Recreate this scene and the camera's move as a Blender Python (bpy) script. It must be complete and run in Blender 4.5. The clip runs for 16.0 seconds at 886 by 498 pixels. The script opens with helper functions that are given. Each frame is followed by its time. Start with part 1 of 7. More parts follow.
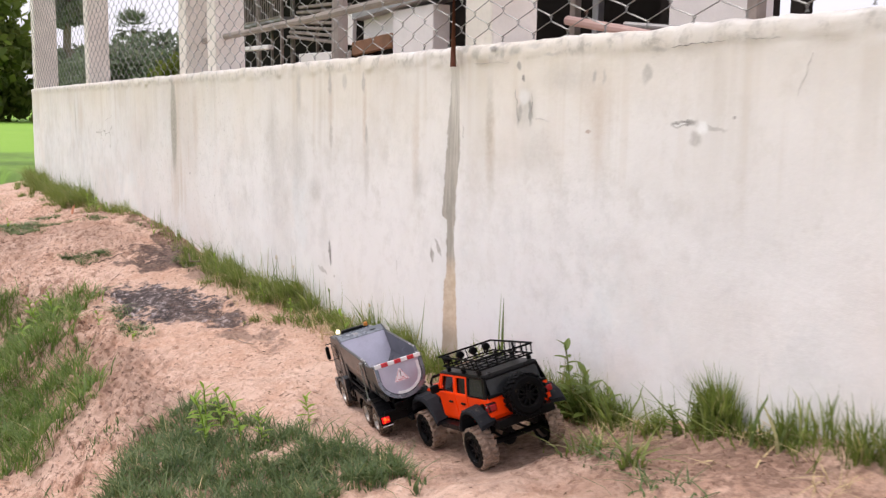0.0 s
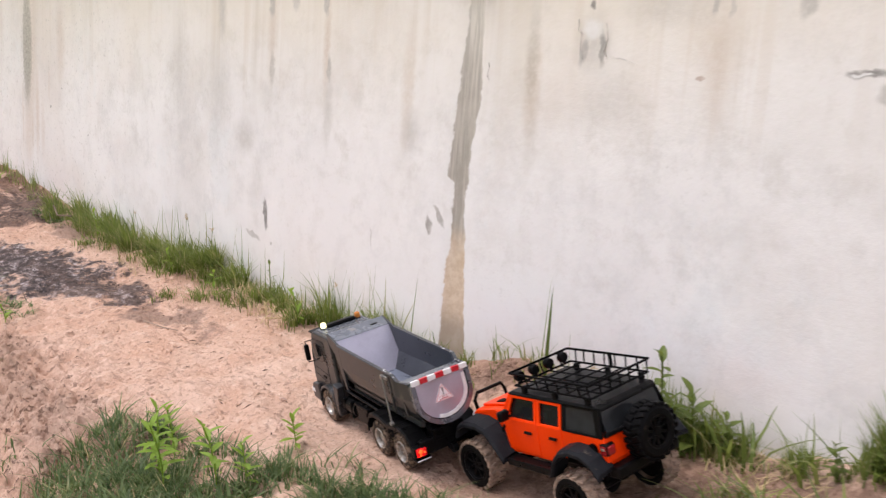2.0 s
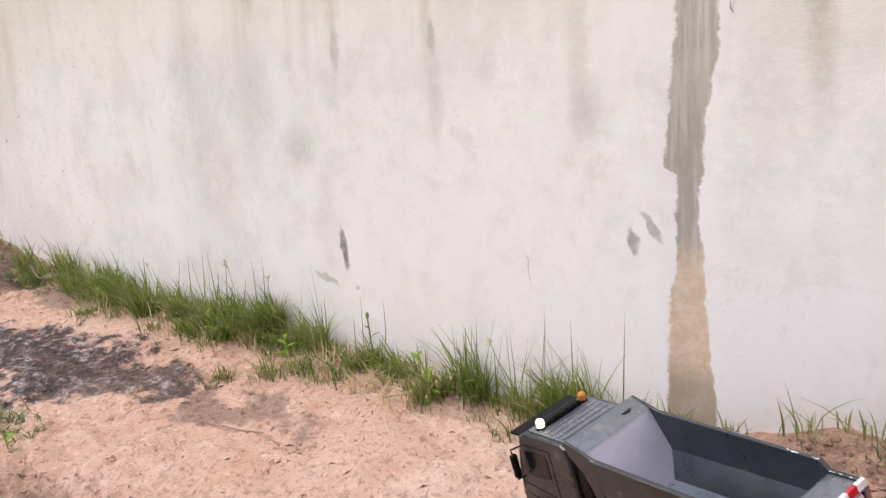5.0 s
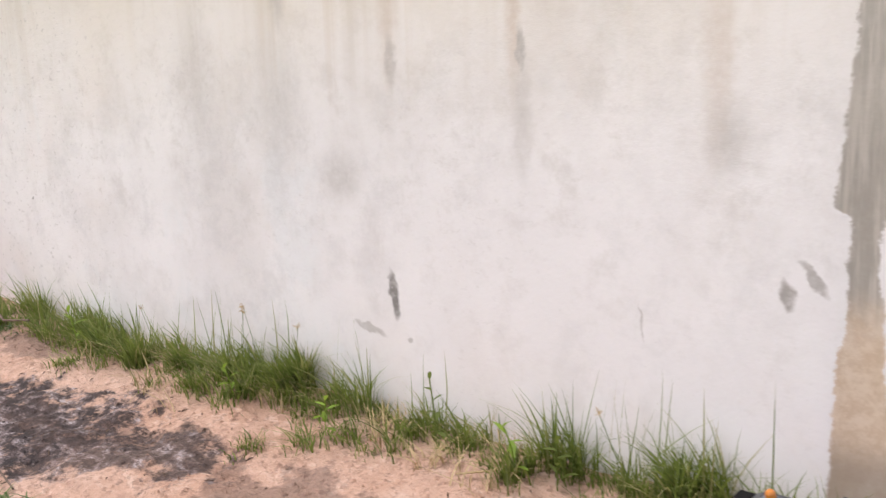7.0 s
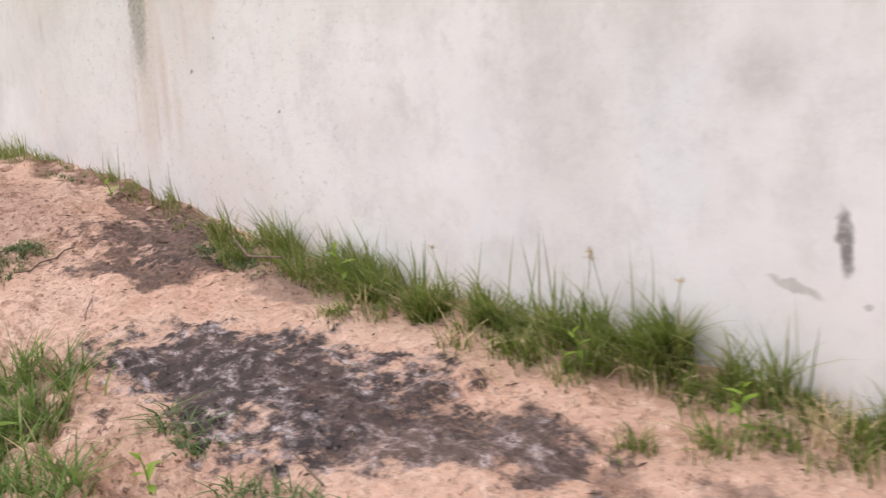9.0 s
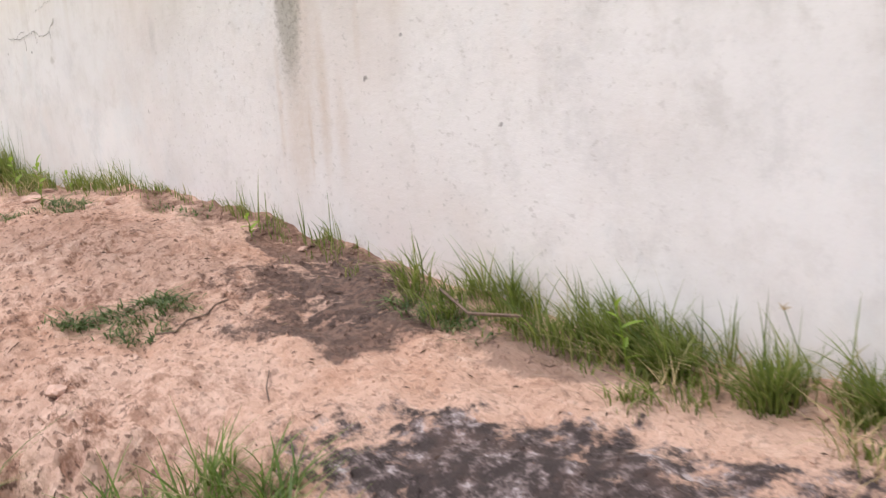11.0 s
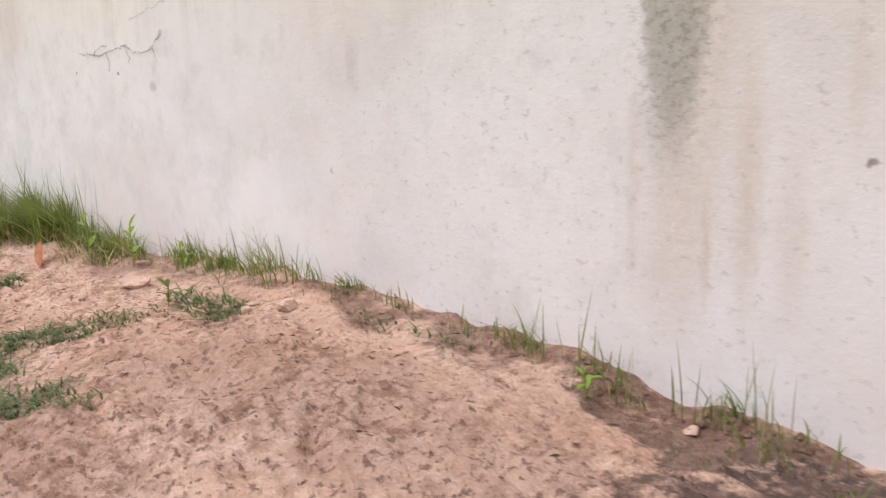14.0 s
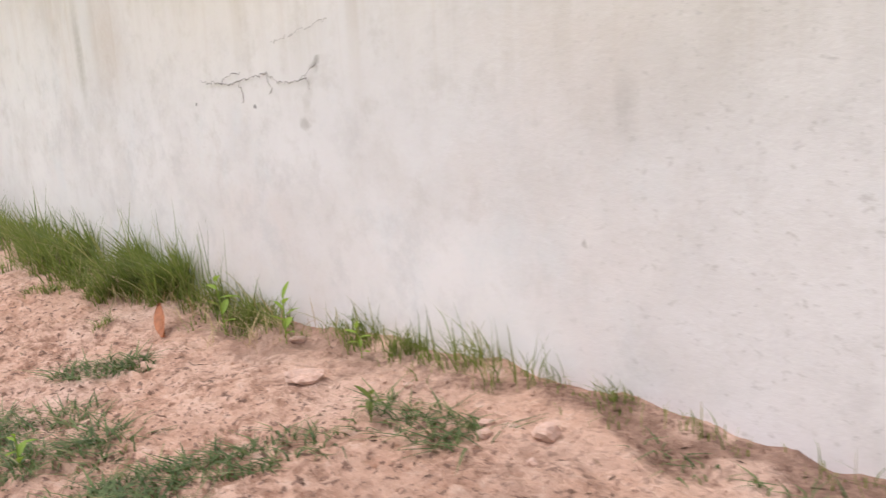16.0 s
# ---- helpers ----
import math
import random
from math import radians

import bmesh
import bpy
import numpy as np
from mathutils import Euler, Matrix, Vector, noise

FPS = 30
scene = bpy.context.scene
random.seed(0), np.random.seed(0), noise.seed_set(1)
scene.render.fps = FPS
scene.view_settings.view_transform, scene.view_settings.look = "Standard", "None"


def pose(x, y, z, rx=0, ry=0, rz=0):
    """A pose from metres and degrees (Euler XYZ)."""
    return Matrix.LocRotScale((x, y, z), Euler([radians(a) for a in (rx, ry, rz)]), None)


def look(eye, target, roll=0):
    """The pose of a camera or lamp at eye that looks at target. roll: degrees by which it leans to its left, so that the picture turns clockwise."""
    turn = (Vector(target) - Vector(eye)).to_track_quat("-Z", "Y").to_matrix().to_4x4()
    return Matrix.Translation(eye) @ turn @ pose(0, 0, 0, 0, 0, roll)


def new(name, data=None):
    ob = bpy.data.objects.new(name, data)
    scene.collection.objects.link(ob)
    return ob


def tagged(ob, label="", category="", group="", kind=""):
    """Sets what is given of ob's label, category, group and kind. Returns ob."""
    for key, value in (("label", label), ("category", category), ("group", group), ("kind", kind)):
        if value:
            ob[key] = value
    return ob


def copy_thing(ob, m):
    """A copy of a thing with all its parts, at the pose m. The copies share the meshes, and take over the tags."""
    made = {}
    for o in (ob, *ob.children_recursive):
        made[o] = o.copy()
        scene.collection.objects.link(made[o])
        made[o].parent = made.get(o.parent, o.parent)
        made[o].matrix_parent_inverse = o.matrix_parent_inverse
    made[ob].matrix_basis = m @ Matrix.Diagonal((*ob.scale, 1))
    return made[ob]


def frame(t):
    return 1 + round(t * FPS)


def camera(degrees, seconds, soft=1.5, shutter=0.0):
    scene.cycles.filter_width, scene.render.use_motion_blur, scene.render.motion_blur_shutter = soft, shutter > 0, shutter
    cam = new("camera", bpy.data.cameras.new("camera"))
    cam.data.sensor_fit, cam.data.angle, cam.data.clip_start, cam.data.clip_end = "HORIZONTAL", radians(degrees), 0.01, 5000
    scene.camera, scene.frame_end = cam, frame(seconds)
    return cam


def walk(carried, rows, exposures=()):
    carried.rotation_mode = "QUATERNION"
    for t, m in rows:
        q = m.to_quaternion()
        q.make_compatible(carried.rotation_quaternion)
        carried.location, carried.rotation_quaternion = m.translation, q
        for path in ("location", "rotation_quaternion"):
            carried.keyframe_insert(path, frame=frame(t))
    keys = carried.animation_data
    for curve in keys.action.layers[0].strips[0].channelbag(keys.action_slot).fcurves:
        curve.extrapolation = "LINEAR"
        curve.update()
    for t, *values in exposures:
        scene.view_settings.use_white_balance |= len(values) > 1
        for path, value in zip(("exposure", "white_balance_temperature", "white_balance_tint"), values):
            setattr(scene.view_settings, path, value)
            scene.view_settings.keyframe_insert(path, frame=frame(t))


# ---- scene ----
cam = camera(50.1, 16.0, soft=1.25, shutter=0.4)
PATH = [
    (0, (2.197, -1.345, 0.663), (0.508, -0.31, 0.381), 0.8),
    (0.5, (1.999, -1.334, 0.681), (0.331, -0.284, 0.341), 1.3),
    (1, (1.801, -1.39, 0.675), (0.223, -0.207, 0.342), 1.6),
    (1.5, (1.689, -1.412, 0.653), (0.201, -0.12, 0.312), 2.3),
    (2, (1.501, -1.387, 0.62), (0.057, -0.056, 0.244), 3.9),
    (2.5, (1.337, -1.392, 0.601), (-0.079, -0.046, 0.174), 4.1),
    (3, (1.256, -1.435, 0.602), (-0.117, -0.051, 0.153), 2.2),
    (3.5, (1.181, -1.456, 0.622), (-0.147, -0.015, 0.221), 1.1),
    (4, (1.048, -1.407, 0.587), (-0.291, 0.034, 0.228), 0.6),
    (4.5, (0.824, -1.277, 0.56), (-0.539, 0.136, 0.175), -1.8),
    (4.7, (0.774, -1.233, 0.565), (-0.597, 0.166, 0.161), -2.7),
    (7, (0.358, -1.178, 0.562), (-0.901, 0.333, 0.201), -1.8),
    (7.5, (0.217, -1.168, 0.525), (-1.104, 0.284, 0.141), -2.0),
    (8, (0.047, -1.124, 0.522), (-1.335, 0.238, 0.039), -2.4),
    (8.5, (-0.055, -1.117, 0.517), (-1.462, 0.204, -0.006), -2.0),
    (9, (-0.236, -1.113, 0.479), (-1.676, 0.187, -0.005), -2.2),
    (9.5, (-0.411, -1.106, 0.389), (-1.889, 0.162, -0.068), -2.1),
    (9.7, (-0.478, -1.104, 0.381), (-1.971, 0.149, -0.069), -2.0),
    (11.8, (-1.136, -1.072, 0.446), (-2.619, 0.203, 0.03), -3.4),
    (12, (-1.23, -1.051, 0.433), (-2.709, 0.228, 0.015), -3.2),
    (12.5, (-1.444, -1.02, 0.462), (-2.92, 0.259, 0.033), -2.3),
    (13, (-1.565, -0.997, 0.483), (-3.048, 0.27, 0.038), -1.5),
    (13.5, (-1.753, -1.024, 0.472), (-3.199, 0.287, 0.038), -1.2),
    (14, (-1.9, -1.056, 0.496), (-3.338, 0.273, 0.089), -1.5),
    (14.5, (-2.057, -1.056, 0.487), (-3.501, 0.268, 0.085), -1.8),
    (15, (-2.251, -1.002, 0.499), (-3.701, 0.315, 0.093), -2.3),
    (15.5, (-2.342, -0.986, 0.54), (-3.811, 0.311, 0.139), -2.5),
    (16, (-2.476, -1.019, 0.578), (-3.954, 0.258, 0.148), -3.1),
]
walk(cam, [(t, look(eye, target, roll)) for t, eye, target, roll in PATH], [(0.0, 0.15), (4.6, 0.14), (8.0, 0.11), (12.0, 0.09), (16.0, 0.04)])

# ---- light: a bright, evenly clouded sky with a veiled sun ----
SUN_ELEV, SUN_TURN = radians(63), radians(223)
world = bpy.data.worlds.new("world")
scene.world = world
world.use_nodes = True
wn, wl = world.node_tree.nodes, world.node_tree.links
sky = wn.new("ShaderNodeTexSky")
sky.sky_type, sky.sun_disc = "NISHITA", False
sky.sun_elevation, sky.sun_rotation = SUN_ELEV, SUN_TURN
sky.air_density, sky.dust_density, sky.ozone_density = 1.0, 4.0, 1.0
veil = wn.new("ShaderNodeMix")
veil.data_type = "RGBA"
veil.inputs[0].default_value = 0.8
veil.inputs[7].default_value = (10.2, 9.75, 11.05, 1)
wl.new(sky.outputs[0], veil.inputs[6])
wl.new(veil.outputs[2], wn["Background"].inputs[0])
wn["Background"].inputs[1].default_value = 0.105
sun = new("sun", bpy.data.lights.new("sun", "SUN"))
sun.data.energy, sun.data.angle, sun.data.color = 2.35, radians(35), (1.0, 0.925, 0.91)
sun.matrix_world = look((0, 0, 0), (0.35, 0.37, -1.0))


# ---- small builders ----
def part(name, bm, material, parent=None, label="", smooth=False):
    """Links a bmesh as one mesh object under a thing or a part."""
    me = bpy.data.meshes.new(name)
    bmesh.ops.recalc_face_normals(bm, faces=bm.faces)
    bm.to_mesh(me)
    bm.free()
    me.materials.append(material)
    if smooth:
        me.shade_smooth()
    ob = new(name, me)
    ob.parent = parent
    return tagged(ob, label)


def mesh_part(name, verts, faces, material, parent=None, label="", smooth=False):
    me = bpy.data.meshes.new(name)
    me.from_pydata(verts, [], faces)
    me.materials.append(material)
    if smooth:
        me.shade_smooth()
    ob = new(name, me)
    ob.parent = parent
    return tagged(ob, label)


def thing(name, m, label, category, group="", kind=""):
    ob = new(name)
    ob.matrix_basis = m
    return tagged(ob, label, category, group, kind)


def box(bm, x0, x1, y0, y1, z0, z1, bevel=0.0, seg=2, m=None):
    got = bmesh.ops.create_cube(bm, size=1.0)["verts"]
    bmesh.ops.scale(bm, vec=(x1 - x0, y1 - y0, z1 - z0), verts=got)
    bmesh.ops.translate(bm, vec=((x0 + x1) / 2, (y0 + y1) / 2, (z0 + z1) / 2), verts=got)
    if bevel:
        edges = list({e for v in got for e in v.link_edges})
        out = bmesh.ops.bevel(bm, geom=edges, offset=bevel, segments=seg, profile=0.5, affect="EDGES")
        got = list({v for f in out["faces"] for v in f.verts} | {v for v in got if v.is_valid})
    if m is not None:
        bmesh.ops.transform(bm, matrix=m, verts=got)
    return got


def prism(bm, outline, depth, m=None, bevel=0.0):
    """A flat outline in x, z, thickened along y from -depth/2 to depth/2."""
    a = [bm.verts.new((x, -depth / 2, z)) for x, z in outline]
    b = [bm.verts.new((x, depth / 2, z)) for x, z in outline]
    n = len(outline)
    faces = [bm.faces.new(a), bm.faces.new(b[::-1])]
    faces += [bm.faces.new((a[i], b[i], b[(i + 1) % n], a[(i + 1) % n])) for i in range(n)]
    got = a + b
    if bevel:
        edges = [e for f in faces[:2] for e in f.edges]
        out = bmesh.ops.bevel(bm, geom=edges, offset=bevel, segments=2, profile=0.5, affect="EDGES")
        got = list({v for f in out["faces"] for v in f.verts} | {v for v in got if v.is_valid})
    if m is not None:
        bmesh.ops.transform(bm, matrix=m, verts=got)
    return got


def rod(bm, points, r, sides=8, closed=False):
    """A round bar along points."""
    pts = [Vector(p) for p in points]
    rings = []
    n = len(pts)
    for i, p in enumerate(pts):
        a, b = (pts[(i - 1) % n], pts[(i + 1) % n]) if closed else (pts[max(i - 1, 0)], pts[min(i + 1, n - 1)])
        q = (b - a).to_track_quat("Z", "X")
        rings.append([bm.verts.new(p + q @ Vector((r * math.cos(k * math.tau / sides), r * math.sin(k * math.tau / sides), 0))) for k in range(sides)])
    for i in range(n if closed else n - 1):
        a, b = rings[i], rings[(i + 1) % n]
        for k in range(sides):
            bm.faces.new((a[k], a[(k + 1) % sides], b[(k + 1) % sides], b[k]))
    if not closed:
        bm.faces.new(rings[0][::-1])
        bm.faces.new(rings[-1])


def lathe(bm, outline, sides=32, m=None):
    """A closed outline of (radius, y) turned about the y axis."""
    rings = [[bm.verts.new((r * math.cos(k * math.tau / sides), y, r * math.sin(k * math.tau / sides))) for k in range(sides)] for r, y in outline]
    n = len(rings)
    for i in range(n):
        a, b = rings[i], rings[(i + 1) % n]
        for k in range(sides):
            bm.faces.new((a[k], a[(k + 1) % sides], b[(k + 1) % sides], b[k]))
    if m is not None:
        bmesh.ops.transform(bm, matrix=m, verts=[v for ring in rings for v in ring])


def disc(bm, r, y0, y1, sides=24, m=None, r1=None):
    r1 = r if r1 is None else r1
    a = [bm.verts.new((r * math.cos(k * math.tau / sides), y0, r * math.sin(k * math.tau / sides))) for k in range(sides)]
    b = [bm.verts.new((r1 * math.cos(k * math.tau / sides), y1, r1 * math.sin(k * math.tau / sides))) for k in range(sides)]
    bm.faces.new(a), bm.faces.new(b[::-1])
    for k in range(sides):
        bm.faces.new((a[k], b[k], b[(k + 1) % sides], a[(k + 1) % sides]))
    if m is not None:
        bmesh.ops.transform(bm, matrix=m, verts=a + b)


# ---- materials ----
class Nodes:
    """Short writing of node trees."""

    def __init__(self, name):
        self.mat = bpy.data.materials.new(name)
        self.mat.use_nodes = True
        self.tree = self.mat.node_tree
        self.bsdf = self.tree.nodes["Principled BSDF"]

    def put(self, socket, value):
        if hasattr(value, "is_output"):
            self.tree.links.new(value, socket)
        else:
            socket.default_value = value

    def add(self, kind, **settings):
        n = self.tree.nodes.new("ShaderNode" + kind)
        for k, v in settings.items():
            setattr(n, k, v)
        return n

    def math(self, op, a, b=0.0, clamp=False):
        n = self.add("Math", operation=op, use_clamp=clamp)
        self.put(n.inputs[0], a), self.put(n.inputs[1], b)
        return n.outputs[0]

    def mix(self, f, a, b, blend="MIX"):
        n = self.add("Mix", data_type="RGBA", blend_type=blend)
        self.put(n.inputs[0], f), self.put(n.inputs[6], a), self.put(n.inputs[7], b)
        return n.outputs[2]

    def noise(self, co, scale, detail=4.0, rough=0.6, stretch=None):
        if stretch:
            co = self.mapping(co, scale=stretch)
        n = self.add("TexNoise")
        self.put(n.inputs["Vector"], co)
        n.inputs["Scale"].default_value, n.inputs["Detail"].default_value, n.inputs["Roughness"].default_value = scale, detail, rough
        return n.outputs[0]

    def mapping(self, co, loc=(0, 0, 0), rot=(0, 0, 0), scale=(1, 1, 1), kind="POINT"):
        n = self.add("Mapping", vector_type=kind)
        self.put(n.inputs[0], co)
        n.inputs[1].default_value, n.inputs[2].default_value, n.inputs[3].default_value = loc, rot, scale
        return n.outputs[0]

    def span(self, v, a, b, c=0.0, d=1.0, smooth=True):
        n = self.add("MapRange", interpolation_type="SMOOTHSTEP" if smooth else "LINEAR")
        self.put(n.inputs[0], v)
        for i, w in enumerate((a, b, c, d)):
            n.inputs[i + 1].default_value = w
        return n.outputs[0]

    def bump(self, height, strength, distance):
        n = self.add("Bump")
        n.inputs["Strength"].default_value, n.inputs["Distance"].default_value = strength, distance
        self.put(n.inputs["Height"], height)
        self.put(self.bsdf.inputs["Normal"], n.outputs[0])

    def finish(self, color, rough, metal=0.0):
        self.put(self.bsdf.inputs["Base Color"], color)
        self.put(self.bsdf.inputs["Roughness"], rough)
        self.put(self.bsdf.inputs["Metallic"], metal)
        return self.mat

    def where(self):
        return self.add("NewGeometry").outputs["Position"]

    def local(self):
        return self.add("TexCoord").outputs["Object"]


def plain(name, color, rough=0.5, metal=0.0, vary=0.25, scale=30.0, grain=200.0, bump=0.15, dirt=None, dirt_much=0.5):
    """A worn surface: blotches, fine grain, slight relief, and dust where dirt is given."""
    n = Nodes(name)
    co = n.local()
    a, b = n.noise(co, scale), n.noise(co, grain, 2.0)
    dark, light = [tuple(min(1, c * k) for c in color) + (1,) for k in (1 - vary, 1 + vary)]
    col = n.mix(n.span(a, 0.3, 0.7), dark, light)
    col = n.mix(n.math("MULTIPLY", b, 0.3), col, tuple(min(1, c * 0.6) for c in color) + (1,))
    r = n.math("ADD", n.math("MULTIPLY", a, 0.25), rough - 0.12, True)
    if dirt:
        d = n.math("MULTIPLY", n.span(n.noise(co, scale * 1.7, 6.0, 0.7), 0.62 - 0.25 * dirt_much, 0.85 - 0.25 * dirt_much), 0.85)
        col = n.mix(d, col, (*dirt, 1))
        r = n.math("ADD", r, n.math("MULTIPLY", d, 0.4), True)
    if name.startswith("orange"):
        n.bsdf.inputs["Specular IOR Level"].default_value = 0.16
    if max(color) < 0.04:
        n.bsdf.inputs["Specular IOR Level"].default_value = 0.3 if "window" in name else 0.1 if name == "black_plastic" else 0.06
    n.bump(n.math("ADD", a, b), bump, 0.001)
    return n.finish(col, r, metal)


def glowing(name, color, strength):
    n = Nodes(name)
    co = n.local()
    col = n.mix(n.span(n.noise(co, 400.0, 2.0), 0.35, 0.65), tuple(c * 0.6 for c in color) + (1,), (*color, 1))
    n.put(n.bsdf.inputs["Emission Color"], col)
    n.bsdf.inputs["Emission Strength"].default_value = strength
    return n.finish(col, 0.25)


SOIL = (0.42, 0.26, 0.185)
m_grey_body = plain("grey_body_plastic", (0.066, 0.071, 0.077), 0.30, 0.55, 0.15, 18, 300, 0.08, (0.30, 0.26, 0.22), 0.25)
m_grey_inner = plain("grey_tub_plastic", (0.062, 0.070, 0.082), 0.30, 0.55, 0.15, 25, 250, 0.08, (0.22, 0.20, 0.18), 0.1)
# body paint lightened to blue-grey for the sky mirrored in the floor
m_grey_floor = plain("sky_sheen_floor_plastic", (0.25, 0.29, 0.36), 0.30, 0.6, 0.15, 25, 250, 0.08, (0.34, 0.32, 0.30), 0.15)
# silver trim; on roof and hood this lighter tone paints in sky sheen
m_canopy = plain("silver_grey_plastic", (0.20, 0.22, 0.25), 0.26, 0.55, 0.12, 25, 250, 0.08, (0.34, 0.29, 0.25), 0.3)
# pale lilac base carries the sky's reflection on tailgate and front panel
m_gate = plain("sky_sheen_plastic", (0.50, 0.49, 0.58), 0.36, 0.45, 0.1, 18, 300, 0.03, (0.34, 0.3, 0.26), 0.15)
m_black = plain("black_plastic", (0.0045, 0.0045, 0.005), 0.3, 0.0, 0.3, 40, 400, 0.1, (0.14, 0.105, 0.08), 0.0)
m_black_matte = plain("black_matte_plastic", (0.004, 0.004, 0.0045), 0.45, 0.0, 0.3, 40, 400, 0.15, (0.14, 0.105, 0.08), 0.04)
m_arch = plain("dark_grey_arch_plastic", (0.016, 0.017, 0.020), 0.5, 0.0, 0.2, 40, 300, 0.12, (0.2, 0.16, 0.12), 0.08)
m_tyre = plain("dusty_black_rubber", (0.03, 0.027, 0.025), 0.85, 0.0, 0.3, 60, 400, 0.3, (0.30, 0.21, 0.15), 0.85)
m_tread = plain("muddy_tread_rubber", (0.30, 0.215, 0.16), 0.92, 0.0, 0.45, 60, 400, 0.5, (0.47, 0.34, 0.26), 0.5)
m_sidewall = plain("black_sidewall_rubber", (0.007, 0.007, 0.007), 0.6, 0.0, 0.3, 60, 400, 0.3, (0.25, 0.18, 0.13), 0.12)
m_chrome = plain("silver_rim", (0.55, 0.53, 0.50), 0.3, 0.85, 0.1, 60, 300, 0.05, (0.24, 0.18, 0.13), 0.75)
m_orange = plain("orange_body_paint", (1.0, 0.055, 0.002), 0.34, 0.0, 0.06, 12, 300, 0.03, (0.55, 0.3, 0.2), 0.06)
m_red_strip = plain("red_reflector", (0.55, 0.02, 0.03), 0.3, 0.0, 0.2, 100, 500, 0.05)
m_white_strip = plain("white_reflector", (0.8, 0.8, 0.8), 0.35, 0.0, 0.08, 100, 500, 0.05)
m_sticker = plain("pale_pink_sticker", (0.92, 0.86, 0.87), 0.4, 0.0, 0.05, 80, 500, 0.03)
m_sticker_red = plain("red_ink", (0.6, 0.08, 0.12), 0.5, 0.0, 0.1)
m_sticker_black = plain("dark_ink", (0.05, 0.02, 0.03), 0.5, 0.0, 0.1)
m_tail_on = glowing("lit_red_lamp", (0.8, 0.008, 0.010), 0.6)
m_bulb = glowing("orange_bulb", (1.0, 0.13, 0.02), 1.2)
m_tail_off = plain("red_lamp_plastic", (0.3, 0.01, 0.015), 0.2, 0.0, 0.2)
m_beacon_on = glowing("lit_beacon", (1.0, 0.9, 0.55), 2.2)
m_beacon_off = plain("amber_beacon_plastic", (0.6, 0.22, 0.04), 0.25, 0.0, 0.2)
m_smoky = plain("smoky_window", (0.022, 0.024, 0.026), 0.16, 0.0, 0.3)
m_window = plain("dark_window", (0.012, 0.013, 0.014), 0.14, 0.0, 0.2)


def steel(name, color, rust):
    n = Nodes(name)
    co = n.where()
    f = n.span(n.noise(co, 14.0, 5.0), rust, rust + 0.18)
    col = n.mix(f, (*color, 1), (0.13, 0.045, 0.02, 1))
    n.bump(n.noise(co, 300.0), 0.2, 0.001)
    return n.finish(col, n.math("ADD", 0.42, n.math("MULTIPLY", f, 0.4)), 0.6)


m_wire = steel("galvanised_wire", (0.25, 0.25, 0.24), 0.6)
m_rust = steel("rusty_steel", (0.14, 0.05, 0.03), 0.35)
m_steel = steel("grey_steel", (0.30, 0.29, 0.28), 0.55)


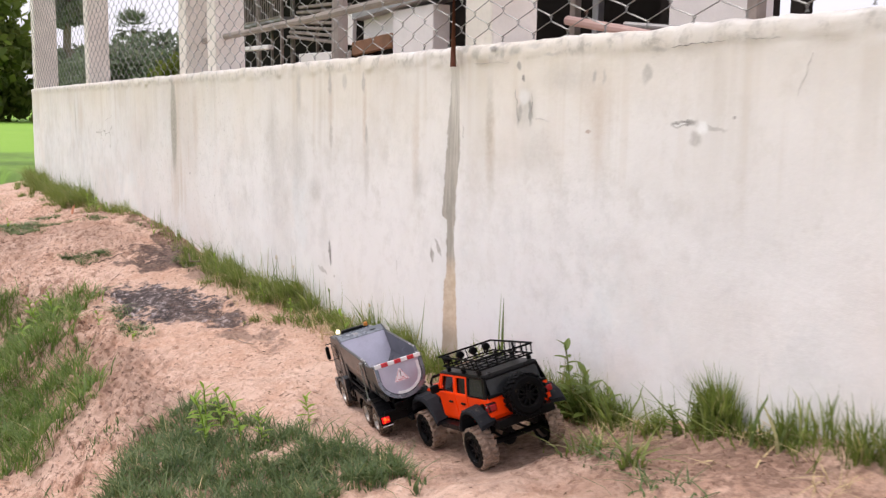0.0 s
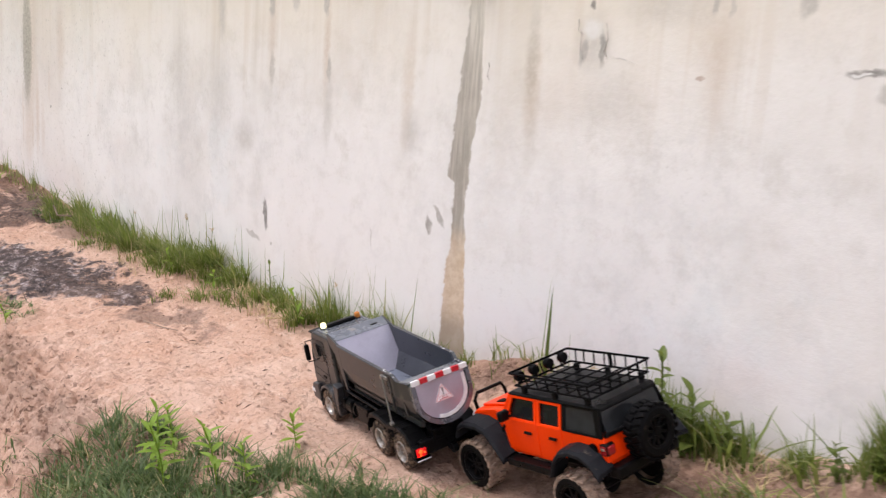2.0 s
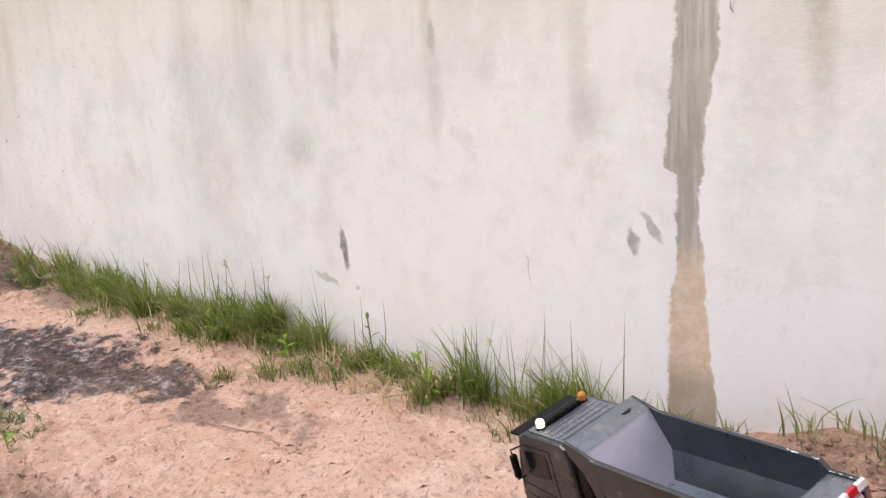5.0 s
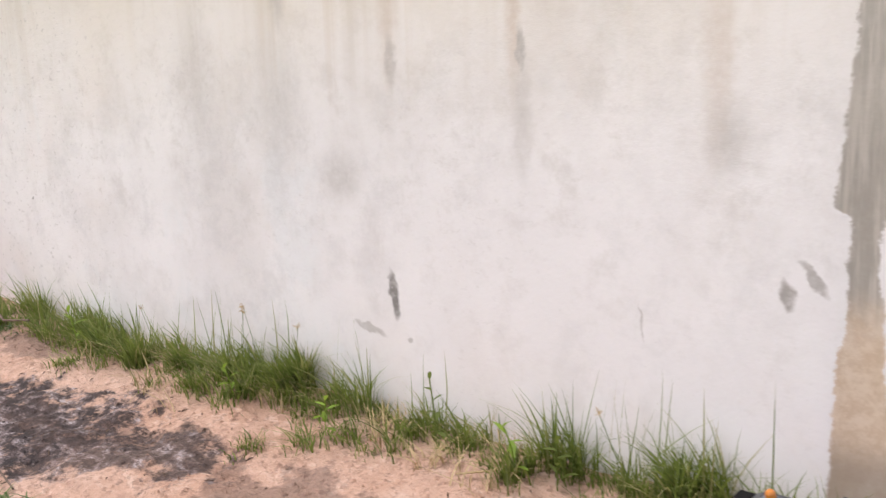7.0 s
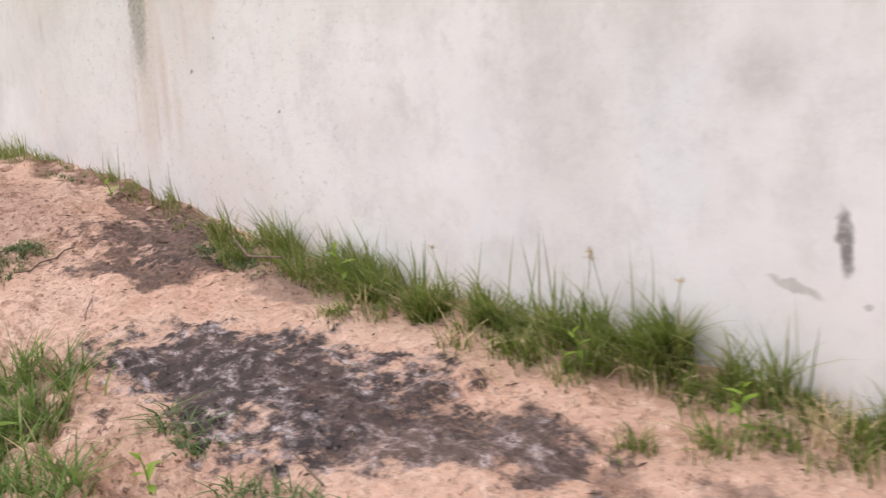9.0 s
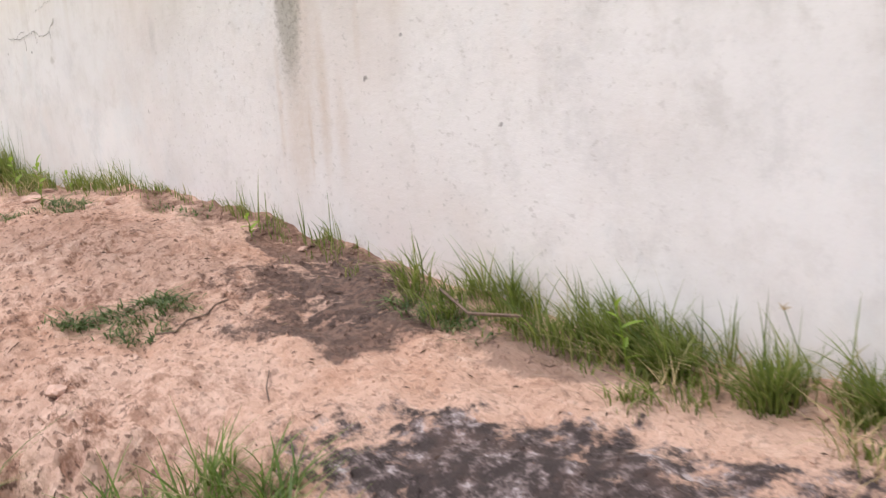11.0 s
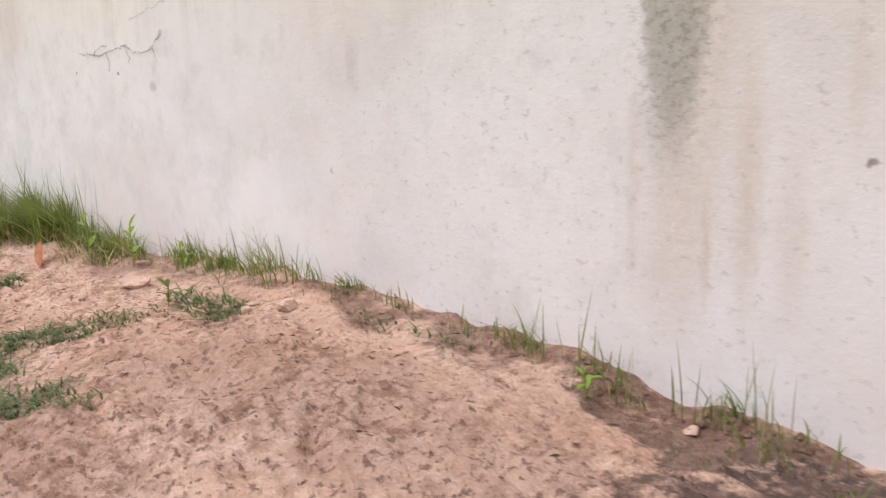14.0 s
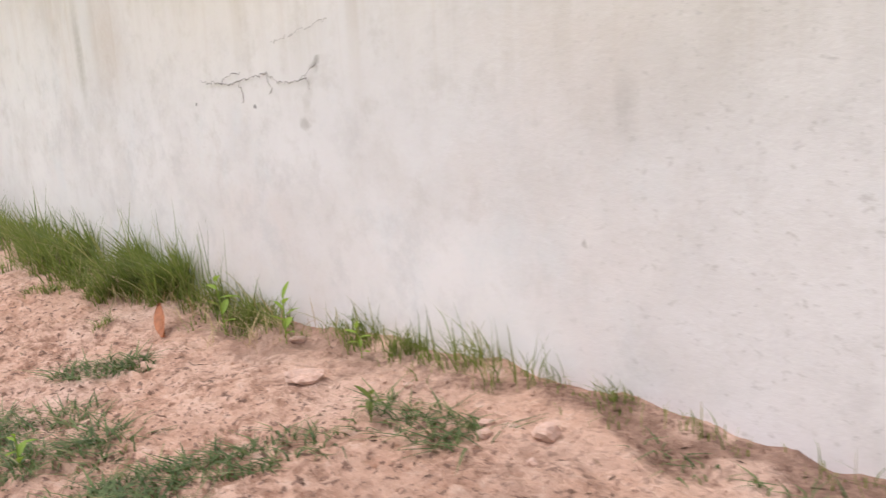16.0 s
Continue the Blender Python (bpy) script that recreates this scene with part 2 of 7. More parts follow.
def soil_material():
    """Pink-tan sandy earth: pale trodden crust, dark brown blotches, a spill of ash, scorched spots, brown pools of
    moisture and painted shade, green fields beyond.
    """
    n = Nodes("sandy_earth")
    co = n.where()
    far = n.add("SeparateXYZ")
    n.put(far.inputs[0], co)
    X, Y = far.outputs[0], far.outputs[1]
    big, mid, fine, grit = n.noise(co, 1.6, 3.0), n.noise(co, 8.0, 5.0, 0.65), n.noise(co, 60.0, 5.0, 0.7), n.noise(co, 420.0, 3.0)
    col = n.mix(n.span(big, 0.35, 0.65), (0.63, 0.41, 0.30, 1), (0.71, 0.505, 0.395, 1))
    col = n.mix(n.math("MULTIPLY", n.span(mid, 0.42, 0.70), 0.55), col, (0.56, 0.32, 0.21, 1))
    # loose, trampled earth is browner and blotched with dark brown; the trodden path is pale
    loose = n.math("MAXIMUM", n.math("MULTIPLY", n.span(X, -1.9, -2.5), n.span(Y, -0.12, -0.30)), n.span(n.math("ADD", Y, n.math("MULTIPLY", mid, 0.25)), -0.40, -0.56))
    blot = n.noise(co, 31.0, 7.0, 0.72, stretch=(0.75, 1.2, 1.0))
    crowd = n.span(n.noise(n.mapping(co, loc=(1.3, 4.1, 0)), 5.0, 4.0), 0.40, 0.60, 0.25, 1.0)
    col = n.mix(n.math("MULTIPLY", n.math("MULTIPLY", n.span(blot, 0.46, 0.60), crowd), n.span(loose, 0.0, 1.0, 0.35, 0.95)), col, (0.31, 0.17, 0.108, 1))
    col = n.mix(n.math("MULTIPLY", n.span(blot, 0.46, 0.33), 0.55), col, (0.79, 0.60, 0.48, 1))
    clot = n.noise(n.mapping(co, loc=(3.7, 1.9, 0)), 62.0, 4.0, 0.6)
    col = n.mix(n.math("MULTIPLY", n.span(clot, 0.56, 0.63), n.span(loose, 0.0, 1.0, 0.35, 0.85)), col, (0.15, 0.085, 0.06, 1))
    col = n.mix(n.math("MULTIPLY", n.span(fine, 0.56, 0.68), 0.45), col, (0.30, 0.17, 0.115, 1))
    col = n.mix(n.math("MULTIPLY", n.span(grit, 0.56, 0.7), 0.4), col, (0.78, 0.60, 0.49, 1))
    warp = n.add("VectorMath", operation="ADD")
    shift = n.add("TexNoise")
    shift.inputs["Scale"].default_value, shift.inputs["Detail"].default_value = 7.0, 6.0
    n.put(shift.inputs["Vector"], co)
    half = n.add("VectorMath", operation="SCALE")
    n.put(half.inputs[0], shift.outputs["Color"])
    half.inputs["Scale"].default_value = 0.34
    n.put(warp.inputs[0], co), n.put(warp.inputs[1], half.outputs[0])
    spot = n.mapping(warp.outputs[0], loc=(-0.17, -0.17, -0.17))
    fray = n.math("MULTIPLY", n.math("SUBTRACT", n.noise(co, 30.0, 6.0, 0.72), 0.5), 1.7)

    def pool(x, y, rx, ry, turn, crisp=0.16):
        m = n.mapping(spot, loc=(x, y, 0), rot=(0, 0, radians(turn)), scale=(rx, ry, 50), kind="TEXTURE")
        d = n.add("VectorMath", operation="LENGTH")
        n.put(d.inputs[0], m)
        return n.span(n.math("ADD", d.outputs["Value"], fray), 0.80 + crisp, 0.80 - crisp)

    # ash: pale flakes over charcoal, rosy dust between them
    flake = n.noise(co, 36.0, 6.0, 0.70, stretch=(0.7, 1.0, 1.0))
    ash = n.mix(n.span(flake, 0.47, 0.57), (0.038, 0.03, 0.03, 1), (0.20, 0.16, 0.155, 1))
    ash = n.mix(n.span(flake, 0.56, 0.65), ash, (0.50, 0.45, 0.45, 1))
    ash = n.mix(n.math("MULTIPLY", n.span(n.noise(co, 85.0, 4.0, 0.7), 0.52, 0.62), 0.75), ash, (0.04, 0.032, 0.032, 1))
    ash = n.mix(n.math("MULTIPLY", n.span(mid, 0.5, 0.72), 0.25), ash, (0.36, 0.23, 0.18, 1))
    for x, y, rx, ry, turn, much in ((-1.50, -0.385, 0.44, 0.185, 14, 0.97), (-1.10, -0.34, 0.24, 0.11, 16, 0.85)):
        col = n.mix(n.math("MULTIPLY", pool(x, y, rx, ry, turn), much), col, ash)
    # burnt spots; pools along the wall's foot add painted contact shade to dark soil
    soot_and_shade = n.mix(n.span(fine, 0.45, 0.62), (0.055, 0.036, 0.03, 1), (0.17, 0.105, 0.08, 1))
    for x, y, rx, ry, turn, much in ((-2.27, -0.16, 0.27, 0.12, 14, 0.92), (-2.14, -0.26, 0.20, 0.08, 30, 0.85), (-0.80, -0.29, 0.28, 0.06, 8, 0.5), (-1.20, -0.30, 0.34, 0.06, 16, 0.6), (0.12, -0.10, 0.3, 0.06, 0, 0.35), (-1.75, -0.10, 0.3, 0.06, 0, 0.5), (-2.50, -0.06, 0.34, 0.07, 0, 0.8)):
        col = n.mix(n.math("MULTIPLY", pool(x, y, rx, ry, turn, 0.22), much), col, soot_and_shade)
    # damp brown earth; under the cars and at the wall it paints in shade
    damp_and_shade = n.mix(n.span(fine, 0.42, 0.62), (0.19, 0.105, 0.07, 1), (0.33, 0.205, 0.145, 1))
    for x, y, rx, ry, turn, much in ((-3.0, -0.03, 0.85, 0.075, 0, 0.85), (-2.95, -0.34, 0.65, 0.22, 8, 0.4), (1.0, -0.15, 0.55, 0.15, 0, 0.85), (0.92, -0.34, 0.4, 0.14, 0, 0.45), (0.28, -0.05, 0.18, 0.09, 0, 0.7), (0.50, -0.26, 0.40, 0.13, 0, 0.5), (-4.1, -0.10, 0.5, 0.09, 0, 0.6), (-3.3, -0.72, 0.8, 0.2, 0, 0.45), (-0.6, -0.72, 0.7, 0.10, 0, 0.4)):
        col = n.mix(n.math("MULTIPLY", pool(x, y, rx, ry, turn, 0.38), much), col, damp_and_shade)
    lawn = n.math("MAXIMUM", n.span(X, -7.4, -8.4), n.span(Y, -1.9, -2.6))
    green = n.mix(n.span(n.noise(co, 0.35, 4.0), 0.4, 0.6), (0.11, 0.20, 0.03, 1), (0.19, 0.34, 0.045, 1))
    green = n.mix(n.math("MULTIPLY", n.span(n.noise(co, 6.0, 5.0), 0.4, 0.7), 0.5), green, (0.06, 0.10, 0.02, 1))
    paddy = n.mix(n.noise(co, 0.2, 3.0), (0.19, 0.37, 0.035, 1), (0.27, 0.46, 0.055, 1))
    green = n.mix(n.span(X, -15.0, -16.5), green, paddy)
    col = n.mix(lawn, col, green)
    height = n.math("ADD", n.math("MULTIPLY", fine, 1.0), n.math("ADD", n.math("MULTIPLY", blot, 0.8), n.math("ADD", n.math("MULTIPLY", grit, 0.25), n.math("MULTIPLY", clot, 1.0))))
    n.bump(height, 1.0, 0.0098)
    return n.finish(col, 0.92)


m_soil = soil_material()


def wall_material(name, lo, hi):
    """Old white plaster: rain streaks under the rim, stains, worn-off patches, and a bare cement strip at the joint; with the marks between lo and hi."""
    n = Nodes(name)
    co = n.where()
    xyz = n.add("SeparateXYZ")
    n.put(xyz.inputs[0], co)
    X, Z = xyz.outputs[0], xyz.outputs[2]
    big, mid, fine = n.noise(co, 1.3, 4.0), n.noise(co, 6.5, 6.0, 0.65), n.noise(co, 70.0, 4.0, 0.7)
    col = n.mix(n.span(big, 0.35, 0.65), (0.81, 0.80, 0.808, 1), (0.88, 0.866, 0.865, 1))
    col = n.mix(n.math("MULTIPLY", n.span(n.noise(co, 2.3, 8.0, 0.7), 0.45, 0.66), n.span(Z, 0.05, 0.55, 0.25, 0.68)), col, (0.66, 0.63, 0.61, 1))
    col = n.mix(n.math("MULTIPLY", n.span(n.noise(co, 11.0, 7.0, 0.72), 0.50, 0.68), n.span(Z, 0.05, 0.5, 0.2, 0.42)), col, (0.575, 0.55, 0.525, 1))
    col = n.mix(n.math("MULTIPLY", n.span(n.noise(co, 2.7, 5.0, 0.7, stretch=(1, 1, 0.8)), 0.54, 0.68), 0.38), col, (0.74, 0.79, 0.82, 1))
    col = n.mix(n.math("MULTIPLY", n.span(n.noise(co, 1.1, 4.0, 0.6), 0.5, 0.66), 0.35), col, (0.80, 0.70, 0.655, 1))
    col = n.mix(n.math("MULTIPLY", n.span(n.noise(co, 190.0, 3.0, 0.6), 0.66, 0.74), 0.2), col, (0.42, 0.40, 0.38, 1))
    cloud = n.math("MULTIPLY", n.span(n.noise(co, 7.0, 9.0, 0.78), 0.47, 0.64), n.span(n.noise(n.mapping(co, loc=(2.0, 0, 7.0)), 1.7, 3.0), 0.38, 0.6, 0.25, 1.0))
    col = n.mix(n.math("MULTIPLY", cloud, 0.42), col, (0.60, 0.595, 0.60, 1))
    # rain streaks that start at the rim
    run = n.noise(co, 9.0, 4.0, 0.6, stretch=(1, 1, 0.035))
    run2 = n.noise(co, 26.0, 3.0, 0.6, stretch=(1, 1, 0.02))
    high = n.math("MULTIPLY", n.span(Z, 0.40, 0.80), n.span(n.noise(co, 3.0, 3.0, stretch=(1, 1, 0.4)), 0.3, 0.7))
    col = n.mix(n.math("MULTIPLY", n.math("MULTIPLY", n.span(run, 0.47, 0.68), high), 0.75), col, (0.47, 0.43, 0.375, 1))
    col = n.mix(n.math("MULTIPLY", n.math("MULTIPLY", n.span(run2, 0.50, 0.68), high), 0.55), col, (0.58, 0.50, 0.43, 1))
    col = n.mix(n.math("MULTIPLY", n.span(Z, 0.62, 0.82), 0.28), col, (0.70, 0.62, 0.55, 1))
    wash = n.math("MULTIPLY", n.span(Z, 0.38, 0.80), n.span(n.noise(co, 1.7, 4.0), 0.3, 0.65, 0.35, 1.0))
    col = n.mix(n.math("MULTIPLY", wash, 0.55), col, (0.80, 0.715, 0.585, 1))
    grime = n.math("MULTIPLY", n.span(Z, 0.785, 0.81), n.span(n.noise(co, 17.0, 5.0, 0.7), 0.48, 0.66))
    col = n.mix(n.math("MULTIPLY", grime, 0.75), col, (0.42, 0.39, 0.35, 1))
    # earth splashed up at the foot
    foot = n.math("MULTIPLY", n.span(Z, 0.22, 0.02), n.span(n.noise(co, 5.0, 5.0), 0.35, 0.65))
    col = n.mix(n.math("MULTIPLY", foot, 0.16), col, (0.66, 0.48, 0.37, 1))
    shift = n.add("TexNoise")
    shift.inputs["Scale"].default_value, shift.inputs["Detail"].default_value = 45.0, 4.0
    n.put(shift.inputs["Vector"], co)
    near = n.add("VectorMath", operation="SCALE")
    n.put(near.inputs[0], shift.outputs["Color"])
    near.inputs["Scale"].default_value = 0.022
    moved = n.add("VectorMath", operation="ADD")
    n.put(moved.inputs[0], co), n.put(moved.inputs[1], near.outputs[0])
    spot = n.mapping(moved.outputs[0], loc=(-0.011, -0.011, -0.011))

    def mark(x, z, rx, rz, much, tint, turn=0.0, inner=0.4):
        if x + max(rx, rz) * 1.3 < lo or x - max(rx, rz) * 1.3 > hi:
            return col
        m = n.mapping(spot, loc=(x, 0, z), rot=(0, radians(turn), 0), scale=(rx, 60, rz), kind="TEXTURE")
        d = n.add("VectorMath", operation="LENGTH")
        n.put(d.inputs[0], m)
        f = n.math("MULTIPLY", n.span(d.outputs["Value"], inner, 1.0, 1.0, 0.0), much)
        f = n.math("MULTIPLY", f, n.span(fine, 0.25, 0.6, 0.55, 1.0))
        return f if tint is None else n.mix(f, col, tint)

    def marks(tint, *spots):
        """Several marks of one colour."""
        f = None
        for one in spots:
            g = mark(*one[:5], None, *one[5:])
            if g is not col:
                f = g if f is None else n.math("MAXIMUM", f, g)
        return col if f is None else n.mix(f, col, tint)

    GREY, DARK, TAN, OLIVE, PALE = (0.44, 0.42, 0.395, 1), (0.17, 0.16, 0.15, 1), (0.58, 0.47, 0.38, 1), (0.36, 0.34, 0.28, 1), (0.9, 0.9, 0.9, 1)
    # broad, soft-edged reaches of greyer wall
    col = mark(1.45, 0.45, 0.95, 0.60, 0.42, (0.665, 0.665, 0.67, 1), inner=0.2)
    col = mark(-2.75, 0.45, 1.15, 0.75, 0.30, (0.66, 0.63, 0.60, 1), inner=0.2)
    # long drips
    col = mark(-2.55, 0.55, 0.07, 0.42, 0.45, TAN, inner=0.1)
    col = mark(-2.60, 0.60, 0.062, 0.26, 0.8, OLIVE, inner=0.6)
    col = mark(-2.60, 0.50, 0.05, 0.22, 0.4, OLIVE, inner=0.2)
    col = mark(-2.61, 0.44, 0.055, 0.17, 0.50, GREY, inner=0.1)
    col = mark(-2.59, 0.26, 0.075, 0.22, 0.40, TAN, inner=0.1)
    col = marks(TAN, (-0.73, 0.68, 0.03, 0.17, 0.45, 0, 0.1), (-0.475, 0.66, 0.022, 0.18, 0.6, 0, 0.1), (-0.155, 0.58, 0.032, 0.2, 0.4, 0, 0.1), (-2.237, 0.62, 0.06, 0.22, 0.4, 0, 0.1), (0.22, 0.60, 0.034, 0.15, 0.55, 0, 0.1), (0.63, 0.62, 0.04, 0.14, 0.4, 0, 0.0), (-4.95, 0.62, 0.16, 0.2, 0.42, 0, 0.0), (-2.49, 0.34, 0.03, 0.26, 0.5, 0, 0.1), (-2.43, 0.27, 0.03, 0.17, 0.3, 0, 0.1), (-2.545, 0.24, 0.011, 0.12, 0.5, 0, 0.1), (-2.36, 0.46, 0.016, 0.13, 0.25, 0, 0.1), (-2.66, 0.30, 0.016, 0.2, 0.35, 0, 0.1))
    col = marks(GREY, (-0.734, 0.755, 0.018, 0.05, 0.75), (-0.62, 0.76, 0.024, 0.035, 0.5), (-0.483, 0.755, 0.014, 0.04, 0.75), (-0.462, 0.598, 0.012, 0.042, 0.8), (-0.461, 0.50, 0.026, 0.14, 0.35, 0, 0.1), (-1.0, 0.73, 0.03, 0.11, 0.55, 0, 0.1), (-1.26, 0.56, 0.10, 0.22, 0.32, 0, 0.0), (-1.01, 0.5, 0.10, 0.18, 0.42, 0, 0.0), (-0.86, 0.39, 0.085, 0.07, 0.5, 0, 0.0), (-0.725, 0.586, 0.018, 0.055, 0.6), (-0.14, 0.47, 0.045, 0.08, 0.45, 0, 0.0), (0.415, 0.58, 0.11, 0.075, 0.3, 0, 0.0), (-3.27, 0.478, 0.03, 0.08, 0.4, 0, 0.0))
    col = mark(-5.15, 0.6, 0.04, 0.22, 0.5, OLIVE, inner=0.1)
    # bruised, grimy rim beside the iron post
    col = marks(GREY, (0.268, 0.812, 0.014, 0.016, 0.6, 0, 0.3), (0.322, 0.815, 0.034, 0.015, 0.7, -6, 0.3), (0.40, 0.822, 0.045, 0.010, 0.5, 4, 0.2), (0.46, 0.80, 0.035, 0.006, 0.5, 3, 0.2), (0.80, 0.795, 0.030, 0.009, 0.65, 6, 0.2))
    col = marks(DARK, (0.232, 0.824, 0.026, 0.011, 0.85, 8, 0.3), (0.357, 0.751, 0.006, 0.012, 0.85, -15, 0.4))
    col = marks(OLIVE, (0.150, 0.815, 0.028, 0.020, 0.75, 15, 0.3), (0.215, 0.66, 0.024, 0.16, 0.35, 0, 0.2), (0.225, 0.50, 0.030, 0.12, 0.2, 0, 0.1))
    # pitted, dirt-filled plaster
    pits = n.span(n.noise(co, 58.0, 4.0, 0.7, stretch=(0.8, 1.0, 1.2)), 0.57, 0.66)
    reach = n.math("MAXIMUM", n.span(n.noise(n.mapping(co, loc=(5.3, 0, 2.1)), 1.4, 4.0, 0.65), 0.46, 0.66, 0.0, 0.5), n.math("MULTIPLY", n.math("MULTIPLY", n.span(X, -3.6, -3.1), n.span(X, -1.3, -1.9)), 1.1))
    col = n.mix(n.math("MULTIPLY", n.math("MULTIPLY", pits, reach), 0.36), col, (0.44, 0.42, 0.395, 1))
    stain = n.mapping(spot, loc=(-2.60, 0, 0.58), scale=(0.10, 60, 0.34), kind="TEXTURE")
    away = n.add("VectorMath", operation="LENGTH")
    n.put(away.inputs[0], stain)
    near_stain = n.span(away.outputs["Value"], 0.2, 1.0, 1.0, 0.0)
    col = n.mix(n.math("MULTIPLY", n.math("MULTIPLY", near_stain, n.span(n.noise(co, 80.0, 4.0, 0.7, stretch=(0.8, 1, 1.2)), 0.50, 0.60)), 0.6), col, (0.24, 0.22, 0.19, 1))
    # knocks, smudges and blisters
    col = mark(-0.737, 0.19, 0.0135, 0.052, 0.9, DARK, -8, 0.55)
    col = mark(-0.80, 0.122, 0.05, 0.009, 0.7, GREY, 12, 0.5)
    col = mark(-0.702, 0.113, 0.010, 0.008, 0.7, GREY)
    col = mark(-0.057, 0.272, 0.013, 0.024, 0.85, (0.3, 0.28, 0.26, 1), -8, 0.5)
    col = mark(-0.024, 0.298, 0.009, 0.034, 0.75, (0.33, 0.31, 0.29, 1), -38, 0.5)
    col = mark(-0.262, 0.209, 0.003, 0.035, 0.6, GREY, -4)
    col = mark(0.365, 0.68, 0.06, 0.075, 0.5, GREY, inner=0.0)
    col = mark(0.62, 0.70, 0.10, 0.10, 0.35, TAN, inner=0.0)
    col = mark(0.52, 0.745, 0.15, 0.05, 0.35, GREY, inner=0.0)
    col = mark(0.343, 0.665, 0.012, 0.038, 0.8, GREY, 12, 0.4)
    col = mark(0.385, 0.672, 0.008, 0.042, 0.85, (0.3, 0.29, 0.27, 1), -6, 0.4)
    col = mark(0.36, 0.705, 0.03, 0.025, 0.55, PALE, 0, 0.4)
    col = mark(0.338, 0.778, 0.010, 0.013, 0.8, (0.3, 0.29, 0.27, 1), 20)
    col = mark(0.612, 0.746, 0.008, 0.02, 0.7, GREY)
    col = mark(0.642, 0.747, 0.007, 0.022, 0.5, GREY)
    col = mark(0.77, 0.748, 0.018, 0.026, 0.7, GREY, 12)
    col = mark(0.596, 0.63, 0.012, 0.005, 0.7, (0.42, 0.3, 0.24, 1))
    col = mark(0.875, 0.652, 0.042, 0.009, 0.85, DARK, -6)
    col = mark(0.945, 0.645, 0.05, 0.007, 0.7, GREY, 8)
    col = mark(0.908, 0.622, 0.020, 0.022, 0.7, GREY, -25)
    col = mark(0.924, 0.645, 0.020, 0.016, 0.95, PALE)
    col = mark(0.868, 0.65, 0.022, 0.004, 0.95, PALE, -6)
    col = marks(DARK, (-2.342, 0.366, 0.011, 0.007, 0.9, -20), (-2.224, 0.441, 0.007, 0.005, 0.85), (-1.974, 0.287, 0.006, 0.005, 0.7), (-4.487, 0.467, 0.009, 0.006, 0.8), (-4.226, 0.462, 0.010, 0.007, 0.8), (1.0, 0.664, 0.005, 0.003, 0.8))
    col = marks(GREY, (-3.995, 0.55, 0.028, 0.008, 0.8, -30), (-4.044, 0.433, 0.024, 0.014, 0.6), (-3.344, 0.282, 0.005, 0.010, 0.7, -15))

    # bare cement strip: ragged edges left and right of the joint
    def edge(points):
        c = n.add("FloatCurve")
        pts = c.mapping.curves[0].points
        while len(pts) < len(points):
            pts.new(0.5, 0.5)
        for p, (z, x) in zip(pts, points):
            p.location = (z, 0.5 + x * 4)
            p.handle_type = "VECTOR"
        c.mapping.update()
        n.put(c.inputs["Value"], Z)
        return n.math("MULTIPLY", n.math("SUBTRACT", c.outputs[0], 0.5), 0.25)

    rag = n.math("MULTIPLY", n.math("SUBTRACT", n.noise(co, 34.0, 8.0, 0.8, stretch=(1, 1, 0.8)), 0.5), 0.034)
    xx = n.math("ADD", X, rag)
    left = edge([(0.0, 0.0), (0.05, 0.002), (0.21, 0.006), (0.235, 0.014), (0.36, 0.016), (0.378, 0.016), (0.388, -0.004), (0.47, 0.003), (0.6, 0.012), (0.78, 0.028), (1.0, 0.03)])
    right = edge([(0.0, 0.085), (0.05, 0.082), (0.10, 0.074), (0.18, 0.063), (0.26, 0.058), (0.35, 0.046), (0.385, 0.058), (0.45, 0.06), (0.52, 0.072), (0.56, 0.084), (0.64, 0.075), (0.8, 0.072), (1.0, 0.07)])
    strip = n.math("MULTIPLY", n.span(n.math("SUBTRACT", xx, left), -0.002, 0.003), n.span(n.math("SUBTRACT", right, xx), -0.002, 0.003))
    strip = n.math("MULTIPLY", strip, n.span(Z, 0.83, 0.79))
    cement = n.mix(n.span(mid, 0.4, 0.7), (0.33, 0.305, 0.27, 1), (0.49, 0.455, 0.41, 1))
    trail = n.noise(co, 75.0, 4.0, 0.7, stretch=(1, 1, 0.07))
    cement = n.mix(n.span(trail, 0.42, 0.66, 0.0, 0.7), cement, (0.56, 0.52, 0.47, 1))
    cement = n.mix(n.span(n.math("ADD", Z, n.math("MULTIPLY", rag, 2.0)), 0.50, 0.74), cement, n.mix(n.span(trail, 0.4, 0.62), (0.46, 0.43, 0.385, 1), (0.66, 0.62, 0.56, 1)))
    tan = n.mix(n.span(fine, 0.35, 0.65), (0.57, 0.44, 0.32, 1), (0.67, 0.55, 0.43, 1))
    low = n.math("ADD", Z, n.math("MULTIPLY", rag, 1.5))
    cement = n.mix(n.math("MULTIPLY", n.span(low, 0.30, 0.225), 1.0), cement, tan)
    cement = n.mix(n.math("MULTIPLY", n.span(low, 0.115, 0.05), 0.85), cement, (0.36, 0.29, 0.23, 1))
    col = n.mix(n.math("MULTIPLY", strip, n.math("MULTIPLY", n.span(mid, 0.25, 0.5, 0.7, 1.0), n.span(Z, 0.82, 0.68, 0.45, 1.0))), col, cement)
    height = n.math("ADD", n.math("MULTIPLY", mid, 0.3), n.math("MULTIPLY", fine, 0.25))
    trowel = n.noise(co, 48.0, 5.0, 0.7, stretch=(0.8, 1.0, 1.15))
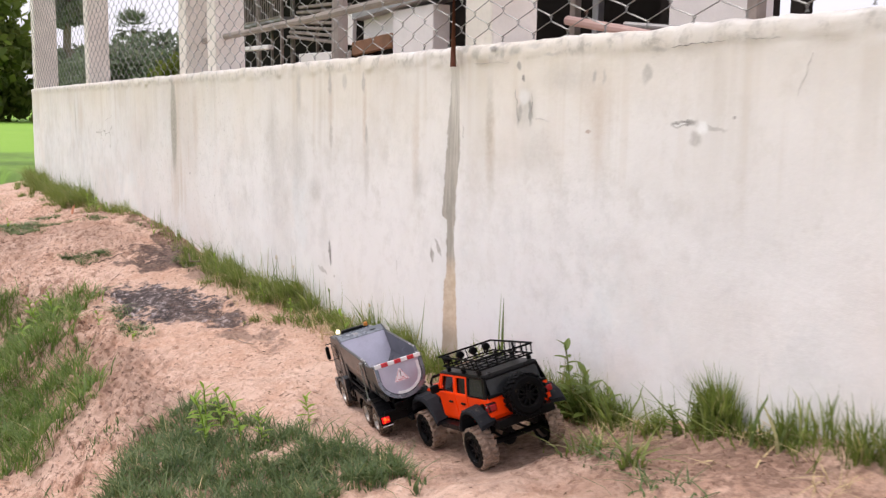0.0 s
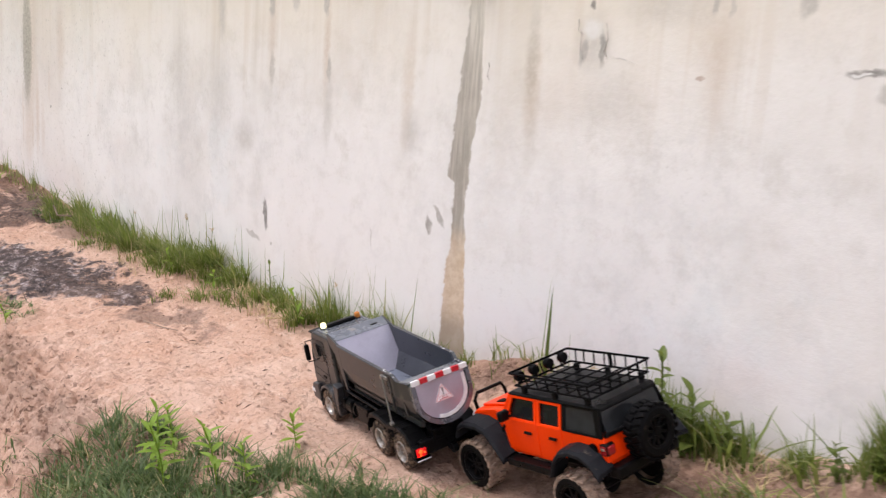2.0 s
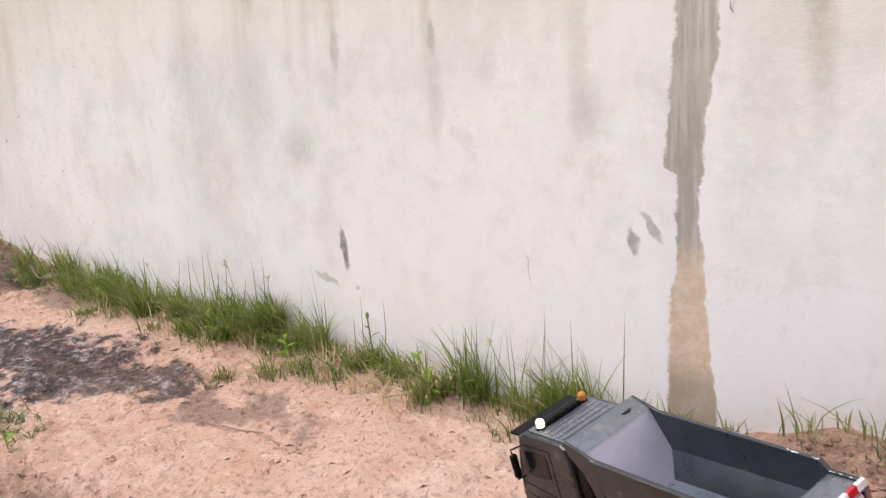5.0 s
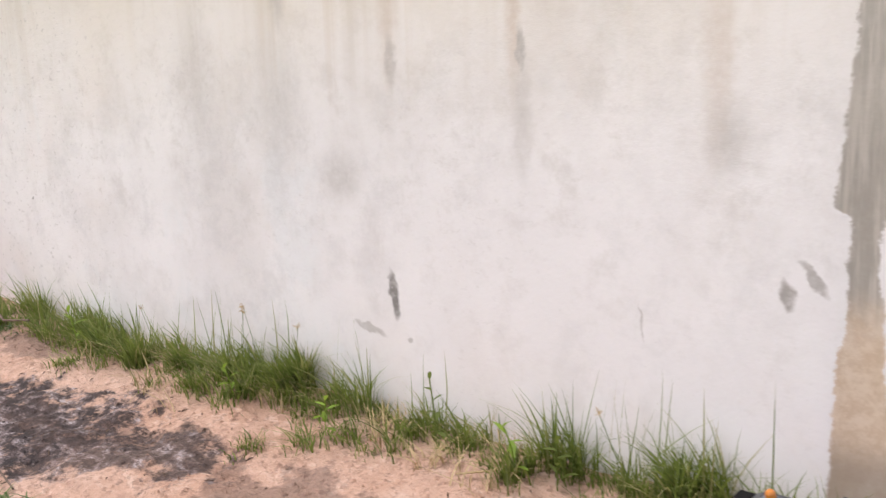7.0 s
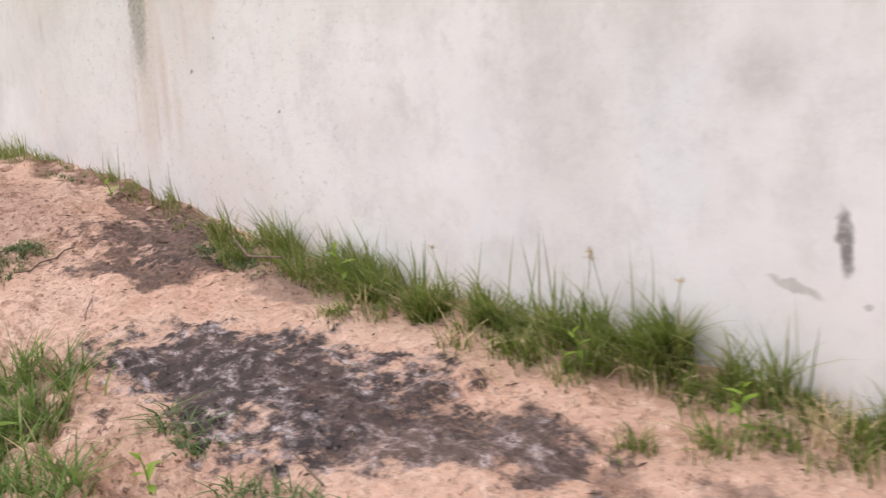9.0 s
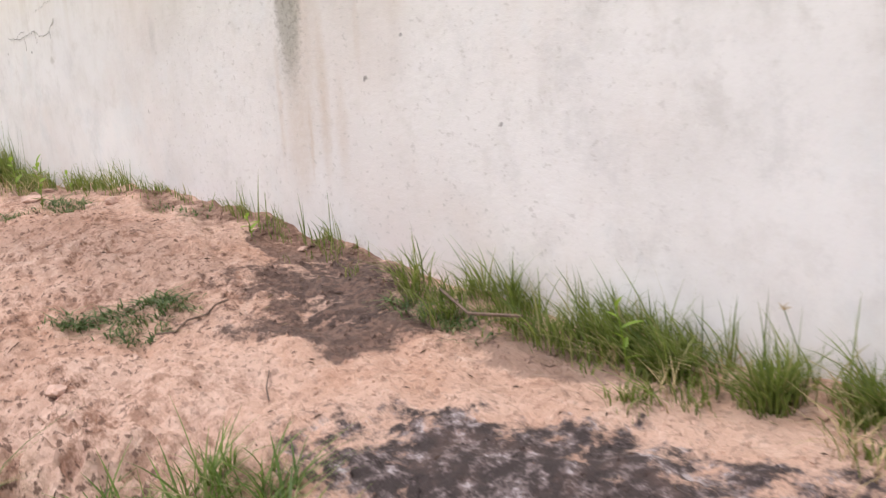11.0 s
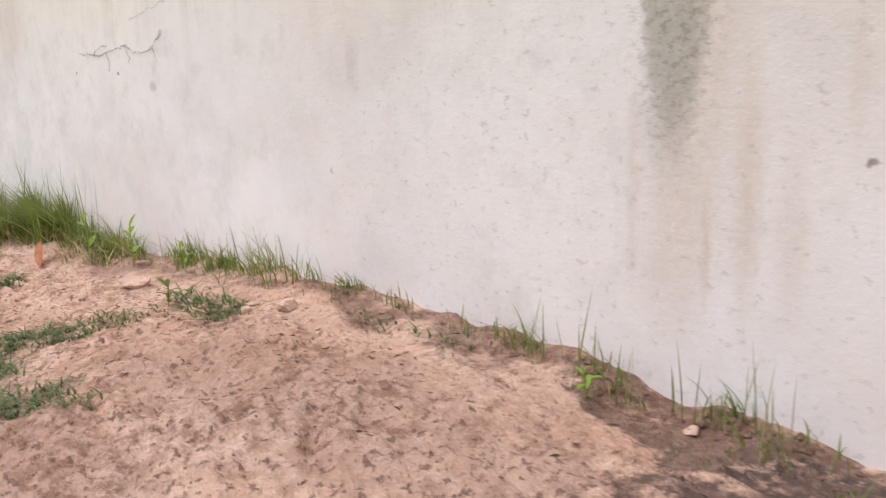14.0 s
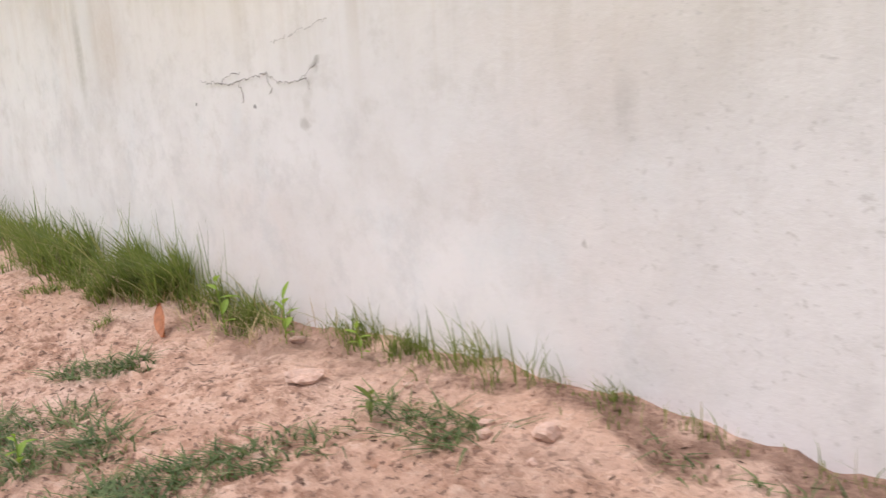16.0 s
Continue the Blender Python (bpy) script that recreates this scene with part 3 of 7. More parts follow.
    height = n.math("ADD", height, n.math("MULTIPLY", n.math("MULTIPLY", trowel, n.math("MAXIMUM", n.span(n.noise(co, 1.1, 2.0), 0.4, 0.62, 0.15, 1.0), n.math("MULTIPLY", n.math("MULTIPLY", n.span(X, -3.6, -3.1), n.span(X, -1.3, -1.9)), 1.05))), 0.35))
    height = n.math("SUBTRACT", height, n.math("MULTIPLY", strip, 0.8))
    n.bump(height, 0.22, 0.008)
    return n.finish(col, n.math("ADD", 0.42, n.math("MULTIPLY", fine, 0.2)))


JOINT = -1.6
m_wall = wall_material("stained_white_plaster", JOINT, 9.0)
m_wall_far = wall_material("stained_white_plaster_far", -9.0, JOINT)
m_post = plain("pale_concrete", (0.86, 0.80, 0.74), 0.8, 0.0, 0.10, 5, 90, 0.4, (0.46, 0.42, 0.37), 0.25)
m_crack = plain("crack_shadow_dust", (0.30, 0.28, 0.26), 0.95, 0.0, 0.2)


def leafy(name, low, high, dry, dry_much=0.35, rough=0.55):
    n = Nodes(name)
    r = n.add("NewGeometry").outputs["Random Per Island"]
    col = n.mix(r, (*low, 1), (*high, 1))
    col = n.mix(n.span(n.math("FRACT", n.math("MULTIPLY", r, 7.31)), 1.0 - dry_much, 1.0), col, (*dry, 1))
    col = n.mix(n.math("MULTIPLY", n.noise(n.where(), 90.0), 0.35), col, tuple(c * 0.5 for c in low) + (1,))
    thin, both = n.add("BsdfTranslucent"), n.add("MixShader")
    n.put(thin.inputs["Color"], n.mix(0.5, col, (*high, 1)))
    both.inputs[0].default_value = 0.42
    n.put(both.inputs[1], n.bsdf.outputs[0]), n.put(both.inputs[2], thin.outputs[0])
    n.put(n.tree.nodes["Material Output"].inputs["Surface"], both.outputs[0])
    return n.finish(col, rough)


m_grass = leafy("grass_blades", (0.085, 0.135, 0.025), (0.28, 0.35, 0.075), (0.52, 0.45, 0.23), 0.30)
m_turf = leafy("low_turf", (0.065, 0.115, 0.04), (0.20, 0.28, 0.10), (0.42, 0.39, 0.19), 0.18)
m_bank = leafy("bank_grass", (0.08, 0.15, 0.03), (0.25, 0.36, 0.08), (0.46, 0.42, 0.20), 0.2)
m_weed = leafy("weed_leaves", (0.22, 0.38, 0.04), (0.38, 0.52, 0.08), (0.30, 0.34, 0.08), 0.15)
m_tree = leafy("tree_leaves", (0.09, 0.135, 0.02), (0.26, 0.31, 0.06), (0.30, 0.31, 0.10), 0.25, 0.6)
# distant haze is mixed into this paler, greyer leaf colour
m_tree_pale = leafy("haze_tinted_tree_leaves", (0.09, 0.13, 0.075), (0.21, 0.26, 0.16), (0.25, 0.27, 0.18), 0.2, 0.6)
m_bark = plain("grey_bark", (0.16, 0.13, 0.10), 0.9, 0.0, 0.3, 4, 40, 0.5)
m_stone = plain("pale_stone", (0.60, 0.42, 0.335), 0.9, 0.0, 0.2, 60, 300, 0.5, SOIL, 0.6)
m_clod = plain("earth_clods", (0.52, 0.34, 0.255), 0.95, 0.0, 0.3, 40, 300, 0.5)
m_twig = plain("dry_twig", (0.17, 0.12, 0.09), 0.9, 0.0, 0.25, 60, 300, 0.4)
m_drystem = plain("dry_straw", (0.50, 0.38, 0.20), 0.8, 0.0, 0.2, 60, 300, 0.3)
m_beamwood = plain("bleached_twig", (0.34, 0.26, 0.20), 0.9, 0.0, 0.2, 60, 300, 0.3)
m_brownleaf = plain("brown_dead_leaf", (0.42, 0.17, 0.08), 0.75, 0.0, 0.25, 60, 300, 0.3)
m_litter = leafy("dry_plant_litter", (0.07, 0.045, 0.03), (0.20, 0.13, 0.085), (0.55, 0.42, 0.26), 0.3)

# ---- ground: one sheet; a path along the wall, a crumbling bank on its outer side ----
WALL_X = (-9.0, -7.0, -5.0, -4.4, -3.9, -3.3, -2.9, -2.6, -2.2, -1.7, -1.0, -0.3, 0.0, 0.3, 0.5, 0.75, 0.95, 1.2, 2.0, 4.0)
WALL_Z = (0.0, 0.015, 0.0, 0.0, 0.035, 0.07, 0.06, 0.03, 0.0, -0.025, -0.025, -0.03, -0.03, 0.0, -0.005, 0.03, 0.075, 0.12, 0.2, 0.26)
EDGE_X = (-9.0, -5.0, -4.0, -3.5, -2.8, -2.2, -1.9, -1.4, -0.7, -0.1, 0.4, 1.0, 2.0, 5.0)
EDGE_Y = (-0.9, -0.85, -0.75, -0.85, -0.9, -0.72, -0.56, -0.66, -0.66, -0.72, -0.85, -1.25, -1.6, -1.9)


# where the two model cars stand: x, y, z under the rear axle, turn, nose-down, lean (degrees), wheelbase
TRUCK_STANDS = (0.352, -0.306, -0.054, 168.5, 4.4, -13.3, 0.306)
CAR_STANDS = (0.705, -0.241, -0.022, 174.2, 8.2, -11.1, 0.235)


def stand_pose(x, y, z, turn, nose, lean, base=0.0):
    return pose(x, y, z) @ Matrix.Rotation(radians(turn), 4, "Z") @ Matrix.Rotation(radians(nose), 4, "Y") @ Matrix.Rotation(radians(lean), 4, "X")


def ground_z(x, y):
    """Height of the earth, for numbers or arrays."""
    x, y = np.asarray(x, float), np.asarray(y, float)
    base = np.interp(x, WALL_X, WALL_Z)
    d = np.maximum(-y, 0.0)
    edge = -np.interp(x, EDGE_X, EDGE_Y) + 0.05 * np.sin(x * 7.3) + 0.03 * np.sin(x * 17.0 + 1.0)
    z = base - 0.145 * np.minimum(d, edge)
    over = np.clip((d - edge) / (0.5 - 0.16 * np.exp(-(((x + 0.8) / 0.8) ** 2))), 0, 1)
    z = z - 0.26 * over * over * (3 - 2 * over)
    z = z + 0.055 * np.exp(-(((x - 0.3) / 0.15) ** 2 + (y / 0.11) ** 2))
    z = z + 0.03 * np.exp(-(((x + 2.9) / 0.6) ** 2 + ((y + 0.35) / 0.25) ** 2))
    rough = 0.008 * np.sin(x * 11 + 3 * np.sin(y * 9)) * np.sin(y * 13 + 2 * np.sin(x * 6)) + 0.004 * np.sin(x * 37 + y * 23) * np.sin(y * 41 - x * 13)
    # the wheels have pressed the earth to the plane they stand on
    for x0, y0, z0, turn, nose, lean, wb in (TRUCK_STANDS, CAR_STANDS):
        up = stand_pose(x0, y0, z0, turn, nose, lean).to_3x3().col[2]
        plane = z0 - (up.x * (x - x0) + up.y * (y - y0)) / up.z
        c, t = math.cos(radians(turn)), math.sin(radians(turn))
        along, across = (x - x0) * c + (y - y0) * t, -(x - x0) * t + (y - y0) * c
        gap = np.hypot(np.maximum(np.maximum(-along, along - wb), 0), np.maximum(np.abs(across) - 0.07, 0))
        f = np.clip(1 - gap / 0.14, 0, 1)
        f = f * f * (3 - 2 * f)
        z = z * (1 - f) + plane * f
        rough = rough * (1 - 0.85 * f)
    calm = np.clip(np.maximum((x - 3) / 3, (-7.2 - x) / 2), 0, 1)
    z = z + rough * (1 - calm)
    # falls to the level of the fields
    out = np.clip(np.maximum.reduce([(-7.3 - x) / 5, (-y - 2.0) / 6, (x - 6) / 8]), 0, 1)
    z = z * (1 - out) + out * -0.5
    behind = np.clip((y - 0.06) / 0.1, 0, 1)
    return z * (1 - behind) + behind * np.minimum(0.25, -0.1 + 0 * z)


def steps_out(a, b, fine, far):
    """Even steps between a and b, then ever wider ones out to +-far."""
    mid = np.arange(a, b + fine / 2, fine)
    w, right, left = fine, [b], [a]
    while right[-1] < far:
        w *= 1.22
        right.append(right[-1] + w)
        left.append(left[-1] - w)
    return np.concatenate([left[:0:-1], mid, right[1:]])


def perlin(x, y, seed):
    """Smooth random heights between about -0.7 and 0.7, one wave a unit, for arrays."""
    r = np.random.default_rng(seed)
    perm = np.concatenate([r.permutation(512)] * 3)
    ang = r.uniform(0, 2 * np.pi, 512)
    xi, yi = np.floor(x).astype(int), np.floor(y).astype(int)
    u, v = x - xi, y - yi
    fu, fv = u * u * u * (u * (6 * u - 15) + 10), v * v * v * (v * (6 * v - 15) + 10)

    def corner(i, j):
        a = ang[perm[perm[(xi + i) % 512] + (yi + j) % 512]]
        return np.cos(a) * (u - i) + np.sin(a) * (v - j)

    low = corner(0, 0) * (1 - fu) + corner(1, 0) * fu
    return low * (1 - fv) + (corner(0, 1) * (1 - fu) + corner(1, 1) * fu) * fv


gx, gy = steps_out(-5.2, 1.7, 0.0052, 2500.0), steps_out(-1.2, 0.0, 0.0052, 2500.0)
GX, GY = np.meshgrid(gx, gy)
GZ = ground_z(GX, GY)
near = np.clip((GX + 6.5) / 1.0, 0, 1) * np.clip((3.0 - GX) / 1.0, 0, 1) * np.clip((GY + 2.2) / 0.6, 0, 1) * (GY < 0.05)
# earth trampled loose beyond the scorched spot and along the broken bank; trodden firm on the path
loose = np.maximum(np.clip((-1.9 - GX) / 0.6, 0, 1) * np.clip((-0.12 - GY) / 0.18, 0, 1), np.clip((-0.46 - GY + 0.12 * perlin(GX * 4, GY * 4, 3)) / 0.14, 0, 1))
firm = 0.45 + 0.55 * loose
clod = perlin(GX * 6, GY * 6, 11) * 0.011 + perlin(GX * 13, GY * 13, 12) * 0.007
clod += firm * (perlin(GX * 21, GY * 26, 13) * 0.0075 + perlin(GX * 44, GY * 50, 14) * 0.0062 + perlin(GX * 85, GY * 85, 15) * 0.0034)
clod += firm * 0.022 * np.maximum(0, perlin(GX * 38, GY * 38, 16) - 0.22)
clod -= (0.15 + 0.85 * loose) * 0.036 * np.maximum(0, perlin(GX * 15, GY * 21, 17) - 0.16)
clod *= near
calmed = np.ones_like(GZ)
for x0, y0, z0, turn, nose, lean, wb in (TRUCK_STANDS, CAR_STANDS):
    c, t = math.cos(radians(turn)), math.sin(radians(turn))
    along, across = (GX - x0) * c + (GY - y0) * t, -(GX - x0) * t + (GY - y0) * c
    gap = np.hypot(np.maximum(np.maximum(-along, along - wb), 0), np.maximum(np.abs(across) - 0.09, 0))
    calmed = np.minimum(calmed, np.clip(gap / 0.06, 0.25, 1))
bank = -np.interp(GX, EDGE_X, EDGE_Y) + 0.08
broken = 1 + 1.9 * np.exp(-(((-GY - bank) / 0.16) ** 2)) * np.clip((1.0 - GX) / 0.6, 0, 1)
GZ = GZ + clod * calmed * broken
nx, ny = len(gx), len(gy)
idx = np.arange(nx * ny).reshape(ny, nx)
quads = np.stack([idx[:-1, :-1], idx[:-1, 1:], idx[1:, 1:], idx[1:, :-1]], -1).reshape(-1, 4)
ground = mesh_part("ground", np.stack([GX, GY, GZ], -1).reshape(-1, 3).tolist(), quads.tolist(), m_soil, smooth=True)
tagged(ground, "pink-tan sandy earth path with clods, ash and green fields beyond", "ground", kind="structure")


def surface(x, y):
    """Height of the earth with its clods."""
    i = np.clip(np.searchsorted(gx, x), 1, nx - 1)
    j = np.clip(np.searchsorted(gy, y), 1, ny - 1)
    u = np.clip((x - gx[i - 1]) / (gx[i] - gx[i - 1]), 0, 1)
    v = np.clip((y - gy[j - 1]) / (gy[j] - gy[j - 1]), 0, 1)
    return (GZ[j - 1, i - 1] * (1 - u) + GZ[j - 1, i] * u) * (1 - v) + (GZ[j, i - 1] * (1 - u) + GZ[j, i] * u) * v


def rest(x, y):
    return float(surface(x, y))


# ---- the boundary wall ----
TOP, WALL_L, WALL_R, THICK = 0.835, -7.15, 7.0, 0.20
wx = np.concatenate([np.arange(WALL_L, -5.2, 0.05), np.arange(-5.2, 1.6, 0.02), np.arange(1.6, WALL_R + 0.01, 0.1)])
rows = [(-0.6, 0.0), (-0.1, 0.0)] + [(z, 0.0) for z in np.arange(0.0, 0.76, 0.04)] + [(0.775, 0.0), (0.79, 0.0005), (0.797, 0.0015), (0.806, 0.0025), (0.816, 0.0028), (0.826, 0.0022), (0.833, -0.001), (0.837, -0.008), (0.838, -0.05), (0.836, -THICK + 0.01), (0.82, -THICK), (-0.6, -THICK)]
verts, faces = [], []
for x in wx:
    wob = 0.006 * noise.noise(Vector((x * 6.0, 0, 3))) + 0.005 * noise.noise(Vector((x * 19.0, 5, 0))) + 0.004 * noise.noise(Vector((x * 47.0, 5, 9)))
    for k, (z, proud) in enumerate(rows):
        wave = 0.0025 * noise.noise(Vector((x * 3.0, 7, z * 3.0))) + 0.0012 * noise.noise(Vector((x * 14, 2, z * 14)))
        rim = (0.004 * noise.noise(Vector((x * 13, 1, 8))) + 0.004 * noise.noise(Vector((x * 38, z * 60, 8)))) if z > 0.79 else 0.0
        patch = -0.004 if 0.01 < x < 0.07 and z < 0.79 and k < len(rows) - 6 else 0.0
        verts.append((x, -proud - rim * (1 if proud > 0 else 0) + wave - patch, z + (wob if z > 0.79 else 0.0)))
m = len(rows)
for i in range(len(wx) - 1):
    for k in range(m - 1):
        a = i * m + k
        faces.append((a, a + m, a + m + 1, a + 1))
faces += [tuple(range(m)), tuple(range((len(wx) - 1) * m, len(wx) * m))[::-1]]
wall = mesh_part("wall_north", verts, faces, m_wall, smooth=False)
bm = bmesh.new()
bm.from_mesh(wall.data)
bmesh.ops.recalc_face_normals(bm, faces=bm.faces)
bm.to_mesh(wall.data)
bm.free()
wall.data.shade_smooth()
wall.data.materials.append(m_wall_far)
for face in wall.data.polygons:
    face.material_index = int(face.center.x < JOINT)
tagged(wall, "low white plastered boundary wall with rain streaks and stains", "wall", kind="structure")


def crack(points, width, seed, stray=0.0045):
    """A hairline in the plaster, wandering between points, a little proud of the dust that fills it."""
    rnd = random.Random(seed)
    line = []
    for (x0, z0), (x1, z1) in zip(points, points[1:]):
        k = max(2, int(math.hypot(x1 - x0, z1 - z0) / 0.007))
        for i in range(k):
            f = i / k
            line.append((x0 + (x1 - x0) * f + rnd.uniform(-stray, stray), z0 + (z1 - z0) * f + rnd.uniform(-stray, stray)))
    line.append(points[-1])
    vs, fs = [], []
    for i, (x, z) in enumerate(line):
        w = width * rnd.choice((0.2, 0.5, 0.8, 1.25)) * rnd.uniform(0.7, 1.3) * (0.3 if i in (0, len(line) - 1) else 1)
        a, b = line[max(i - 1, 0)], line[min(i + 1, len(line) - 1)]
        dx, dz = b[0] - a[0], b[1] - a[1]
        ll = math.hypot(dx, dz) or 1
        nxx, nzz = -dz / ll * w, dx / ll * w
        vs += [(x + nxx, -0.0035, z + nzz), (x, -0.0042, z), (x - nxx, -0.0035, z - nzz)]
    for i in range(len(line) - 1):
        for k in range(2):
            a = i * 3 + k
            fs.append((a, a + 1, a + 4, a + 3))
    mesh_part("crack", vs, fs, m_crack, wall)


crack([(-4.446, 0.515), (-4.315, 0.511), (-4.173, 0.531), (-4.113, 0.511), (-4.021, 0.519), (-4.01, 0.50)], 0.0013, 1)
crack([(-4.28, 0.513), (-4.266, 0.488), (-4.272, 0.470)], 0.0012, 2)
crack([(-4.36, 0.512), (-4.33, 0.524), (-4.27, 0.536)], 0.0009, 12)
crack([(-4.17, 0.53), (-4.15, 0.505), (-4.158, 0.49)], 0.0009, 13)
crack([(-4.04, 0.518), (-4.01, 0.535), (-3.985, 0.552)], 0.0011, 14)
crack([(-4.14, 0.591), (-3.94, 0.627)], 0.0004, 3)
crack([(0.84, 0.797), (0.91, 0.800), (0.98, 0.801)], 0.0010, 4, 0.0018)
crack([(1.02, 0.802), (1.10, 0.799)], 0.0005, 9, 0.0018)
crack([(0.15, 0.789), (0.22, 0.791), (0.30, 0.788)], 0.0005, 21, 0.002)
crack([(0.392, 0.715), (0.399, 0.690), (0.394, 0.668), (0.40, 0.655)], 0.0012, 23, 0.0015)
crack([(1.16, 0.77), (1.136, 0.702)], 0.0008, 5, 0.0025)
crack([(0.408, 0.657), (0.467, 0.648)], 0.0005, 6)
crack([(0.10, 0.64), (0.104, 0.60)], 0.0013, 7)
crack([(0.33, 0.72), (0.345, 0.65)], 0.0012, 8)

# ---- fence posts on the wall ----
def fence_post(w, d, h):
    bm = bmesh.new()
    box(bm, 0, w, 0, d, -0.02, h, 0.006)
    bmesh.ops.subdivide_edges(bm, edges=[e for e in bm.edges if e.calc_length() > 1.0], cuts=14)
    for v in bm.verts:
        v.co += Vector((noise.noise(v.co * 7), noise.noise(v.co * 7 + Vector((5, 0, 0))), 0)) * 0.004
    return tagged(part("fence_post", bm, m_post), "square pale concrete fence post on the wall", "post", "fence posts")


post = fence_post(0.125, 0.14, 1.35)
post.matrix_basis = pose(0.075, 0.012, TOP)
for x in (-2.52, -4.79, 2.5, 4.9):
    copy_thing(post, pose(x, 0.012, TOP))
tagged(fence_post(0.17, 0.185, 1.35), "stout pale concrete corner post on the wall's end").matrix_basis = pose(-7.10, 0.012, TOP)
tagged(fence_post(0.12, 0.14, 1.35), "slim pale concrete post beside the thicker one").matrix_basis = pose(-2.20, 0.052, TOP)

# chain-link netting stretched across the posts' faces
fence = thing("chain_link_fence", pose(0, -0.008, TOP), "galvanised chain-link netting tied along the concrete posts", "fence")
CELL_W, CELL_H, H_NET = 0.062, 0.068, 1.25
for x0, x1 in ((-7.0, -4.7), (-4.7, -2.45), (-2.45, 0.155), (0.155, 2.6)):
    bm = bmesh.new()
    cols = int((x1 - x0) / CELL_W)
    for c in range(cols):
        pts = []
        for k in range(int(H_NET / (CELL_H / 2)) + 1):
            s = 1 if (k + c) % 2 else -1
            x = x0 + (c + 0.5) * CELL_W + s * CELL_W * 0.48
            z = 0.002 + k * CELL_H / 2
            pts.append((x + 0.004 * noise.noise(Vector((x * 5, z * 5, 0))), -0.001 - 0.002 * s + 0.006 * noise.noise(Vector((x * 2, 3, z * 2))), z))
            pts.append((x + 0.002 * s, -0.001 + 0.003 * s, z + CELL_H * 0.17))
        rod(bm, pts, 0.0014, 4)
    tagged(part("netting", bm, m_wire, fence), kind="stuff")
bm = bmesh.new()
rod(bm, [(0.072, -0.012, -0.05), (0.071, -0.011, 0.3), (0.073, -0.012, 1.2)], 0.0085, 8)
part("stay_bar", bm, m_rust, fence, "rusty brown steel bar")

# ---- the dump truck (a radio-controlled model), nose towards the far end of the wall ----
TRUCK_LABEL = "grey plastic radio-controlled tipper truck with dusty tyres and lit red lamps"


def put_wheel(parent, x, y, z, side, r, w, rim_r, tyre_mat, rim_mat, lugs=0, wall_mat=None):
    """A wheel: rim with hub and studs; the tyre is a part of it. side: 1 left, -1 right."""
    bm = bmesh.new()
    yo = side * w / 2
    lathe(bm, [(rim_r, yo), (rim_r * 0.93, yo + side * 0.001), (rim_r * 0.84, yo - side * 0.001), (rim_r * 0.74, yo - side * w * 0.42), (rim_r * 0.48, yo - side * w * 0.46), (rim_r * 0.40, yo - side * w * 0.16), (rim_r * 0.05, yo - side * w * 0.12),
               (rim_r * 0.05, -yo * 0.5), (rim_r * 0.9, -yo * 0.6)], 28, pose(x, y, z))
    for k in range(8):
        a = k * math.tau / 8
        disc(bm, rim_r * 0.07, yo - side * w * 0.46, yo - side * w * 0.34, 6, pose(x + rim_r * 0.6 * math.cos(a), y, z + rim_r * 0.6 * math.sin(a)))
    if lugs:
        for k in range(8):
            box(bm, -rim_r * 0.07, rim_r * 0.07, yo - side * w * 0.30, yo - side * w * 0.10, rim_r * 0.22, rim_r * 0.86, 0.0008, 1, pose(x, y, z) @ Matrix.Rotation((k + 0.5) * math.tau / 8, 4, "Y"))
    wheel = part("wheel", bm, rim_mat, parent, smooth=False)
    bm = bmesh.new()
    h = w / 2
    lathe(bm, [(rim_r, -h * 0.9), (rim_r * 1.06, -h), (r * 0.90, -h), (r * 0.975, -h * 0.82), (r, -h * 0.5), (r, h * 0.5), (r * 0.975, h * 0.82), (r * 0.90, h), (rim_r * 1.06, h), (rim_r, h * 0.9)], 40, pose(x, y, z))
    if lugs:
        for k in range(lugs):
            for s, off in ((-1, 0.0), (1, 0.5)):
                a = (k + off) * math.tau / lugs
                turn = pose(x, y, z) @ Matrix.Rotation(a, 4, "Y")
                box(bm, -r * 0.085, r * 0.085, s * h * 0.10, s * h * 0.98, r * 0.965, r * 1.06, 0.0008, 1, turn @ Matrix.Rotation(s * 0.28, 4, "Z"))
                box(bm, -r * 0.06, r * 0.06, s * h * 0.90, s * h * 1.06, r * 0.92, r * 1.03, 0.0006, 1, turn)
    else:
        for k in range(36):
            turn = pose(x, y, z) @ Matrix.Rotation(k * math.tau / 36, 4, "Y")
            box(bm, -r * 0.03, r * 0.05, -h * 0.86, -h * 0.12, r * 0.985, r * 1.025, 0, 1, turn)
            box(bm, -r * 0.05, r * 0.03, h * 0.12, h * 0.86, r * 0.985, r * 1.025, 0, 1, turn)
    part("tyre", bm, tyre_mat, wheel, smooth=False)
    if wall_mat:
        bm = bmesh.new()
        for s in (1, -1):
            lathe(bm, [(rim_r * 0.98, s * h * 0.96), (rim_r * 1.05, s * (h + 0.0012)), (r * 0.82, s * (h + 0.0016)), (r * 0.905, s * (h + 0.0010)), (r * 0.93, s * h * 0.86)], 36, pose(x, y, z))
        part("sidewall", bm, wall_mat, wheel, "dark rubber sidewall")
    return wheel


def skin(bm, sections):
    rings = [[bm.verts.new(p) for p in s] for s in sections]
    for a, b in zip(rings, rings[1:]):
        for k in range(len(a) - 1):
            bm.faces.new((a[k], b[k], b[k + 1], a[k + 1]))
    return rings


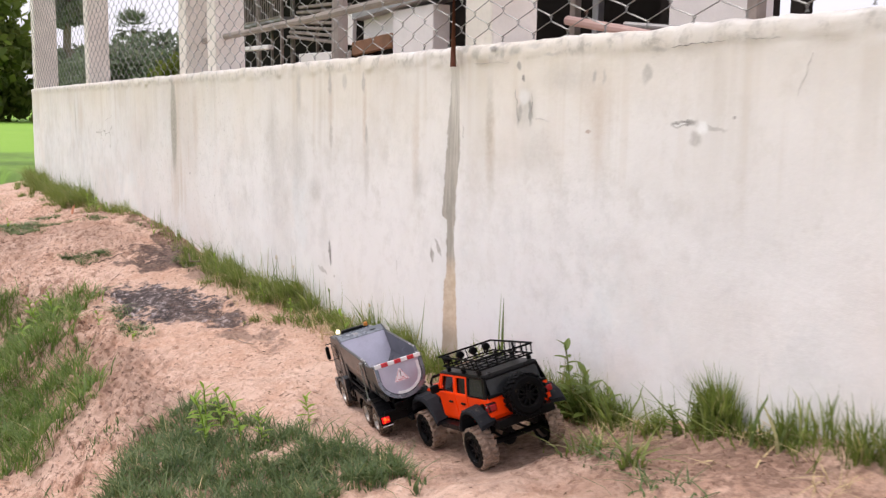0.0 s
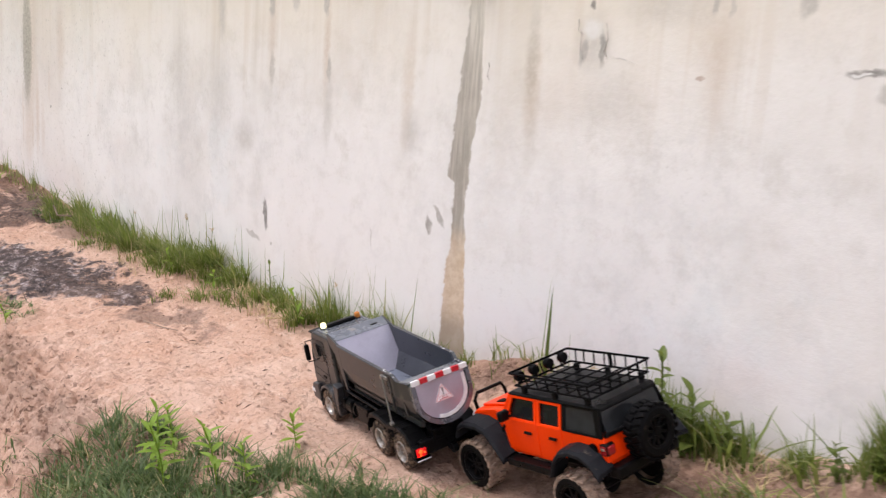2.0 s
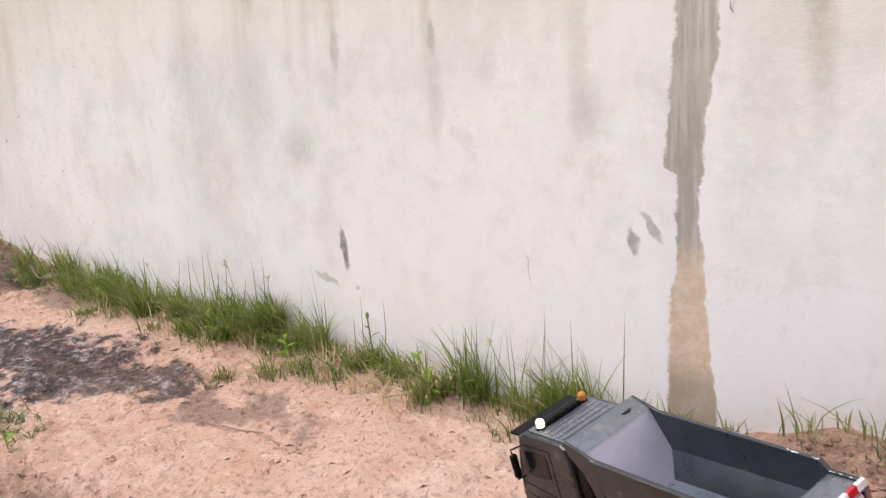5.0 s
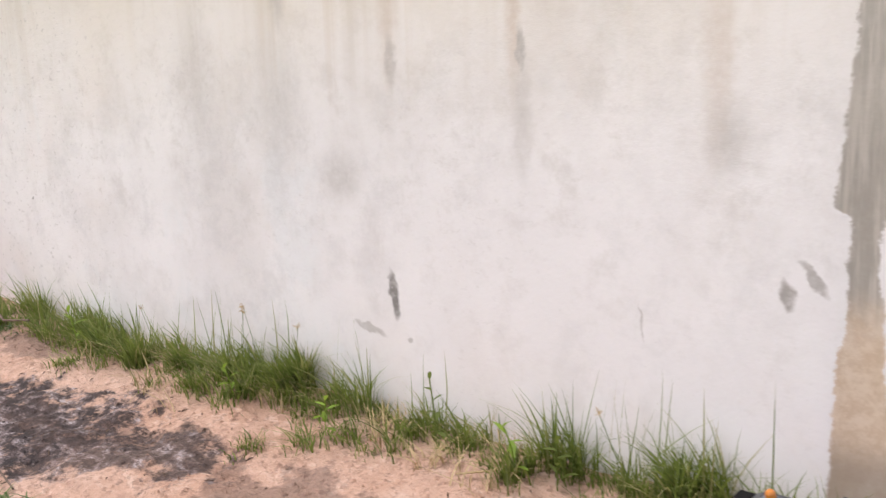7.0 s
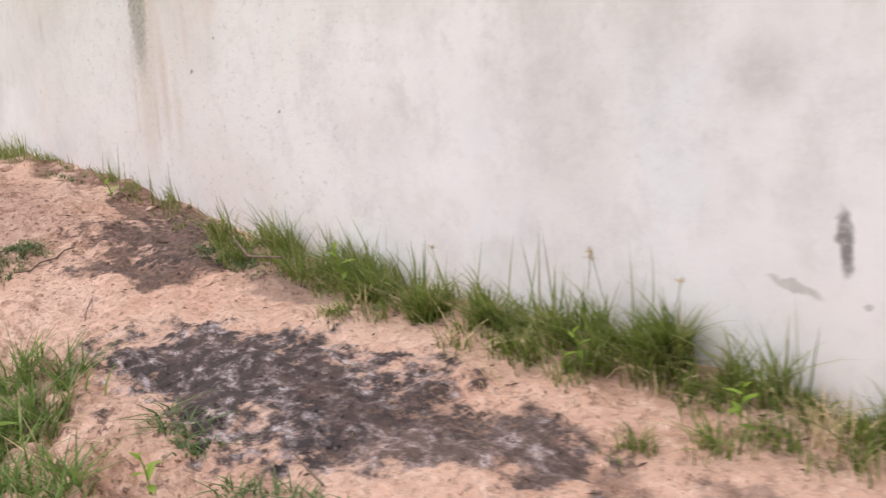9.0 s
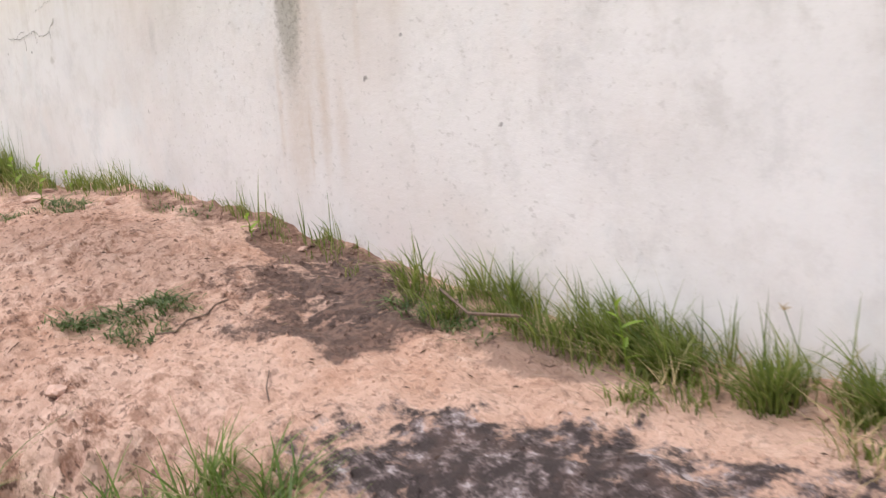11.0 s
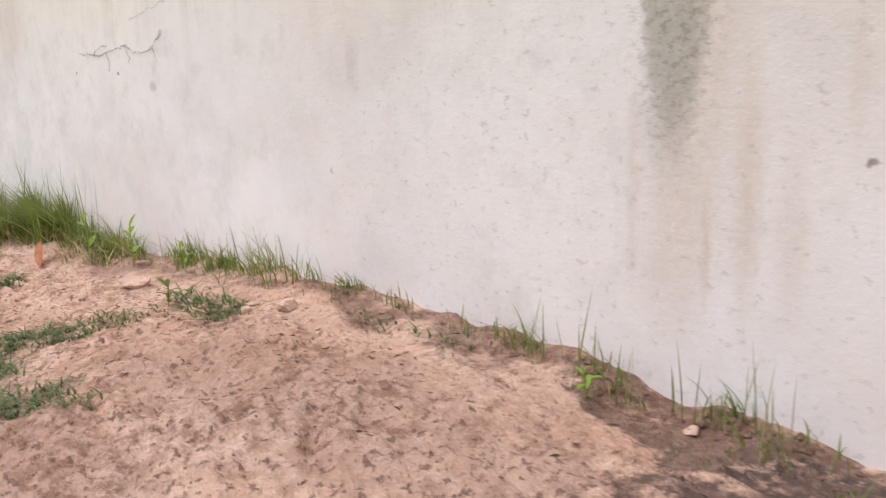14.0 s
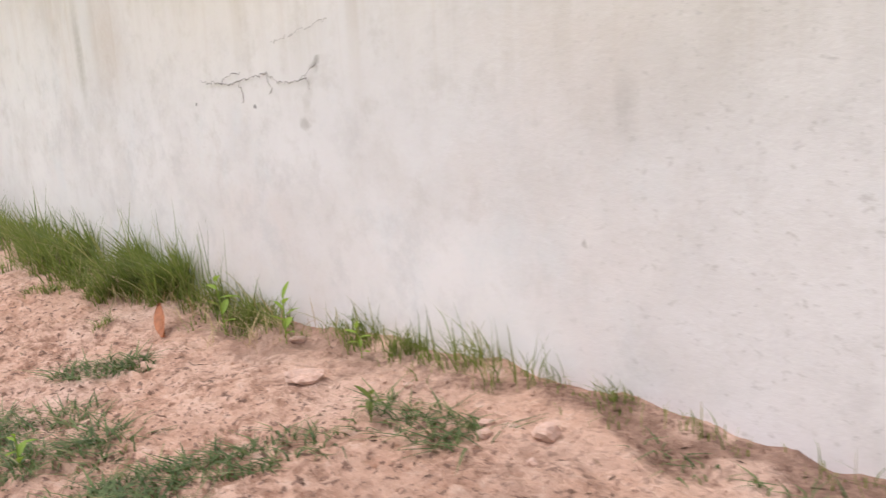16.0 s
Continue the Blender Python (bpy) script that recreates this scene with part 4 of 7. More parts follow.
def build_truck(m):
    t = thing("dump_truck", m, TRUCK_LABEL, "toy truck")
    R, W_OUT = 0.0320, 0.0668
    AXLES = (0.0, 0.0825, 0.3057)

    # --- tipper tub: upright sides bent under towards the keel, corners chamfered in towards the tailgate
    stations = [(-0.0560, 0.0562, 0.1690), (-0.0200, 0.0600, 0.1670), (-0.0080, 0.0618, 0.1765), (0.0300, 0.0620, 0.1770), (0.1200, 0.0620, 0.1790), (0.2120, 0.0620, 0.1815)]

    def section(x, half, top, thin):
        if thin:
            pts = [(half - 0.0040, top), (half - 0.0043, 0.1330), (0.0365, 0.1040)]
        else:
            pts = [(half, top), (half, 0.1370), (half - 0.0050, 0.1140), (half - 0.0190, 0.0935), (0.0300, 0.0870)]
        return [Vector((x, y, z)) for y, z in pts] + [Vector((x, -y, z)) for y, z in reversed(pts)]

    outer = [section(x, h, z, 0) for x, h, z in stations]
    inner = [section(x, h, z, 1) for x, h, z in stations]
    bm = bmesh.new()
    skin(bm, outer)
    for k in (0, -1):
        rim = [(s[k], q[k]) for s, q in zip(outer, inner)]
        for (a, b), (c, d) in zip(rim, rim[1:]):
            bm.faces.new([bm.verts.new(p) for p in (a, c, d, b)])
    for s in (1, -1):
        # folded flange along the rim, then down the slant and along the shoulder
        rod(bm, [(-0.0080, s * 0.0626, 0.1750), (0.0300, s * 0.0628, 0.1755), (0.1200, s * 0.0628, 0.1775), (0.2120, s * 0.0628, 0.1800)], 0.0020, 6)
        rod(bm, [(-0.0560, s * 0.0568, 0.1680), (-0.0200, s * 0.0606, 0.1660), (-0.0080, s * 0.0626, 0.1750)], 0.0020, 6)
        # cheek plate beside the front hood
        prism(bm, [(0.208, 0.1815), (0.232, 0.1885), (0.2540, 0.1950), (0.2555, 0.1890), (0.2490, 0.1740), (0.2300, 0.1590), (0.2210, 0.1370), (0.2150, 0.1130), (0.2060, 0.0930), (0.200, 0.090)], 0.0040, pose(0, s * 0.0602, 0), 0.0008)
        # stiffening folds on the rear corner
        prism(bm, [(0.0030, 0.1700), (0.0085, 0.1710), (0.0060, 0.1100), (0.0010, 0.1020)], 0.0040, pose(0, s * 0.0614, 0), 0.0010)
        prism(bm, [(-0.0270, 0.1630), (-0.0225, 0.1640), (-0.0270, 0.1120), (-0.0330, 0.1050)], 0.0032, pose(0, s * 0.0592, 0) @ Matrix.Rotation(s * 0.10, 4, "Z"), 0.0008)
        # lower sill
        box(bm, -0.050, 0.212, s * 0.0400 - 0.004, s * 0.0400 + 0.004, 0.0840, 0.0960, 0.001)
    tub = part("tub", bm, m_grey_body, t, smooth=False)
    bm = bmesh.new()
    skin(bm, inner)
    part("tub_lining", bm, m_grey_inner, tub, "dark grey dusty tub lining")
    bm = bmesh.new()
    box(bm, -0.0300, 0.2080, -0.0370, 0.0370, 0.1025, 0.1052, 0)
    part("tub_floor", bm, m_grey_floor, tub, "tub floor with sky sheen in its blue-grey colour")
    # front panel of the tub, leaning forwards, with a fold up into the hood over the cab
    bm = bmesh.new()
    prof = [(0.0580, 0.1850), (0.0578, 0.1340), (0.0470, 0.1180), (0.0372, 0.1045)]
    prof = [(y, z) for y, z in prof] + [(-y, z) for y, z in reversed(prof)]
    ring_f = [bm.verts.new((0.1880 + (z - 0.1045) * 0.48 + 0.004, y, z)) for y, z in prof]
    ring_b = [bm.verts.new((0.1880 + (z - 0.1045) * 0.48, y, z)) for y, z in prof]
    bm.faces.new(ring_f), bm.faces.new(ring_b[::-1])
    for k in range(len(prof)):
        j = (k + 1) % len(prof)
        bm.faces.new((ring_f[k], ring_b[k], ring_b[j], ring_f[j]))
    part("front_panel", bm, m_gate, tub, "scuffed front panel with sky sheen in its pale colour")
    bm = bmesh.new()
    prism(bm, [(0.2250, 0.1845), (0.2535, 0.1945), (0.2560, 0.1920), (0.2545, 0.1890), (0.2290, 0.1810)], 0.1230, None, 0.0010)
    part("tub_hood", bm, m_canopy, tub, "hood over the cab with sky sheen in its silver-grey colour")
    # ledge between the tub's mouth and the tailgate
    bm = bmesh.new()
    prism(bm, [(-0.0200, 0.1640), (-0.0170, 0.1625), (-0.0170, 0.1585), (-0.0580, 0.1625), (-0.0580, 0.1675)], 0.1130, None, 0.0008)
    part("rear_ledge", bm, m_canopy, tub, "scuffed silver-grey rear ledge")
    # paint chipped to pale plastic at the rear corners
    bm = bmesh.new()
    chip = random.Random(4)
    for s in (1, -1):
        for k in range(11):
            x = chip.uniform(-0.050, 0.03)
            z = float(np.interp(x, [p[0] for p in stations], [p[2] for p in stations]))
            y = float(np.interp(x, [p[0] for p in stations], [p[1] for p in stations])) - chip.uniform(0.0, 0.004)
            r = chip.uniform(0.0006, 0.0016)
            for v in bmesh.ops.create_icosphere(bm, subdivisions=1, radius=r)["verts"]:
                v.co = Vector((v.co.x * 1.9 + x, v.co.y * 1.1 + s * y, v.co.z * 0.5 + z))
    tagged(part("paint_chips", bm, m_white_strip, tub), "pale chips on the worn rim", kind="stuff")

    # --- tailgate: a U-shaped plate that leans with its top forwards
    def on_gate(bm):
        for v in bm.verts:
            v.co.x += -0.0597 - (0.153 - v.co.z) * 0.165
        return bm

    def u_line(half, top, turn_z, low, n=16):
        arc = [(half * math.cos(k / n * math.pi), turn_z - (turn_z - low) * math.sin(k / n * math.pi)) for k in range(n + 1)]
        return [(half, top)] + arc + [(-half, top)]

    def band(outer_u, inner_u, x0, x1):
        """A flat strip between two U lines, thickened from x0 to x1."""
        bm = bmesh.new()
        rows = [[bm.verts.new((x, y, z)) for y, z in line] for x, line in ((x0, outer_u), (x1, outer_u), (x1, inner_u), (x0, inner_u))]
        for k in range(4):
            a, b = rows[k], rows[(k + 1) % 4]
            for i in range(len(a) - 1):
                bm.faces.new((a[i], a[i + 1], b[i + 1], b[i]))
        for i in (0, -1):
            bm.faces.new([r[i] for r in rows])
        return on_gate(bm)

    bm = bmesh.new()
    prism(bm, u_line(0.0500, 0.167, 0.136, 0.0930), 0.0040, Matrix.Rotation(radians(90), 4, "Z"), 0.0006)
    gate = part("tailgate", on_gate(bm), m_gate, t, "shiny tailgate with sky sheen in its pale colour")
    part("gate_border", band(u_line(0.0562, 0.166, 0.136, 0.0865), u_line(0.0488, 0.166, 0.137, 0.0945), -0.0052, 0.0050), m_canopy, gate, "worn silver-grey tailgate border")
    part("gate_groove", band(u_line(0.0490, 0.160, 0.137, 0.0943), u_line(0.0474, 0.160, 0.137, 0.0958), -0.0030, -0.0015), m_black, gate)
    tape_o, tape_i = u_line(0.0470, 0.158, 0.137, 0.0962), u_line(0.0405, 0.158, 0.137, 0.1020)
    part("reflective_tape", band(tape_o[7:], tape_i[7:], -0.0032, -0.0016), m_white_strip, gate, "white reflective tape")
    # red and white bar across the top
    for k in range(7):
        bm = bmesh.new()
        y = 0.0545 - k * 0.01557
        box(bm, -0.0065, -0.0020, y - 0.0153, y, 0.1650, 0.1735, 0.0004, 1)
        part("reflector_block", on_gate(bm), m_red_strip if k % 2 else m_white_strip, gate)
    # warning triangle with rounded corners and a red rim
    face = Matrix.Rotation(radians(90), 4, "Z")
    tri = [(-0.0165, 0.1262), (-0.0152, 0.1247), (0.0172, 0.1247), (0.0183, 0.1262), (0.0018, 0.1522), (0.0005, 0.1530), (-0.0008, 0.1522)]
    bm = bmesh.new()
    prism(bm, tri, 0.0008, pose(-0.0026, 0, 0) @ face)
    sticker = part("warning_sticker", on_gate(bm), m_sticker, gate, "pale pink triangular warning sticker")
    bm = bmesh.new()
    rod(bm, [(-0.0031, (x - 0.0005) * 0.88 + 0.0005, 0.1345 + (z - 0.1345) * 0.88) for x, z in tri], 0.0004, 4, closed=True)
    part("sticker_rim", on_gate(bm), m_sticker_red, sticker)
    bm = bmesh.new()
    prism(bm, [(-0.0008, 0.1465), (0.0018, 0.1465), (0.0011, 0.1375), (-0.0001, 0.1375)], 0.0004, pose(-0.0032, 0, 0) @ face)
    prism(bm, [(-0.0004, 0.1362), (0.0014, 0.1362), (0.0014, 0.1345), (-0.0004, 0.1345)], 0.0004, pose(-0.0032, 0, 0) @ face)
    part("exclamation_mark", on_gate(bm), m_sticker_black, sticker)
    fc = bpy.data.curves.new("lettering", "FONT")
    fc.body, fc.size, fc.align_x, fc.extrude = "ATTENTION", 0.0034, "CENTER", 0.0001
    fc.materials.append(m_sticker_red)
    letters = new("lettering", fc)
    letters.parent = sticker
    letters.matrix_basis = pose(-0.0597 - (0.153 - 0.1310) * 0.165 - 0.0033, 0.0005, 0.1310) @ Matrix.Rotation(math.atan(0.165), 4, "Y") @ pose(0, 0, 0, 90, 0, -90)
    bm = bmesh.new()
    box(bm, -0.0033, -0.0030, -0.0090, 0.0100, 0.1278, 0.1290, 0)
    part("small_print", on_gate(bm), m_sticker_red, sticker)

    # --- chassis
    bm = bmesh.new()
    for s in (1, -1):
        box(bm, -0.052, 0.370, s * 0.020 - 0.004, s * 0.020 + 0.004, 0.040, 0.060, 0.001)
        box(bm, -0.050, 0.230, s * 0.026 - 0.003, s * 0.026 + 0.003, 0.072, 0.086, 0.001)
        for x in (-0.04, 0.04, 0.12, 0.20):
            box(bm, x, x + 0.008, s * 0.020 - 0.003, s * 0.026 + 0.003, 0.056, 0.076, 0.001)
    for x in (-0.045, 0.04, 0.16, 0.25):
        box(bm, x, x + 0.012, -0.018, 0.018, 0.042, 0.058, 0.001)
    box(bm, -0.058, -0.046, -0.056, 0.056, 0.038, 0.064, 0.002)
    for x in AXLES:
        rod(bm, [(x, -0.05, R), (x, 0.05, R)], 0.005)
    box(bm, -0.060, -0.038, -0.03, 0.03, 0.056, 0.078, 0.002)
    chassis = part("chassis", bm, m_black, t)
    bm = bmesh.new()
    box(bm, -0.070, -0.056, -0.006, 0.006, 0.034, 0.044, 0.002)
    disc(bm, 0.008, -0.004, 0.004, 12, pose(-0.070, 0, 0.038))
    part("tow_hitch", bm, m_black, chassis)
    for s in (1, -1):
        # battery box with a lid and grips between the axles
        bm = bmesh.new()
        box(bm, 0.134, 0.186, s * 0.030, s * 0.0600, 0.034, 0.066, 0.003)
        box(bm, 0.132, 0.188, s * 0.032, s * 0.0612, 0.064, 0.070, 0.0015)
        for k in range(2):
            box(bm, 0.141 + k * 0.020, 0.153 + k * 0.020, s * 0.036, s * 0.056, 0.0695, 0.0725, 0.0010)
        box(bm, 0.136, 0.140, s * 0.0600, s * 0.0622, 0.038, 0.062, 0.0008)
        part("side_box", bm, m_black, t)
        bm = bmesh.new()
        rod(bm, [(0.194, s * 0.046, 0.050), (0.246, s * 0.046, 0.050)], 0.0165, 16)
        for x in (0.202, 0.232):
            box(bm, x, x + 0.004, s * 0.046 - 0.0172, s * 0.046 + 0.0172, 0.033, 0.0672, 0.002)
        part("air_tank", bm, m_black, t)
        bm = bmesh.new()
        rod(bm, [(0.10, s * 0.052, 0.0760), (0.235, s * 0.052, 0.0790)], 0.0024, 6)
        rod(bm, [(0.09, s * 0.047, 0.0850), (0.235, s * 0.047, 0.0860)], 0.0018, 6)
        part("side_rail", bm, m_black, t)
        # mudguard over both rear axles, dipping between them
        bm = bmesh.new()
        arch = [(0.1250, 0.040), (0.1220, 0.058), (0.1120, 0.070), (0.0940, 0.0765), (0.0700, 0.0765), (0.0520, 0.0730), (0.0410, 0.0715), (0.0300, 0.0730), (0.0120, 0.0765), (-0.0120, 0.0765), (-0.0300, 0.0700), (-0.0410, 0.0600), (-0.0450, 0.0480)]
        loops = [[bm.verts.new((x, s * yy, z + dz)) for x, z in arch] for yy, dz in ((0.034, 0.0), (0.034, 0.003), (0.066, 0.003), (0.0685, 0.000), (0.0685, -0.006), (0.0662, -0.006), (0.0655, -0.001))]
        n = len(loops)
        for k in range(n):
            a, b = loops[k], loops[(k + 1) % n]
            for i in range(len(arch) - 1):
                bm.faces.new((a[i], a[i + 1], b[i + 1], b[i]))
        for i in (0, len(arch) - 1):
            bm.faces.new([v[i] for v in loops])
        part("mudguard", bm, m_black, t, "glossy black mudguard")
        # tail lamp cluster
        bm = bmesh.new()
        box(bm, -0.0560, -0.0420, s * 0.0420, s * 0.0690, 0.0370, 0.0560, 0.002)
        box(bm, -0.0600, -0.0440, s * 0.0400, s * 0.0690, 0.0315, 0.0350, 0.001)
        lamp = part("tail_lamp", bm, m_black, t)
        bm = bmesh.new()
        box(bm, -0.0595, -0.0550, s * 0.0470, s * 0.0665, 0.0390, 0.0545, 0.003, 3)
        lens = part("lens", bm, m_tail_on, lamp, "lit red lens")
        bm = bmesh.new()
        for dy, dz, r in ((0.0590, 0.0490, 0.0042), (0.0600, 0.0425, 0.0022), (0.0520, 0.0465, 0.0022)):
            lathe(bm, [(0.0002, 0.0), (r, 0.0), (r * 0.8, 0.0008), (r * 0.4, 0.0012), (0.0002, 0.0013)], 12, pose(-0.0594, s * dy, dz, 0, 0, 90))
        part("bulb", bm, m_bulb, lens, "glowing orange bulb")
        bm = bmesh.new()
        box(bm, -0.0605, -0.0565, s * 0.0420, s * 0.0680, 0.0320, 0.0345, 0.0008, 1)
        part("lower_reflector", bm, m_white_strip, lamp)
        # gate arm at the rear corner, with its bracket
        bm = bmesh.new()
        rod(bm, [(0.0255, s * 0.0655, 0.1655), (0.0120, s * 0.0690, 0.0830)], 0.0017, 8)
        disc(bm, 0.0042, -0.003, 0.003, 12, pose(0.0255, s * 0.0650, 0.1655))
        disc(bm, 0.0034, -0.003, 0.003, 12, pose(0.0120, s * 0.0690, 0.0830))
        box(bm, 0.008, 0.032, s * 0.0640 - 0.0015, s * 0.0640 + 0.0015, 0.1625, 0.1690, 0.001)
        part("gate_arm", bm, m_steel, t, "thin steel gate arm")
        for x in AXLES[:2]:
            put_wheel(t, x, s * (W_OUT - 0.0145), R, s, R, 0.029, 0.0195, m_tyre, m_chrome)
        put_wheel(t, AXLES[2], s * (W_OUT - 0.0105), R, s, R, 0.021, 0.0195, m_tyre, m_chrome)

    # --- cab
    cab_side = [(0.2600, 0.0560), (0.2600, 0.1640), (0.2640, 0.1770), (0.2720, 0.1810), (0.3420, 0.1805), (0.3540, 0.1740), (0.3660, 0.1300), (0.3740, 0.0860), (0.3760, 0.0400), (0.3520, 0.0400), (0.3480, 0.0560), (0.3340, 0.0720), (0.3060, 0.0780), (0.2780, 0.0720), (0.2640, 0.0560)]
    bm = bmesh.new()
    prism(bm, cab_side, 0.1150, None, 0.004)
    cab = part("cab", bm, m_grey_body, t)
    bm = bmesh.new()
    box(bm, 0.2540, 0.2605, -0.052, 0.052, 0.062, 0.172, 0.002)
    box(bm, 0.2330, 0.2550, 0.034, 0.054, 0.060, 0.158, 0.005)
    box(bm, 0.2330, 0.2550, -0.054, -0.034, 0.060, 0.162, 0.005)
    part("cab_rear_and_intake", bm, m_black, t)
    bm = bmesh.new()
    box(bm, 0.2720, 0.3380, -0.049, 0.049, 0.1800, 0.1828, 0.0012)
    for k in range(6):
        box(bm, 0.2740 + k * 0.0105, 0.2800 + k * 0.0105, -0.045, 0.045, 0.1822, 0.1838, 0.0006)
    part("roof_ribs", bm, m_canopy, cab, "ribbed roof with sky sheen in its silver-grey colour")
    for s in (1, -1):
        side = s * 0.0578
        bm = bmesh.new()
        prism(bm, [(0.3050, 0.1240), (0.3050, 0.1560), (0.3360, 0.1570), (0.3490, 0.1540), (0.3570, 0.1260), (0.3430, 0.1190), (0.3180, 0.1200)], 0.0014, pose(0, side, 0), 0.0004)
        part("side_window", bm, m_window, cab, "dark side window")
        bm = bmesh.new()
        for a, b in (((0.2960, 0.080), (0.2960, 0.166)), ((0.2960, 0.166), (0.3490, 0.164)), ((0.2960, 0.096), (0.3660, 0.104)), ((0.3580, 0.158), (0.3670, 0.096)), ((0.3120, 0.080), (0.3660, 0.088))):
            rod(bm, [(a[0], side, a[1]), (b[0], side, b[1])], 0.0005, 4)
        part("door_seam", bm, m_black, cab)
        bm = bmesh.new()
        box(bm, 0.3130, 0.3260, side - s * 0.001, side + s * 0.0018, 0.0860, 0.0910, 0.0008)
        part("door_handle", bm, m_black, cab)
        # arch with its outer lip, step and bumper corner
        bm = bmesh.new()
        pts = [(0.3057 + 0.0420 * math.cos(radians(a)), R + 0.0430 * math.sin(radians(a))) for a in range(-14, 195, 11)]
        inn = [(0.3057 + 0.0375 * math.cos(radians(a)), R + 0.0385 * math.sin(radians(a))) for a in range(-14, 195, 11)]
        loops = [[bm.verts.new((x, s * yy, z)) for x, z in line] for yy, line in ((0.048, pts), (0.0665, pts), (0.0680, inn), (0.048, inn))]
        for k in range(4):
            a, b = loops[k], loops[(k + 1) % 4]
            for i in range(len(pts) - 1):
                bm.faces.new((a[i], a[i + 1], b[i + 1], b[i]))
        for i in (0, len(pts) - 1):
            bm.faces.new([v[i] for v in loops])
        prism(bm, [(0.2440, 0.0860), (0.2640, 0.0900), (0.2680, 0.0600), (0.2640, 0.0260), (0.2550, 0.0240), (0.2520, 0.0560)], 0.0200, pose(0, s * 0.0575, 0), 0.002)
        prism(bm, [(0.3480, 0.0680), (0.3780, 0.0640), (0.3840, 0.0540), (0.3840, 0.0320), (0.3500, 0.0280), (0.3480, 0.0400)], 0.0240, pose(0, s * 0.0545, 0), 0.003)
        part("front_mudguard", bm, m_grey_body, cab, "grey front mudguard")
        bm = bmesh.new()
        box(bm, 0.3700, 0.3850, s * 0.0600, s * 0.0672, 0.0440, 0.0540, 0.002)
        part("headlight", bm, m_white_strip, cab, "clear headlight")
        # mirror on two arms
        bm = bmesh.new()
        box(bm, 0.3520, 0.3600, s * 0.0660, s * 0.0760, 0.1200, 0.1540, 0.003)
        rod(bm, [(0.3540, s * 0.057, 0.160), (0.3580, s * 0.071, 0.160), (0.3560, s * 0.071, 0.150)], 0.0013, 6)
        rod(bm, [(0.3600, s * 0.057, 0.114), (0.3590, s * 0.071, 0.116), (0.3570, s * 0.071, 0.124)], 0.0013, 6)
        part("mirror", bm, m_black, cab)
    bm = bmesh.new()
    prism(bm, [(0.3530, 0.172), (0.3560, 0.1725), (0.3700, 0.116), (0.3670, 0.116)], 0.100, None, 0.0005)
    part("windscreen", bm, m_window, cab, "dark windscreen")
    bm = bmesh.new()
    box(bm, 0.3730, 0.3790, -0.040, 0.040, 0.056, 0.104, 0.002)
    box(bm, 0.3740, 0.3860, -0.044, 0.044, 0.030, 0.050, 0.003)
    part("grille_and_bumper", bm, m_black, cab)
    bm = bmesh.new()
    box(bm, 0.3540, 0.3740, -0.054, 0.054, 0.1710, 0.1745, 0.001, 1)
    part("sun_visor", bm, m_black, cab)
    bm = bmesh.new()
    box(bm, 0.3170, 0.3310, -0.0300, 0.0300, 0.1830, 0.1910, 0.003)
    for s in (1, -1):
        disc(bm, 0.0075, 0.0, 0.0040, 14, pose(0.3240, s * 0.0380, 0.1815, 90), 0.0065)
        box(bm, 0.3190, 0.3290, s * 0.026, s * 0.038, 0.1815, 0.1860, 0.001)
    part("beacon_bar", bm, m_black, cab)
    for s in (1, -1):
        bm = bmesh.new()
        lathe(bm, [(0.0002, 0.0), (0.0052, 0.0), (0.0058, 0.0040), (0.0054, 0.0085), (0.0036, 0.0108), (0.0002, 0.0114)], 16, pose(0.3240, s * 0.0380, 0.1850, 90))
        part("beacon", bm, m_beacon_on if s > 0 else m_beacon_off, cab, "lit pale beacon" if s > 0 else "amber beacon")
    # spare tank behind the cab roof
    bm = bmesh.new()
    disc(bm, 0.0120, -0.010, 0.010, 18, pose(0.2480, -0.0330, 0.1800, 90))
    part("air_filter", bm, m_black, t)
    return t


truck = build_truck(stand_pose(*TRUCK_STANDS) @ pose(0, 0, 0.002))

# ---- the orange off-road model car ----

